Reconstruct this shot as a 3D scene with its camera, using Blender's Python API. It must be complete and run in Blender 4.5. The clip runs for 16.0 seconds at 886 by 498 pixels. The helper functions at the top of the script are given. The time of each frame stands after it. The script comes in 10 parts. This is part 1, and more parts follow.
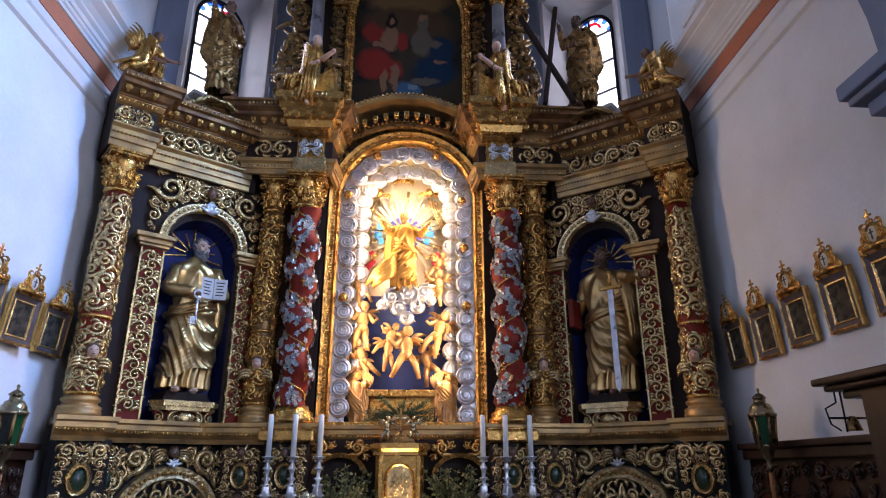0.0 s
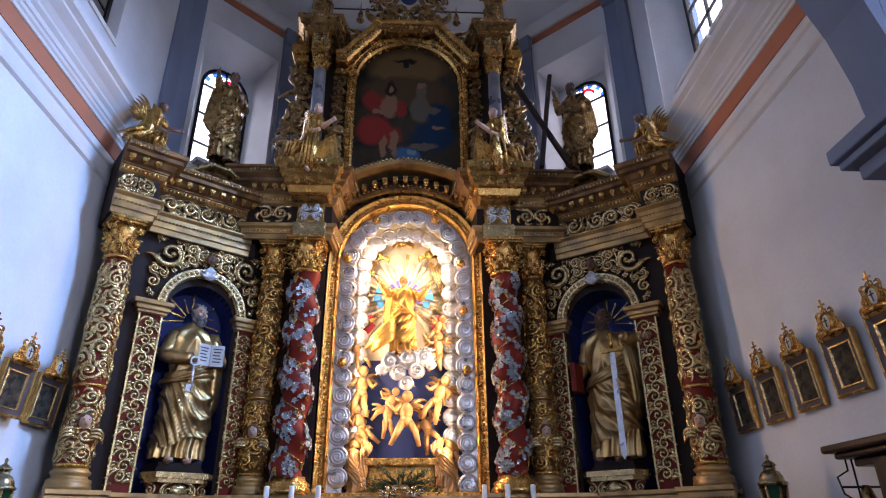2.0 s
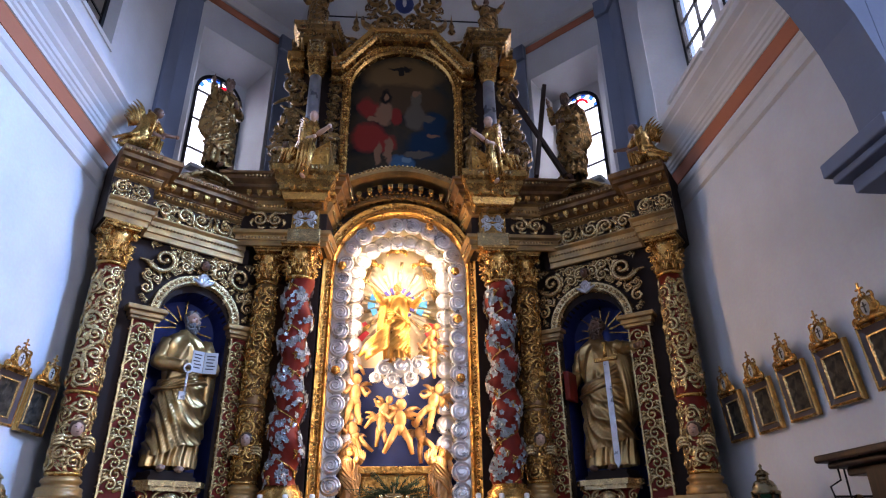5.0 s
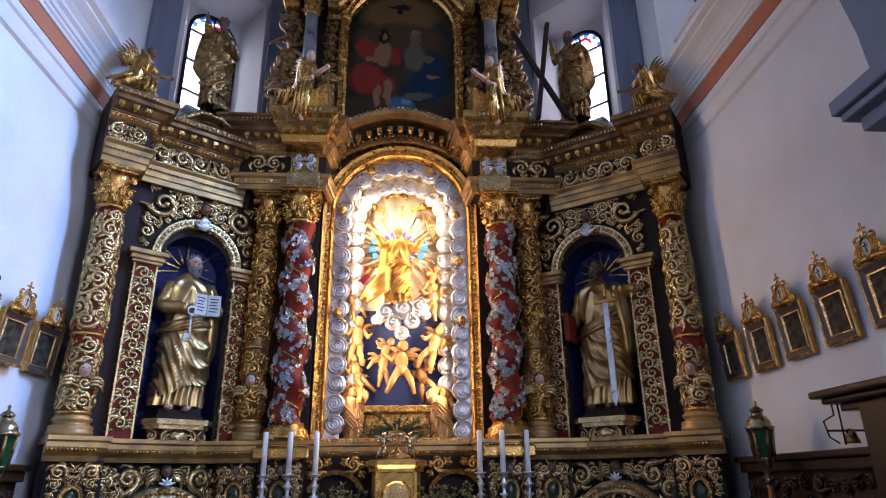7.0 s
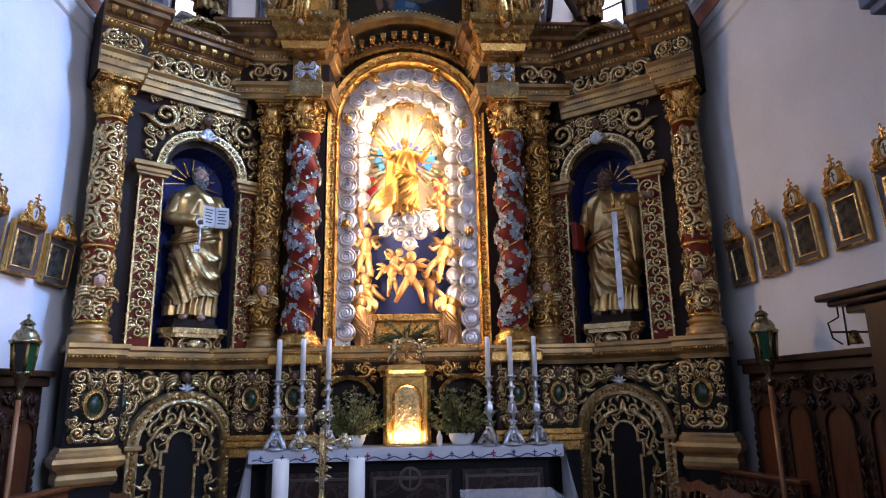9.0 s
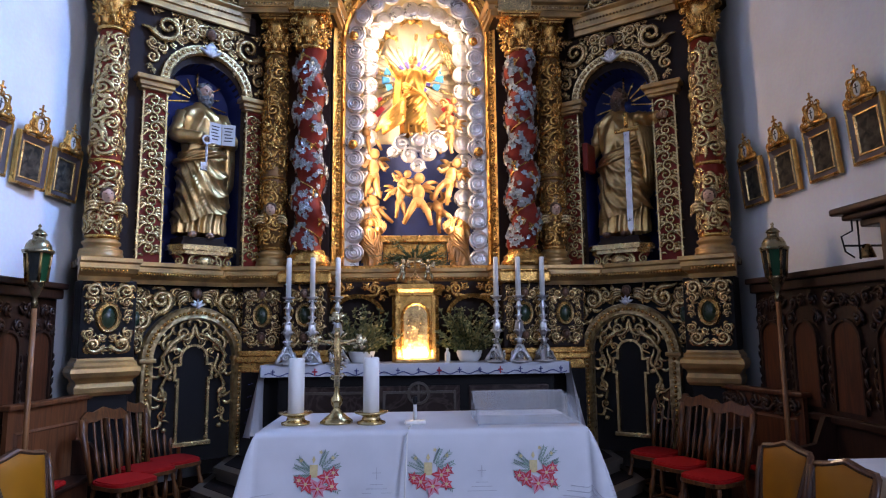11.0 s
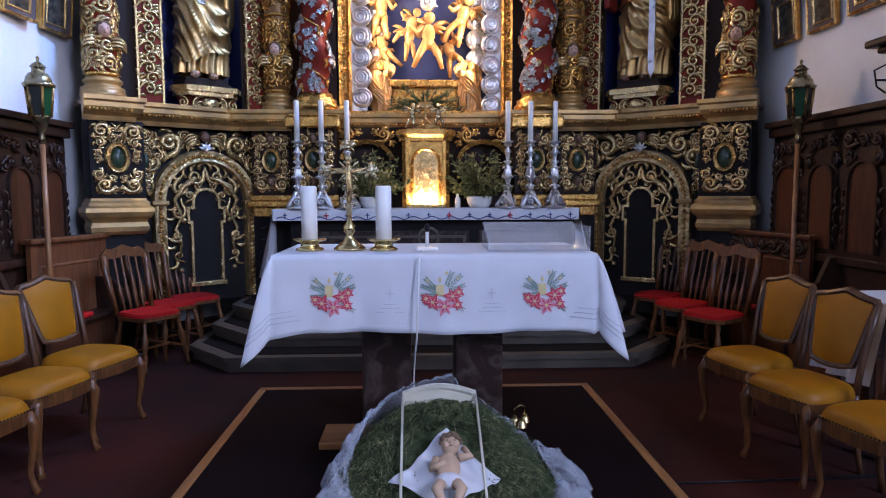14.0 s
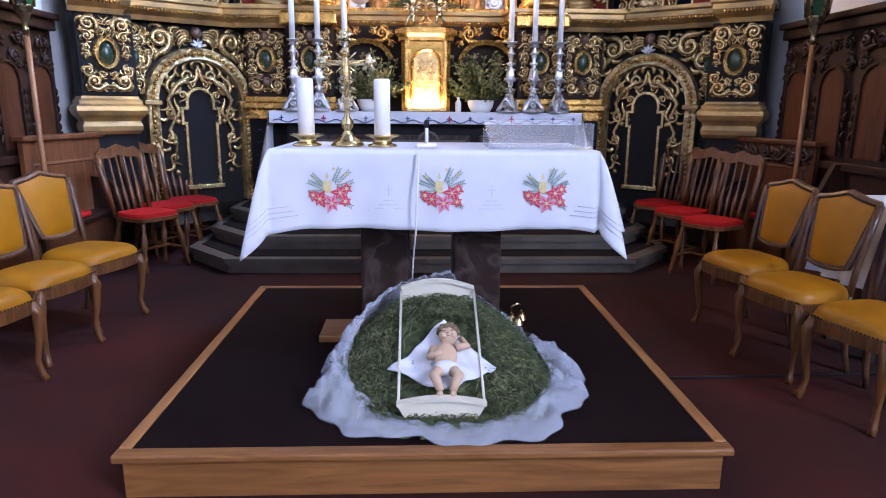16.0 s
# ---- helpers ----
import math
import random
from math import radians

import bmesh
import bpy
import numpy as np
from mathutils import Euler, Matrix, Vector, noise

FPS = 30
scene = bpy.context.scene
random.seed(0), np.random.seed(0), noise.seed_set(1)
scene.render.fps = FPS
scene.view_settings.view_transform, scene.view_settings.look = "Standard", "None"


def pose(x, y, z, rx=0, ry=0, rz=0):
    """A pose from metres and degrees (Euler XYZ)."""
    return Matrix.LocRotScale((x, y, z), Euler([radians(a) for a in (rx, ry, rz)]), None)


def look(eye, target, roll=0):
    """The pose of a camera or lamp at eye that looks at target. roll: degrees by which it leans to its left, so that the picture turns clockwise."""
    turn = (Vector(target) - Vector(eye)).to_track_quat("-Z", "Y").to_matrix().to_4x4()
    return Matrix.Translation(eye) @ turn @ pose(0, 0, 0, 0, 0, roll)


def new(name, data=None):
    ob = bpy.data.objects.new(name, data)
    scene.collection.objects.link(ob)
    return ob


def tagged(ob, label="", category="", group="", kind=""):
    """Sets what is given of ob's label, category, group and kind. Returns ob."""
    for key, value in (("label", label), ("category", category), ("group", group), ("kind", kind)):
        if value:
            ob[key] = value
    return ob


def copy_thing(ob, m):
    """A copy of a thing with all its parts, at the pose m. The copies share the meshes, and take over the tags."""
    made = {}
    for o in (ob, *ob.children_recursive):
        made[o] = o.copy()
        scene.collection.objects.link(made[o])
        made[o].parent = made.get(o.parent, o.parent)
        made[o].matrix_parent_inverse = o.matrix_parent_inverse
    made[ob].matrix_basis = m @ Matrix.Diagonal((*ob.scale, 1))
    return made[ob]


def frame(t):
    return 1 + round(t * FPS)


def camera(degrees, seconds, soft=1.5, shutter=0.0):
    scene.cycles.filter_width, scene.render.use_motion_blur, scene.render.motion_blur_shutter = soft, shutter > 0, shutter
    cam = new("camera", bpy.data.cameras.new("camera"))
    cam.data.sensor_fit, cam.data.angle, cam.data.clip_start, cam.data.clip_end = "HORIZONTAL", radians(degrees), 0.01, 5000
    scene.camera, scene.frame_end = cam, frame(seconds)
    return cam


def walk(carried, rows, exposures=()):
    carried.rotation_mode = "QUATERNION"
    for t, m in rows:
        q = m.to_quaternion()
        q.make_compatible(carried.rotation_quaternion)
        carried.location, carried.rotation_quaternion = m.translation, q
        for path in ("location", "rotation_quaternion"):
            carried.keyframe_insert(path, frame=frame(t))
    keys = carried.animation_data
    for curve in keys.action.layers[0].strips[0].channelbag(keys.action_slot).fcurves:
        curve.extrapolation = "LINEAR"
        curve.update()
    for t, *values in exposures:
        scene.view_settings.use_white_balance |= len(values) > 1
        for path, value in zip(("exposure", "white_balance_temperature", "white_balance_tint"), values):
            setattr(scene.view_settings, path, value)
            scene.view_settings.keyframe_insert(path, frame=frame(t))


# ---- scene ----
from mathutils.bvhtree import BVHTree

cam = camera(70.1, 16.0, soft=1.1)
PATH = [
    (0, (0.022, 0.516, 1.825), (0.126, 2.401, 2.484), -0.1),
    (0.5, (-0.025, 0.514, 1.844), (0.092, 2.38, 2.552), -0.6),
    (1, (0.001, 0.515, 1.868), (0.104, 2.365, 2.622), -0.8),
    (1.5, (0.046, 0.516, 1.863), (0.138, 2.349, 2.658), -0.4),
    (2, (0.047, 0.509, 1.869), (0.144, 2.325, 2.702), -0.6),
    (2.5, (0.044, 0.496, 1.885), (0.146, 2.292, 2.757), -0.8),
    (3, (0.029, 0.49, 1.883), (0.14, 2.271, 2.785), -0.8),
    (5.5, (-0.025, 0.494, 1.875), (0.11, 2.319, 2.682), -0.7),
    (6, (-0.033, 0.503, 1.864), (0.105, 2.351, 2.617), -0.8),
    (6.5, (-0.04, 0.511, 1.858), (0.098, 2.371, 2.581), -0.8),
    (7, (-0.034, 0.519, 1.847), (0.102, 2.389, 2.543), -0.8),
    (7.5, (-0.055, 0.52, 1.831), (0.083, 2.406, 2.48), -1.1),
    (8, (-0.042, 0.528, 1.83), (0.087, 2.44, 2.401), -1.1),
    (8.5, (-0.032, 0.548, 1.817), (0.088, 2.483, 2.308), -1.2),
    (9, (-0.04, 0.564, 1.8), (0.075, 2.511, 2.241), -1.1),
    (11.5, (-0.102, 0.63, 1.581), (-0.004, 2.619, 1.769), -0.4),
    (12, (-0.102, 0.625, 1.552), (-0.01, 2.619, 1.672), -0.2),
    (12.5, (-0.103, 0.634, 1.519), (-0.013, 2.632, 1.574), -0.6),
    (13, (-0.104, 0.641, 1.494), (-0.023, 2.639, 1.483), -0.5),
    (13.5, (-0.113, 0.655, 1.462), (-0.038, 2.651, 1.371), -0.1),
    (14, (-0.116, 0.672, 1.431), (-0.041, 2.663, 1.256), -0.2),
    (14.5, (-0.117, 0.682, 1.406), (-0.044, 2.664, 1.151), -0.2),
    (15, (-0.113, 0.688, 1.377), (-0.042, 2.659, 1.045), -0.3),
    (15.5, (-0.112, 0.702, 1.359), (-0.035, 2.661, 0.967), -0.4),
    (16, (-0.116, 0.687, 1.34), (-0.039, 2.636, 0.899), 0.5),
]
walk(cam, [(t, look(eye, target, roll)) for t, eye, target, roll in PATH], [(0, 1.66, 6850, 31), (9, 1.74, 6850, 32), (12, 1.75, 6800, 32), (14, 2.1, 6700, 34), (16, 2.95, 7000, 34)])


# ---- world and light ----
world = bpy.data.worlds.new("sky")
scene.world = world
world.use_nodes = True
sky = world.node_tree.nodes.new("ShaderNodeTexSky")
sky.sky_type, sky.sun_disc = "NISHITA", False
sky.sun_elevation, sky.sun_rotation = radians(35), radians(120)
bg = world.node_tree.nodes["Background"]
bg.inputs["Strength"].default_value = 0.15
world.node_tree.links.new(sky.outputs[0], bg.inputs["Color"])


def area(name, m, sx, sy, power, colour):
    d = bpy.data.lights.new(name, "AREA")
    d.shape, d.size, d.size_y, d.energy, d.color = "RECTANGLE", sx, sy, power, colour
    ob = new(name, d)
    ob.matrix_world = m
    return ob


DAY = (0.44, 0.66, 1.0)
WARM = (1.0, 0.82, 0.54)
# daylight in the openings of the nave behind the camera and of the chancel
area("nave_window_light", look((4.9, -2.5, 4.6), (-2.0, 3.0, 2.0)), 2.2, 3.6, 138, DAY)
area("nave_window_light", look((-4.9, -3.2, 4.6), (2.0, 3.0, 2.0)), 2.2, 3.6, 9, DAY)
area("west_window_light", look((0.5, -7.7, 5.0), (0, 4.0, 1.5)), 3.0, 3.5, 18, DAY)
area("chancel_window_light", look((3.05, 5.2, 7.8), (-3.2, 4.9, 3.2)), 1.2, 2.0, 46, (0.21, 0.49, 1.0)).data.spread = radians(66)
area("chancel_window_light", look((-3.0, 5.2, 7.8), (3.0, 7.2, 5.6)), 1.2, 1.8, 3.5, DAY).data.spread = radians(80)
area("apse_window_light", look((-2.25, 7.95, 7.4), (-1.2, 6.6, 6.6)), 0.7, 1.4, 4, DAY)
area("apse_window_light", look((2.15, 7.95, 7.4), (1.1, 6.6, 6.6)), 0.7, 1.4, 4, DAY)
# lamps hidden in the shrine and under the tabernacle's canopy
area("shrine_lamp", look((-0.60, 7.50, 3.9), (0.1, 7.54, 3.9)), 0.08, 2.4, 14, WARM)
area("shrine_lamp", look((0.51, 7.50, 3.9), (-0.1, 7.54, 3.9)), 0.08, 2.4, 14, WARM)
area("shrine_lamp", look((-0.045, 7.52, 5.2), (-0.045, 7.9, 4.3)), 0.9, 0.08, 5.5, WARM)
area("tabernacle_lamp", look((-0.05, 7.0, 1.36), (-0.05, 7.4, 1.75)), 0.30, 0.06, 2.6, (1.0, 0.82, 0.5))


# ---- materials ----
def material(name, colour, rough=0.6, metal=0.0, vary=0.25, scale=6.0, bump=0.2, bscale=60.0, second=None, amount=0.5, spec=0.5, sheen=0.0, coat=0.0):
    """Base colour that wanders at two scales, an optional second colour in patches, and fine relief."""
    m = bpy.data.materials.new(name)
    m.use_nodes = True
    nt = m.node_tree
    b = nt.nodes["Principled BSDF"]
    co = nt.nodes.new("ShaderNodeTexCoord")
    n1 = nt.nodes.new("ShaderNodeTexNoise")
    n1.inputs["Scale"].default_value, n1.inputs["Detail"].default_value = scale, 6
    n2 = nt.nodes.new("ShaderNodeTexNoise")
    n2.inputs["Scale"].default_value, n2.inputs["Detail"].default_value = bscale, 4
    for n in (n1, n2):
        nt.links.new(co.outputs["Object"], n.inputs["Vector"])
    ramp = nt.nodes.new("ShaderNodeValToRGB")
    e = ramp.color_ramp.elements
    other = second or tuple(c * (1 - vary) for c in colour)
    e[0].position, e[1].position = 0.5 - 0.3 * amount, 0.5 + 0.25
    e[0].color, e[1].color = (*other, 1), (*colour, 1)
    nt.links.new(n1.outputs["Fac"], ramp.inputs["Fac"])
    mix = nt.nodes.new("ShaderNodeMix")
    mix.data_type, mix.blend_type = "RGBA", "MULTIPLY"
    mix.inputs["Factor"].default_value = vary
    nt.links.new(ramp.outputs["Color"], mix.inputs["A"])
    nt.links.new(n2.outputs["Color"], mix.inputs["B"])
    nt.links.new(mix.outputs["Result"], b.inputs["Base Color"])
    rr = nt.nodes.new("ShaderNodeMapRange")
    rr.inputs["To Min"].default_value, rr.inputs["To Max"].default_value = max(0.02, rough - 0.12), min(1, rough + 0.12)
    nt.links.new(n1.outputs["Fac"], rr.inputs["Value"])
    nt.links.new(rr.outputs["Result"], b.inputs["Roughness"])
    bp = nt.nodes.new("ShaderNodeBump")
    bp.inputs["Strength"].default_value, bp.inputs["Distance"].default_value = bump, 0.004
    nt.links.new(n2.outputs["Fac"], bp.inputs["Height"])
    nt.links.new(bp.outputs["Normal"], b.inputs["Normal"])
    b.inputs["Metallic"].default_value = metal
    b.inputs["Specular IOR Level"].default_value = spec
    b.inputs["Sheen Weight"].default_value = sheen
    b.inputs["Coat Weight"].default_value = coat
    return m


def wood(name, light, dark, rough=0.45, axis=2, scale=1.0, coat=0.2):
    m = material(name, light, rough, vary=0.2, bump=0.15, bscale=90, coat=coat * 0.4, spec=0.35)
    nt = m.node_tree
    b = nt.nodes["Principled BSDF"]
    co = [n for n in nt.nodes if n.type == "TEX_COORD"][0]
    mp = nt.nodes.new("ShaderNodeMapping")
    s = [14.0 * scale] * 3
    s[axis] = 1.2 * scale
    mp.inputs["Scale"].default_value = s
    n = nt.nodes.new("ShaderNodeTexNoise")
    n.inputs["Scale"].default_value, n.inputs["Detail"].default_value, n.inputs["Distortion"].default_value = 2.0, 8, 1.2
    r = nt.nodes.new("ShaderNodeValToRGB")
    r.color_ramp.elements[0].position, r.color_ramp.elements[1].position = 0.35, 0.68
    r.color_ramp.elements[0].color, r.color_ramp.elements[1].color = (*dark, 1), (*light, 1)
    nt.links.new(co.outputs["Object"], mp.inputs["Vector"])
    nt.links.new(mp.outputs["Vector"], n.inputs["Vector"])
    nt.links.new(n.outputs["Fac"], r.inputs["Fac"])
    nt.links.new(r.outputs["Color"], b.inputs["Base Color"])
    return m


def glass(name, colour, rough=0.05, clear=0.85):
    m = bpy.data.materials.new(name)
    m.use_nodes = True
    nt = m.node_tree
    b = nt.nodes["Principled BSDF"]
    b.inputs["Base Color"].default_value = (*colour, 1)
    b.inputs["Roughness"].default_value = rough
    t = nt.nodes.new("ShaderNodeBsdfTransparent")
    t.inputs["Color"].default_value = (*colour, 1)
    mx = nt.nodes.new("ShaderNodeMixShader")
    mx.inputs["Fac"].default_value = clear
    nt.links.new(b.outputs[0], mx.inputs[1])
    nt.links.new(t.outputs[0], mx.inputs[2])
    nt.links.new(mx.outputs[0], nt.nodes["Material Output"].inputs["Surface"])
    return m


def carved(m, scale=42.0, depth=0.010, dark=0.45):
    """Chiselled small leafwork: rounded cells, tinted darker brown in the hollows between them, as relief over a gilded
    surface.
    """
    nt = m.node_tree
    b = nt.nodes["Principled BSDF"]
    co = [n for n in nt.nodes if n.type == "TEX_COORD"][0]
    old = [n for n in nt.nodes if n.type == "BUMP"][0]
    warp = nt.nodes.new("ShaderNodeTexNoise")
    warp.inputs["Scale"].default_value = scale * 0.5
    mix = nt.nodes.new("ShaderNodeMix")
    mix.data_type = "RGBA"
    mix.inputs["Factor"].default_value = 0.03
    vo = nt.nodes.new("ShaderNodeTexVoronoi")
    vo.feature = "SMOOTH_F1"
    vo.inputs["Scale"].default_value = scale
    nt.links.new(co.outputs["Object"], warp.inputs["Vector"])
    nt.links.new(co.outputs["Object"], mix.inputs["A"])
    nt.links.new(warp.outputs["Color"], mix.inputs["B"])
    nt.links.new(mix.outputs["Result"], vo.inputs["Vector"])
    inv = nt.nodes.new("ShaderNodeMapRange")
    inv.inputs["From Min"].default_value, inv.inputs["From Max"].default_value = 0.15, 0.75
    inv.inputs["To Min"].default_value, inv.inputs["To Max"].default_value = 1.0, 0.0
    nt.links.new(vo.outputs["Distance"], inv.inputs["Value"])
    bp = nt.nodes.new("ShaderNodeBump")
    bp.inputs["Strength"].default_value, bp.inputs["Distance"].default_value = 0.8, depth
    nt.links.new(inv.outputs["Result"], bp.inputs["Height"])
    nt.links.new(old.outputs["Normal"], bp.inputs["Normal"])
    nt.links.new(bp.outputs["Normal"], b.inputs["Normal"])
    # multiplies a darker brown into the base colour where the relief is low
    hollow_mix = nt.nodes.new("ShaderNodeMix")
    hollow_mix.data_type, hollow_mix.blend_type = "RGBA", "MULTIPLY"
    hollow_mix.inputs["B"].default_value = (dark, dark * 0.85, dark * 0.7, 1)
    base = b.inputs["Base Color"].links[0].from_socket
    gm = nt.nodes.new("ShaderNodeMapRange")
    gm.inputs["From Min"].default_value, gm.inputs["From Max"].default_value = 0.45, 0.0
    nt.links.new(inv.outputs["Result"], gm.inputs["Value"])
    nt.links.new(gm.outputs["Result"], hollow_mix.inputs["Factor"])
    nt.links.new(base, hollow_mix.inputs["A"])
    nt.links.new(hollow_mix.outputs["Result"], b.inputs["Base Color"])
    return m


ROBE = material("burnished_gilded_robe", (0.82, 0.56, 0.25), 0.32, 0.85, 0.35, 6, 0.3, 60, second=(0.42, 0.23, 0.07))
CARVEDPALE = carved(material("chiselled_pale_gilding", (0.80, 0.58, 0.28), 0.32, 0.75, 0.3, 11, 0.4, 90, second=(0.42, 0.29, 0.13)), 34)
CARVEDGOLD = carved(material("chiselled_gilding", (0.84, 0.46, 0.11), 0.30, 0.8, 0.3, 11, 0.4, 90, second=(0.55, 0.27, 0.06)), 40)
FASCIA = material("satin_gilded_moulding", (0.74, 0.42, 0.13), 0.40, 0.55, 0.35, 5, 0.5, 70, second=(0.30, 0.18, 0.075))
DARKGILT = material("dark_brown_gilding", (0.40, 0.21, 0.075), 0.42, 0.6, 0.45, 7, 0.5, 70, second=(0.13, 0.06, 0.025))
GOLD = material("gilded_wood", (0.82, 0.45, 0.12), 0.25, 0.8, 0.38, 14, 0.8, 75, second=(0.50, 0.25, 0.06))
PALE = material("pale_gilding", (0.88, 0.60, 0.26), 0.24, 0.75, 0.38, 14, 0.8, 75, second=(0.42, 0.29, 0.13))
AGED = material("aged_gilding", (0.52, 0.29, 0.09), 0.28, 0.75, 0.42, 12, 0.8, 75, second=(0.25, 0.14, 0.05))
SILVER = material("silver_leaf", (0.80, 0.79, 0.80), 0.30, 0.7, 0.25, 10, 0.3, 50, second=(0.5, 0.49, 0.48))
LEAF = material("blue_silver_leaf", (0.44, 0.47, 0.47), 0.30, 0.6, 0.3, 12, 0.2, 50)
REDP = material("red_lacquer", (0.29, 0.030, 0.016), 0.5, 0.0, 0.4, 7, 0.2, 60, spec=0.15)
BROWN = material("dark_brown_painted_wood", (0.03, 0.014, 0.009), 0.62, 0.0, 0.35, 5, 0.2, 50, spec=0.2)
BLACK = material("black_painted_wood", (0.010, 0.008, 0.008), 0.65, 0.0, 0.35, 5, 0.2, 50, spec=0.2)
NICHE = material("ultramarine_niche_paint", (0.016, 0.035, 0.20), 0.7, 0.0, 0.3, 4, 0.15, 40)
SKYBLUE = material("blue_shrine_paint", (0.02, 0.045, 0.20), 0.6, 0.0, 0.3, 4, 0.15, 40)
IVORY = material("cream_shrine_paint", (0.75, 0.66, 0.46), 0.5, 0.0, 0.2, 5, 0.15, 40)
PLASTER = material("white_lime_plaster", (0.74, 0.745, 0.75), 0.9, 0.0, 0.16, 1.1, 0.4, 30, second=(0.60, 0.595, 0.585))
TRIM = material("cream_moulding_paint", (0.70, 0.68, 0.64), 0.8, 0.0, 0.12, 2, 0.2, 40)
GREY = material("blue_grey_paint", (0.20, 0.24, 0.33), 0.85, 0.0, 0.15, 2, 0.25, 40)
ORANGE = material("terracotta_paint", (0.52, 0.17, 0.08), 0.85, 0.0, 0.15, 2, 0.25, 40)
CARPET = material("dark_red_carpet", (0.074, 0.011, 0.006), 0.9, 0.0, 0.45, 0.9, 0.6, 220, second=(0.016, 0.007, 0.006), spec=0.15)
MAT = material("black_brown_floor_mat", (0.017, 0.0075, 0.007), 0.9, 0.0, 0.45, 3, 0.5, 200, spec=0.06)
STONE = material("grey_brown_stone_step", (0.13, 0.10, 0.075), 0.42, 0.0, 0.3, 5, 0.4, 60, second=(0.07, 0.055, 0.042))
SLATE = material("dark_step_carpet", (0.022, 0.016, 0.015), 0.95, 0.0, 0.4, 4, 0.5, 180, spec=0.08)
OAK = wood("varnished_oak", (0.33, 0.14, 0.05), (0.17, 0.065, 0.022), 0.4)
OAKX = wood("varnished_oak_board", (0.26, 0.105, 0.032), (0.15, 0.054, 0.016), 0.4, axis=0)
OAKY = wood("varnished_oak_rail", (0.36, 0.15, 0.05), (0.2, 0.075, 0.025), 0.4, axis=1)
CHAIRWOOD = wood("walnut_stained_chair_wood", (0.17, 0.060, 0.017), (0.062, 0.022, 0.008), 0.33, coat=0.45)
DARKCHAIR = wood("dark_stained_beech", (0.11, 0.045, 0.02), (0.055, 0.022, 0.01), 0.35, coat=0.4)
STALL = wood("black_brown_stall_wood", (0.035, 0.013, 0.007), (0.014, 0.006, 0.004), 0.4, coat=0.3)
STALLRED = wood("red_brown_stall_panel", (0.095, 0.029, 0.011), (0.042, 0.013, 0.006), 0.4, coat=0.3)
PEW = wood("mahogany_pew_panel", (0.17, 0.06, 0.022), (0.09, 0.03, 0.012), 0.4, coat=0.3)
YELLOW = material("mustard_velvet", (0.42, 0.150, 0.002), 0.5, 0.0, 0.15, 3, 0.12, 260, second=(0.28, 0.098, 0.002), spec=0.22)
REDC = material("red_felt_cushion", (0.52, 0.014, 0.012), 0.9, 0.0, 0.25, 8, 0.4, 160, spec=0.15)
LINEN = material("white_linen", (0.60, 0.61, 0.64), 0.85, 0.0, 0.08, 8, 0.25, 300)
TULLE = material("white_tulle", (0.56, 0.60, 0.66), 0.8, 0.0, 0.08, 8, 0.25, 200, spec=0.2)
TULLE.node_tree.nodes["Principled BSDF"].inputs["Alpha"].default_value = 0.62
tn = TULLE.node_tree
tt, tm = tn.nodes.new("ShaderNodeBsdfTransparent"), tn.nodes.new("ShaderNodeMixShader")
tm.inputs["Fac"].default_value = 0.55
tn.links.new(tn.nodes["Principled BSDF"].outputs[0], tm.inputs[1])
tn.links.new(tt.outputs[0], tm.inputs[2])
tn.links.new(tm.outputs[0], tn.nodes["Material Output"].inputs["Surface"])
MARBLE = material("dark_veined_marble", (0.045, 0.023, 0.018), 0.34, 0.0, 0.3, 3, 0.02, 30, second=(0.02, 0.010, 0.008), spec=0.3)
mn = MARBLE.node_tree
mv = mn.nodes.new("ShaderNodeTexNoise")
mv.inputs["Scale"].default_value, mv.inputs["Detail"].default_value, mv.inputs["Distortion"].default_value = 2.2, 9, 2.6
mr = mn.nodes.new("ShaderNodeValToRGB")
for pos, v in ((0.45, 0.0), (0.5, 0.32), (0.56, 0.0)):
    el = mr.color_ramp.elements.new(pos)
    el.color = (v, v, v, 1)
mr.color_ramp.elements[0].color, mr.color_ramp.elements[-1].color = (0, 0, 0, 1), (0, 0, 0, 1)
mm = mn.nodes.new("ShaderNodeMix")
mm.data_type = "RGBA"
mm.inputs["B"].default_value = (0.15, 0.105, 0.09, 1)
mn.links.new([n for n in mn.nodes if n.type == "TEX_COORD"][0].outputs["Object"], mv.inputs["Vector"])
mn.links.new(mv.outputs["Fac"], mr.inputs["Fac"])
mn.links.new(mr.outputs["Color"], mm.inputs["Factor"])
mn.links.new(mn.nodes["Principled BSDF"].inputs["Base Color"].links[0].from_socket, mm.inputs["A"])
mn.links.new(mm.outputs["Result"], mn.nodes["Principled BSDF"].inputs["Base Color"])
WAX = material("white_wax", (0.80, 0.79, 0.75), 0.45, 0.0, 0.06, 9, 0.05, 40)
SILVERGILT = material("worn_silver_gilt", (0.74, 0.64, 0.42), 0.25, 0.9, 0.3, 14, 0.25, 70, second=(0.40, 0.31, 0.16))
BRASS = material("polished_brass", (0.74, 0.56, 0.27), 0.24, 1.0, 0.2, 12, 0.1, 60)
GREYSTONE = material("grey_marble", (0.33, 0.34, 0.36), 0.3, 0.0, 0.4, 6, 0.05, 30, second=(0.16, 0.16, 0.18))
DOLL = material("tan_painted_plaster", (0.56, 0.37, 0.24), 0.45, 0.0, 0.12, 12, 0.1, 60)
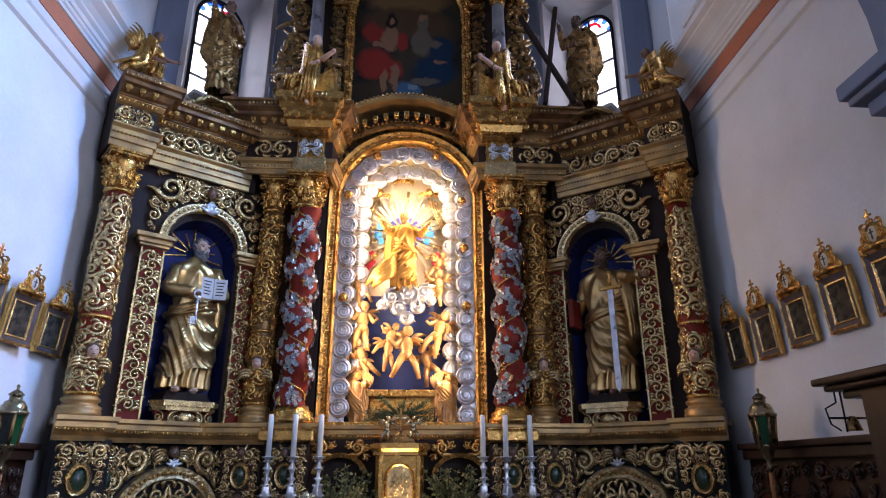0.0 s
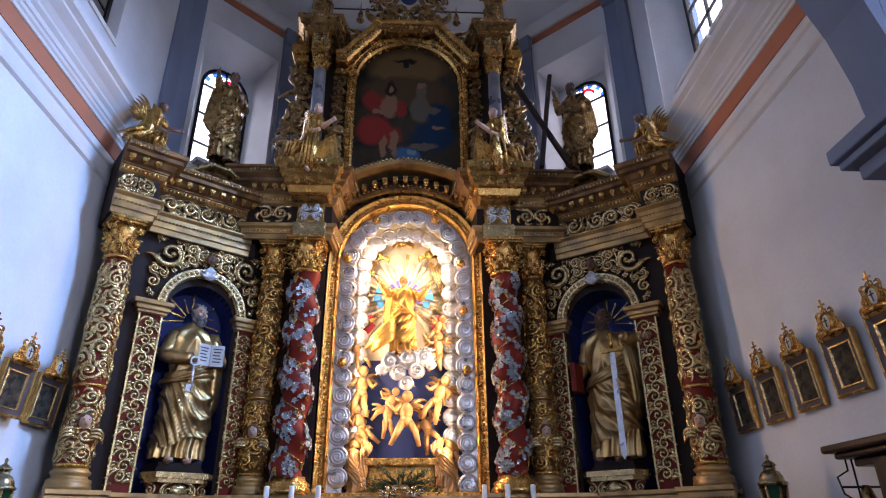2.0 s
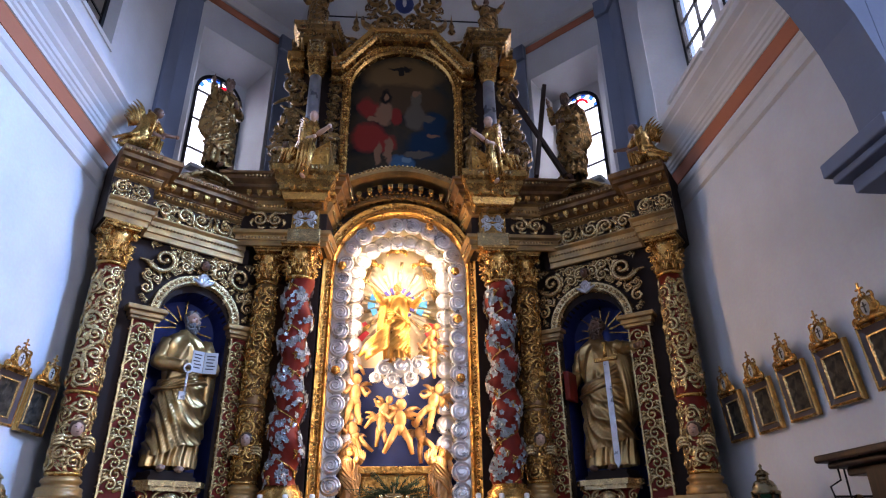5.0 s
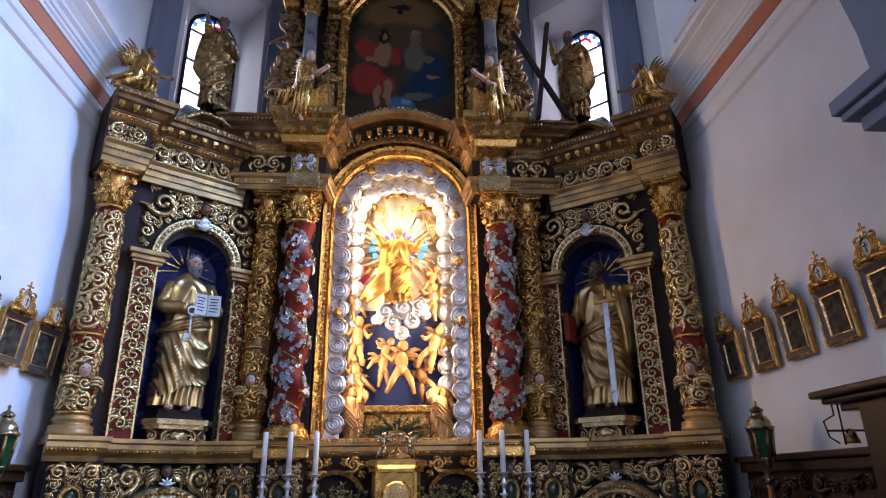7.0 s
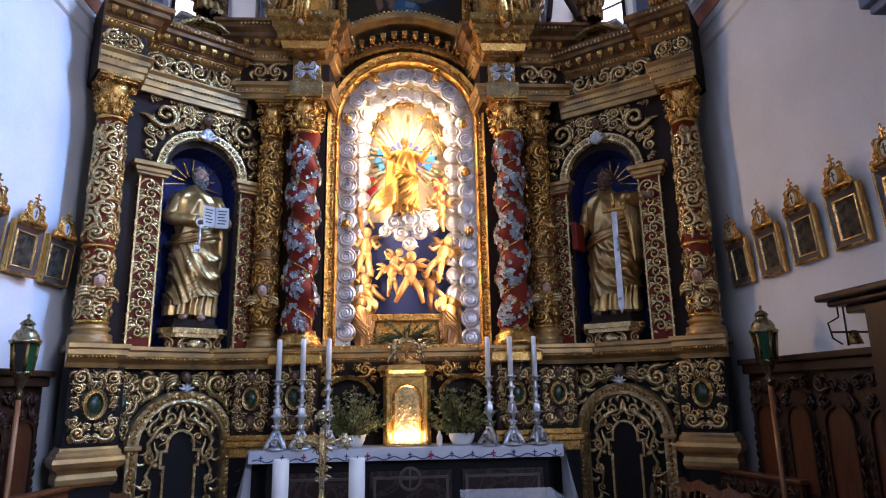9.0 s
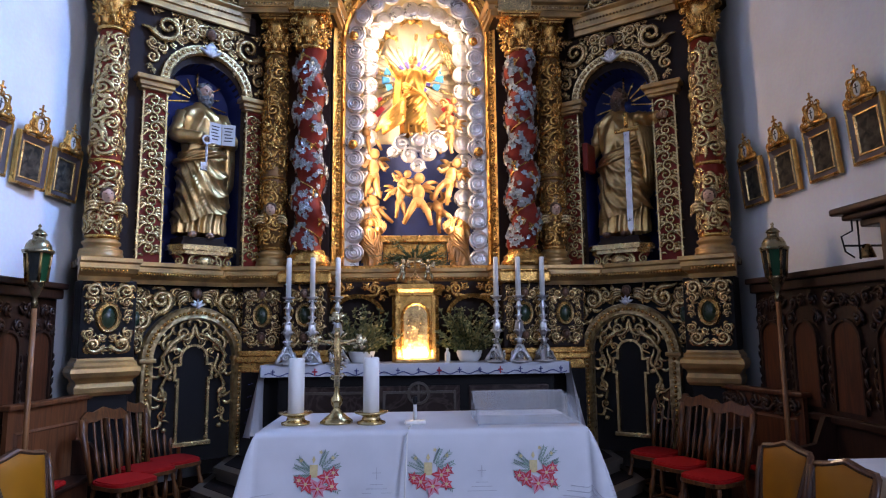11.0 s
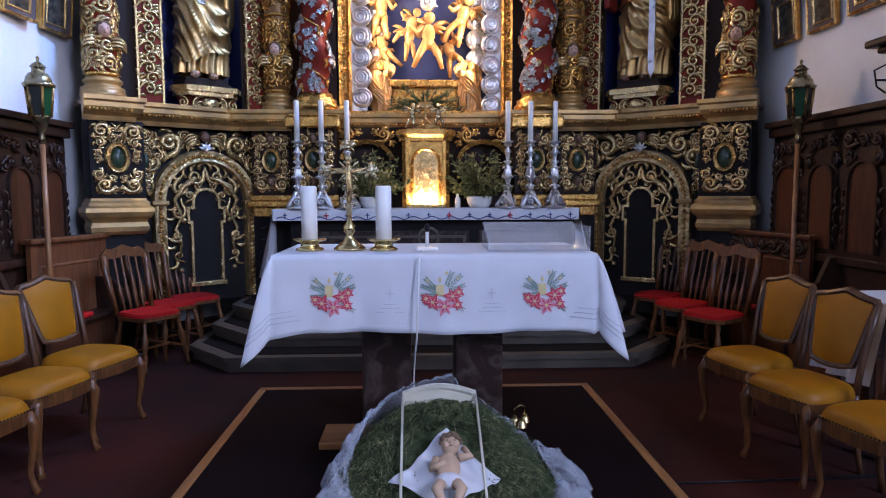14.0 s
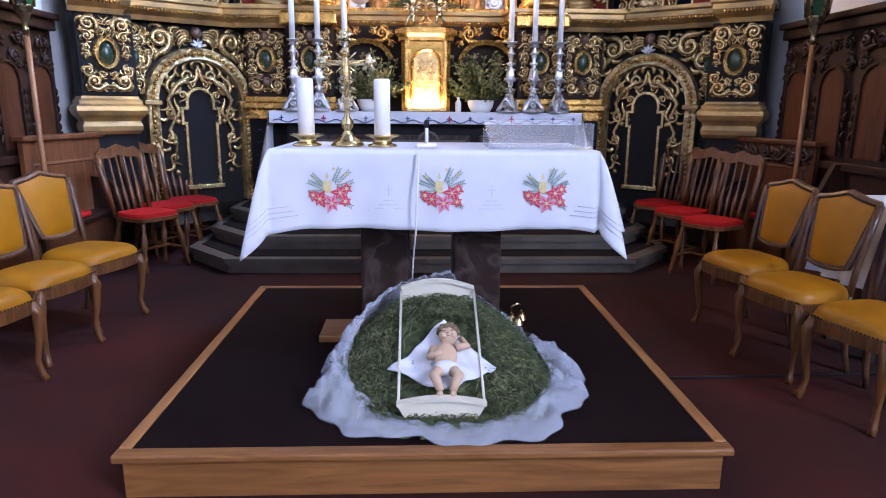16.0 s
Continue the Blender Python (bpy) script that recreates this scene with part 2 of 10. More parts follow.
DOLLHAIR = material("light_brown_painted_hair", (0.22, 0.13, 0.07), 0.5, 0.0, 0.3, 40, 0.4, 120)
SHRINEGOLD = material("bright_leaf_gilding", (0.74, 0.39, 0.07), 0.30, 0.55, 0.3, 9, 0.3, 60, second=(0.48, 0.20, 0.03))
PUTTO = material("flesh_gilt_polychrome", (0.66, 0.38, 0.15), 0.4, 0.25, 0.3, 9, 0.15, 60, second=(0.46, 0.22, 0.06))
FLESH = material("painted_flesh", (0.60, 0.36, 0.25), 0.5, 0.0, 0.15, 9, 0.1, 60)
BRONZEF = material("brown_painted_flesh", (0.20, 0.10, 0.06), 0.5, 0.0, 0.15, 9, 0.1, 60)
HAIR = material("painted_brown_hair", (0.10, 0.05, 0.025), 0.6, 0.0, 0.3, 20, 0.4, 90)
GREYHAIR = material("painted_grey_beard", (0.16, 0.15, 0.14), 0.6, 0.0, 0.3, 20, 0.4, 90)
HAY = material("green_hay", (0.13, 0.16, 0.07), 0.85, 0.0, 0.4, 30, 0.3, 90, second=(0.04, 0.06, 0.025), spec=0.2)
FIR = material("fir_needles", (0.07, 0.11, 0.035), 0.7, 0.0, 0.4, 14, 0.2, 90, second=(0.035, 0.06, 0.02))
BOX = material("box_leaves", (0.34, 0.29, 0.09), 0.45, 0.0, 0.4, 22, 0.2, 90, second=(0.07, 0.085, 0.028))
STRAW = material("pale_hay_stalk", (0.30, 0.31, 0.15), 0.85, 0.0, 0.3, 20, 0.2, 90, spec=0.2)
POT = material("white_ceramic", (0.75, 0.73, 0.68), 0.3, 0.0, 0.08, 5, 0.05, 40)
CRIBW = material("cream_painted_board", (0.66, 0.62, 0.48), 0.5, 0.0, 0.12, 5, 0.1, 60)
GREENG = material("green_enamel", (0.03, 0.062, 0.032), 0.28, 0.0, 0.4, 12, 0.02, 40)
IRON = material("black_iron", (0.02, 0.02, 0.022), 0.5, 0.7, 0.2, 9, 0.1, 60)
REDF = material("poinsettia_red_thread", (0.68, 0.05, 0.07), 0.8, 0.0, 0.2, 60, 0.2, 200)
PINKF = material("pink_thread", (0.74, 0.30, 0.38), 0.8, 0.0, 0.2, 60, 0.2, 200)
GREENF = material("green_thread", (0.20, 0.33, 0.25), 0.8, 0.0, 0.2, 60, 0.2, 200)
YELF = material("yellow_thread", (0.74, 0.60, 0.30), 0.8, 0.0, 0.2, 60, 0.2, 200)
GREYF = material("grey_thread", (0.5, 0.51, 0.54), 0.8, 0.0, 0.2, 60, 0.2, 200)
BLUEF = material("blue_thread", (0.06, 0.07, 0.22), 0.8, 0.0, 0.2, 60, 0.2, 200)
REDRAY = material("red_ray_paint", (0.6, 0.02, 0.04), 0.5, 0.0, 0.1)
BLUERAY = material("blue_ray_paint", (0.02, 0.25, 0.6), 0.5, 0.0, 0.1)
VIOLETRAY = material("violet_ray_paint", (0.08, 0.06, 0.35), 0.5, 0.0, 0.1)
BANDWOOD = material("violet_brown_frame_paint", (0.085, 0.062, 0.066), 0.5, 0.0, 0.3, 9, 0.1, 60)
PAPER = material("white_painted_page", (0.55, 0.53, 0.49), 0.7, 0.0, 0.1)
INK = material("dark_ink", (0.04, 0.035, 0.03), 0.7, 0.0, 0.1)
CLEAR = glass("clear_acrylic", (0.93, 0.95, 0.97), 0.08, 0.82)
PANE = glass("pale_window_glass", (0.93, 0.96, 1.0), 0.1, 0.92)
BLUEPANE = glass("blue_stained_glass", (0.12, 0.3, 0.75), 0.1, 0.92)
REDPANE = glass("red_stained_glass", (0.75, 0.06, 0.08), 0.1, 0.92)
DULLPANE = material("brown_leaded_panel", (0.20, 0.15, 0.10), 0.4, 0.0, 0.3, 4, 0.1, 30, second=(0.13, 0.11, 0.09))
LANTERN = material("pale_tarnished_brass", (0.52, 0.44, 0.26), 0.28, 0.9, 0.35, 14, 0.1, 60, second=(0.22, 0.17, 0.09))
SMOKE = glass("dark_lantern_glass", (0.10, 0.11, 0.10), 0.08, 0.75)
GREENPANE = glass("green_lantern_glass", (0.01, 0.10, 0.035), 0.1, 0.5)


def painting(name, colours, scale, dark):
    """Old oil painting: soft patches of a few dull colours."""
    m = material(name, dark, 0.5, vary=0.3, bump=0.1, spec=0.06)
    nt = m.node_tree
    b = nt.nodes["Principled BSDF"]
    co = [n for n in nt.nodes if n.type == "TEX_COORD"][0]
    n = nt.nodes.new("ShaderNodeTexNoise")
    n.inputs["Scale"].default_value, n.inputs["Detail"].default_value, n.inputs["Distortion"].default_value = scale, 5, 0.6
    r = nt.nodes.new("ShaderNodeValToRGB")
    r.color_ramp.elements[0].position, r.color_ramp.elements[0].color = 0.36, (*dark, 1)
    r.color_ramp.elements[1].position, r.color_ramp.elements[1].color = 0.78, (*colours[-1], 1)
    for i, c in enumerate(colours[:-1]):
        e = r.color_ramp.elements.new(0.46 + 0.3 * i / len(colours))
        e.color = (*c, 1)
    nt.links.new(co.outputs["Object"], n.inputs["Vector"])
    nt.links.new(n.outputs["Fac"], r.inputs["Fac"])
    nt.links.new(r.outputs["Color"], b.inputs["Base Color"])
    return m




def scene_painting(name, ground, blobs):
    """Old oil painting: soft, wavering patches of colour on a clouded dark ground; blobs: x, z, half sizes, colour."""
    m = painting(name, [(0.022, 0.018, 0.014), (0.036, 0.027, 0.016), (0.012, 0.018, 0.026)], 1.6, ground)
    nt = m.node_tree
    b = nt.nodes["Principled BSDF"]
    co = [n for n in nt.nodes if n.type == "TEX_COORD"][0]
    last = b.inputs["Base Color"].links[0].from_socket
    wob = nt.nodes.new("ShaderNodeTexNoise")
    wob.inputs["Scale"].default_value, wob.inputs["Detail"].default_value = 7.0, 5
    nt.links.new(co.outputs["Object"], wob.inputs["Vector"])
    sc = nt.nodes.new("ShaderNodeVectorMath")
    sc.operation = "MULTIPLY_ADD"
    sc.inputs[1].default_value = (0.16, 0, 0.16)
    nt.links.new(wob.outputs["Color"], sc.inputs[0])
    nt.links.new(co.outputs["Object"], sc.inputs[2])
    for x, z, rx, rz, colour in blobs:
        mp = nt.nodes.new("ShaderNodeMapping")
        mp.inputs["Location"].default_value = (-(x + 0.08) / rx, 0, -(z + 0.08) / rz)
        mp.inputs["Scale"].default_value = (1 / rx, 0, 1 / rz)
        ln = nt.nodes.new("ShaderNodeVectorMath")
        ln.operation = "LENGTH"
        mr = nt.nodes.new("ShaderNodeMapRange")
        mr.inputs["From Min"].default_value, mr.inputs["From Max"].default_value = 1.12, 0.80
        mx = nt.nodes.new("ShaderNodeMix")
        mx.data_type = "RGBA"
        mx.inputs["B"].default_value = (*colour, 1)
        nt.links.new(sc.outputs["Vector"], mp.inputs["Vector"])
        nt.links.new(mp.outputs["Vector"], ln.inputs[0])
        nt.links.new(ln.outputs["Value"], mr.inputs["Value"])
        nt.links.new(mr.outputs["Result"], mx.inputs["Factor"])
        nt.links.new(last, mx.inputs["A"])
        last = mx.outputs["Result"]
    nt.links.new(last, b.inputs["Base Color"])
    return m


OILSMALL = painting("small_oil_painting", [(0.03, 0.026, 0.02), (0.06, 0.048, 0.034), (0.12, 0.11, 0.10)], 14, (0.014, 0.014, 0.014))


# ---- mesh tools ----
class Mesh:
    """Collects vertices and faces of one mesh."""

    def __init__(self):
        self.v, self.f, self.s, self.k = [], [], [], []
        self.mat = 0

    def add(self, verts, faces, smooth=True):
        n = len(self.v)
        self.v += [tuple(p) for p in verts]
        self.f += [tuple(i + n for i in f) for f in faces]
        self.s += [smooth] * len(faces)
        self.k += [self.mat] * len(faces)
        return self

    def bend(self, fn, start=0):
        self.v[start:] = [tuple(fn(*p)) for p in self.v[start:]]
        return self

    def move(self, m, start=0):
        self.v[start:] = [tuple(m @ Vector(p)) for p in self.v[start:]]
        return self

    def box(self, x0, x1, y0, y1, z0, z1, c=0.0):
        if c <= 0:
            v = [(x, y, z) for z in (z0, z1) for y in (y0, y1) for x in (x0, x1)]
            return self.add(v, [(0, 2, 3, 1), (4, 5, 7, 6), (0, 1, 5, 4), (2, 6, 7, 3), (0, 4, 6, 2), (1, 3, 7, 5)], False)
        c = min(c, (x1 - x0) * 0.45, (y1 - y0) * 0.45, (z1 - z0) * 0.45)
        bm = bmesh.new()
        bmesh.ops.create_cube(bm, size=1)
        for p in bm.verts:
            p.co = ((x0 + x1) / 2 + p.co.x * (x1 - x0), (y0 + y1) / 2 + p.co.y * (y1 - y0), (z0 + z1) / 2 + p.co.z * (z1 - z0))
        bmesh.ops.bevel(bm, geom=bm.edges[:], offset=c, segments=2, profile=0.5, affect="EDGES")
        bm.verts.index_update()
        self.add([tuple(p.co) for p in bm.verts], [[q.index for q in f.verts] for f in bm.faces], False)
        bm.free()
        return self

    def lathe(self, prof, seg=20, cx=0.0, cy=0.0, fn=None, sy=1.0, caps=True):
        rings = []
        v = []
        for i, (r, z) in enumerate(prof):
            for j in range(seg):
                a = 2 * math.pi * j / seg
                k = fn(a, z) if fn else 1.0
                v.append((cx + r * k * math.cos(a), cy + r * k * sy * math.sin(a), z))
        f = [(i * seg + j, i * seg + (j + 1) % seg, (i + 1) * seg + (j + 1) % seg, (i + 1) * seg + j) for i in range(len(prof) - 1) for j in range(seg)]
        if caps:
            f += [tuple(range(seg))[::-1], tuple((len(prof) - 1) * seg + j for j in range(seg))]
        return self.add(v, f)

    def tube(self, pts, rad, seg=6, flat=1.0):
        """A round bar along points; rad: a radius or one for each point; flat squeezes it along y."""
        pts = [Vector(p) for p in pts]
        n = len(pts)
        rads = rad if isinstance(rad, (list, tuple)) else [rad] * n
        v = []
        prev = None
        for i, p in enumerate(pts):
            d = (pts[min(i + 1, n - 1)] - pts[max(i - 1, 0)])
            d = d.normalized() if d.length > 1e-9 else Vector((0, 0, 1))
            if prev is None:
                a = Vector((0, 1, 0)) if abs(d.y) < 0.9 else Vector((1, 0, 0))
            else:
                a = prev
            a = (a - d * a.dot(d)).normalized()
            prev = a
            b = d.cross(a)
            for j in range(seg):
                t = 2 * math.pi * j / seg
                q = p + (a * math.cos(t) * flat + b * math.sin(t)) * rads[i]
                v.append(q)
        f = [(i * seg + j, i * seg + (j + 1) % seg, (i + 1) * seg + (j + 1) % seg, (i + 1) * seg + j) for i in range(n - 1) for j in range(seg)]
        f += [tuple(range(seg))[::-1], tuple((n - 1) * seg + j for j in range(seg))]
        return self.add(v, f)

    def ball(self, c, r, seg=10, rings=7, m=None):
        rx, ry, rz = r if isinstance(r, (list, tuple)) else (r, r, r)
        v = [Vector((0, 0, -rz))]
        for i in range(1, rings):
            a = math.pi * i / rings - math.pi / 2
            v += [Vector((rx * math.cos(a) * math.cos(2 * math.pi * j / seg), ry * math.cos(a) * math.sin(2 * math.pi * j / seg), rz * math.sin(a))) for j in range(seg)]
        v.append(Vector((0, 0, rz)))
        if m is not None:
            v = [m @ p for p in v]
        v = [p + Vector(c) for p in v]
        f = [(0, 1 + (j + 1) % seg, 1 + j) for j in range(seg)]
        for i in range(rings - 2):
            f += [(1 + i * seg + j, 1 + i * seg + (j + 1) % seg, 1 + (i + 1) * seg + (j + 1) % seg, 1 + (i + 1) * seg + j) for j in range(seg)]
        k = 1 + (rings - 2) * seg
        f += [(k + j, k + (j + 1) % seg, len(v) - 1) for j in range(seg)]
        return self.add(v, f)

    def prism(self, poly, y0, y1):
        """A polygon in x and z, given anticlockwise as seen from -y, with thickness along y."""
        n = len(poly)
        v = [(x, y0, z) for x, z in poly] + [(x, y1, z) for x, z in poly]
        f = [tuple(range(n)), tuple(range(2 * n - 1, n - 1, -1))] + [(i, n + i, n + (i + 1) % n, (i + 1) % n) for i in range(n)]
        return self.add(v, f, False)

    def slab(self, poly, z0, z1):
        """A polygon in plan, anticlockwise from above, with a height."""
        n = len(poly)
        v = [(x, y, z0) for x, y in poly] + [(x, y, z1) for x, y in poly]
        f = [tuple(range(n))[::-1], tuple(range(n, 2 * n))] + [(i, (i + 1) % n, n + (i + 1) % n, n + i) for i in range(n)]
        return self.add(v, f, False)

    def run(self, plan, prof):
        """A moulding along a line in plan: prof holds (out, z); out is to the right of the way."""
        n, k = len(plan), len(prof)
        P = [Vector(p) for p in plan]
        v = []
        for i in range(n):
            d0 = (P[i] - P[i - 1]).normalized() if i else (P[1] - P[0]).normalized()
            d1 = (P[i + 1] - P[i]).normalized() if i < n - 1 else d0
            n0, n1 = Vector((d0.y, -d0.x)), Vector((d1.y, -d1.x))
            m = n0 + n1
            m = m / max(0.25, m.dot(n0)) if m.length > 1e-6 else n0
            v += [(P[i].x + m.x * o, P[i].y + m.y * o, z) for o, z in prof]
        f = [(i * k + j, (i + 1) * k + j, (i + 1) * k + (j + 1) % k, i * k + (j + 1) % k) for i in range(n - 1) for j in range(k)]
        f += [tuple(range(k))[::-1], tuple((n - 1) * k + j for j in range(k))]
        return self.add(v, f, False)

    def band(self, path, prof, closed=False):
        """A moulding along a line in x and z: prof holds (side, y); side is to the left of the way."""
        n, k = len(path), len(prof)
        P = [Vector(p) for p in path]
        v = []
        for i in range(n):
            if closed:
                d0, d1 = (P[i] - P[i - 1]).normalized(), (P[(i + 1) % n] - P[i]).normalized()
            else:
                d0 = (P[i] - P[i - 1]).normalized() if i else (P[1] - P[0]).normalized()
                d1 = (P[i + 1] - P[i]).normalized() if i < n - 1 else d0
            n0, n1 = Vector((-d0.y, d0.x)), Vector((-d1.y, d1.x))
            m = n0 + n1
            m = m / max(0.25, m.dot(n0)) if m.length > 1e-6 else n0
            v += [(P[i].x + m.x * o, y, P[i].y + m.y * o) for o, y in prof]
        last = n if closed else n - 1
        f = [(i * k + j, ((i + 1) % n) * k + j, ((i + 1) % n) * k + (j + 1) % k, i * k + (j + 1) % k) for i in range(last) for j in range(k)]
        if not closed:
            f += [tuple(range(k))[::-1], tuple((n - 1) * k + j for j in range(k))]
        return self.add(v, f, False)

    def data(self, name, mats):
        me = bpy.data.meshes.new(name)
        me.from_pydata(self.v, [], self.f)
        me.polygons.foreach_set("use_smooth", self.s)
        for m in mats if isinstance(mats, (list, tuple)) else [mats]:
            me.materials.append(m)
        me.polygons.foreach_set("material_index", self.k)
        bm = bmesh.new()
        bm.from_mesh(me)
        bmesh.ops.recalc_face_normals(bm, faces=bm.faces)
        bm.to_mesh(me)
        bm.free()
        return me


def part(name, mesh, mats, parent, label=""):
    ob = new(name, mesh.data(name, mats) if isinstance(mesh, Mesh) else mesh)
    ob.parent = parent
    return tagged(ob, label, kind="stuff" if name in ("egg_moulding", "bead_moulding", "leaf_moulding", "nails") else "")


def thing(name, label, category, m=None, group="", kind=""):
    ob = new(name)
    ob.empty_display_size = 0.1
    if m is not None:
        ob.matrix_world = m
    return tagged(ob, label, category, group, kind)


def single(name, mesh, mats, label, category="", m=None, group="", kind=""):
    ob = new(name, mesh.data(name, mats))
    if m is not None:
        ob.matrix_world = m
    return tagged(ob, label, category, group, kind)


def arc(cx, cz, r, a0, a1, n, rz=None):
    return [(cx + r * math.cos(radians(a0 + (a1 - a0) * i / n)), cz + (rz or r) * math.sin(radians(a0 + (a1 - a0) * i / n))) for i in range(n + 1)]


def arched(x0, x1, z0, zs, n=16):
    """The outline of an arched opening from its right foot over the top to its left foot."""
    return [(x1, z0)] + arc((x0 + x1) / 2, zs, (x1 - x0) / 2, 0, 180, n) + [(x0, z0)]


# ---- carving ----
def spiral(mesh, x, z, size, turn=0.0, hand=1, rounds=1.5, thick=0.17, tail=0.9, seg=6, lift=1.0, n=22, y=0.0):
    """A carved volute with a stem that swells as it uncoils, and a boss in its eye."""
    pts, rad = [], []
    for i in range(n + 1):
        k = i / n
        a = turn + hand * k * rounds * 2 * math.pi
        r = size * (1 - 0.82 * k ** 0.75)
        pts.append((x + r * math.cos(a), y - lift * size * thick * (0.5 + 0.7 * k), z + r * math.sin(a)))
        rad.append(size * thick * (1.0 - 0.45 * k))
    if tail:
        a = turn
        sx, sz = pts[0][0], pts[0][2]
        tx, tz = hand * math.sin(a), -hand * math.cos(a)
        ox, oz = math.cos(a), math.sin(a)
        lead = []
        for i in range(5, 0, -1):
            k = i / 5
            lead.append((sx + tx * size * tail * k + ox * size * 0.5 * k * k, y - lift * size * thick * 0.4, sz + tz * size * tail * k + oz * size * 0.5 * k * k))
        pts, rad = lead + pts, [size * thick * (0.35 + 0.65 * (1 - i / 5)) for i in range(5, 0, -1)] + rad
    mesh.tube(pts, rad, seg)
    mesh.ball((pts[-1][0], pts[-1][1], pts[-1][2]), size * thick * 1.05, 7, 5)


def frond(mesh, x, z, length, ang, width=0.3, curl=0.5, y=0.0, seg=5):
    """A tapering acanthus lobe that curls to one side."""
    pts, rad = [], []
    for i in range(9):
        k = i / 8
        a = ang + curl * k * k * 2.2
        pts.append((x + length * k * math.cos(a), y - length * 0.1 * math.sin(k * 3), z + length * k * math.sin(a)))
        rad.append(length * width * 0.5 * (0.25 + math.sin(math.pi * min(1, k * 0.85 + 0.12))) * 0.7)
    mesh.tube(pts, rad, seg, 0.55)


def fill(mesh, inside, bounds, sizes, seed, mirror=None, thick=0.17, seg=6, tries=260, y=0.0, gap=0.74):
    """Packs a field with volutes and lobes from large to small; mirror: the x of the axis of symmetry."""
    rnd = random.Random(seed)
    x0, x1, z0, z1 = bounds
    thick *= 1.45
    if mirror is not None:
        x1 = mirror
    put = []
    for size in sizes:
        for _ in range(tries):
            x, z = rnd.uniform(x0, x1), rnd.uniform(z0, z1)
            if mirror is not None and x > mirror - size * 0.9:
                continue
            if any((x - a) ** 2 + (z - b) ** 2 < ((size + c) * gap) ** 2 for a, b, c in put):
                continue
            if not all(inside(x + size * math.cos(t), z + size * math.sin(t)) for t in (0, 0.8, 1.6, 2.4, 3.14, 3.9, 4.7, 5.5)):
                continue
            put.append((x, z, size))
            turn, hand = rnd.uniform(0, 6.28), rnd.choice((-1, 1))
            for s in ((1, -1) if mirror is not None else (1,)):
                px = x if s == 1 else 2 * mirror - x
                t = turn if s == 1 else math.pi - turn
                spiral(mesh, px, z, size * 0.95, t, hand * s, 1.25 + 0.2 * (size > sizes[-1]), thick, 0.8, seg, y=y, n=20 if size > sizes[-1] else 13)
                for q in range(4):
                    a = turn + 1.0 + q * 1.45
                    a = a if s == 1 else math.pi - a
                    frond(mesh, px + size * 0.5 * math.cos(a), z + size * 0.5 * math.sin(a), size * 0.98, a + 0.5 * s, 0.62, 0.5 * s, y=y)
    return put


def capital(z0, h, r):
    """A composite capital: bell, two rings of split leaves, corner volutes and a moulded square top."""
    m = Mesh()
    m.lathe([(r * 0.92, z0), (r * 1.08, z0 + 0.012), (r * 1.08, z0 + 0.03), (r * 0.92, z0 + 0.04), (r * 0.92, z0 + h * 0.4), (r * 1.02, z0 + h * 0.7), (r * 1.16, z0 + h * 0.84)], 16)
    for ring, zz, q, top in ((0, 0.12, 8, 0.36), (1, 0.30, 8, 0.40)):
        for i in range(q):
            a = 2 * math.pi * (i + ring * 0.5) / q
            for side in (-0.16, 0.0, 0.16):
                pts, rad = [], []
                for j in range(6):
                    k = j / 5
                    rr = r * (0.98 + 0.42 * k ** 3 + 0.06 * ring - 0.6 * abs(side) * k)
                    t = a + side * (0.5 + k)
                    pts.append((rr * math.cos(t), rr * math.sin(t), z0 + h * (zz + (top - abs(side) * 0.5) * k - 0.16 * k ** 5)))
                    rad.append(r * 0.12 * (0.7 + 0.5 * math.sin(k * 3)) * (1 - 0.35 * k))
                m.tube(pts, rad, 5)
    for i in range(4):
        a = math.pi / 4 + i * math.pi / 2
        for sd in (-1, 1):
            st = len(m.v)
            spiral(m, 0, 0, r * 0.36, 0.5, sd, 1.6, 0.20, 0.0, 5, n=14)
            m.move(Matrix.Translation((r * 1.36 * math.cos(a + sd * 0.14), r * 1.36 * math.sin(a + sd * 0.14), z0 + h * 0.72)) @ Matrix.Rotation(a + math.pi / 2 - sd * 0.6, 4, "Z"), st)
    for i in range(4):
        a = i * math.pi / 2
        m.ball((r * 1.25 * math.cos(a), r * 1.25 * math.sin(a), z0 + h * 0.86), r * 0.2, 7, 5)
    m.box(-r * 1.28, r * 1.28, -r * 1.28, r * 1.28, z0 + h * 0.86, z0 + h * 0.92, 0.008)
    m.box(-r * 1.40, r * 1.40, -r * 1.40, r * 1.40, z0 + h * 0.92, z0 + h, 0.008)
    return m


def cherub_head(m, x, y, z, s, skin=0, hair=1):
    """A small carved head, plain: ball, hair and cheeks."""
    m.mat = skin
    m.ball((x, y, z), (s * 0.8, s * 0.8, s), 10, 8)
    m.mat = hair
    m.ball((x, y + s * 0.22, z + s * 0.42), (s * 0.95, s * 0.85, s * 0.78), 9, 7)
    for q in (-1, 1):
        m.ball((x + q * s * 0.30, y - s * 0.68, z + s * 0.12), (s * 0.14, s * 0.10, s * 0.09), 6, 4)
        m.ball((x + q * s * 0.78, y + s * 0.1, z - s * 0.05), (s * 0.25, s * 0.4, s * 0.5), 7, 5)
    m.ball((x, y - s * 0.66, z - s * 0.48), (s * 0.2, s * 0.1, s * 0.06), 6, 4)
    m.mat = skin
    m.ball((x, y - s * 0.82, z - s * 0.12), (s * 0.12, s * 0.14, s * 0.2), 6, 5)
    m.mat = 0


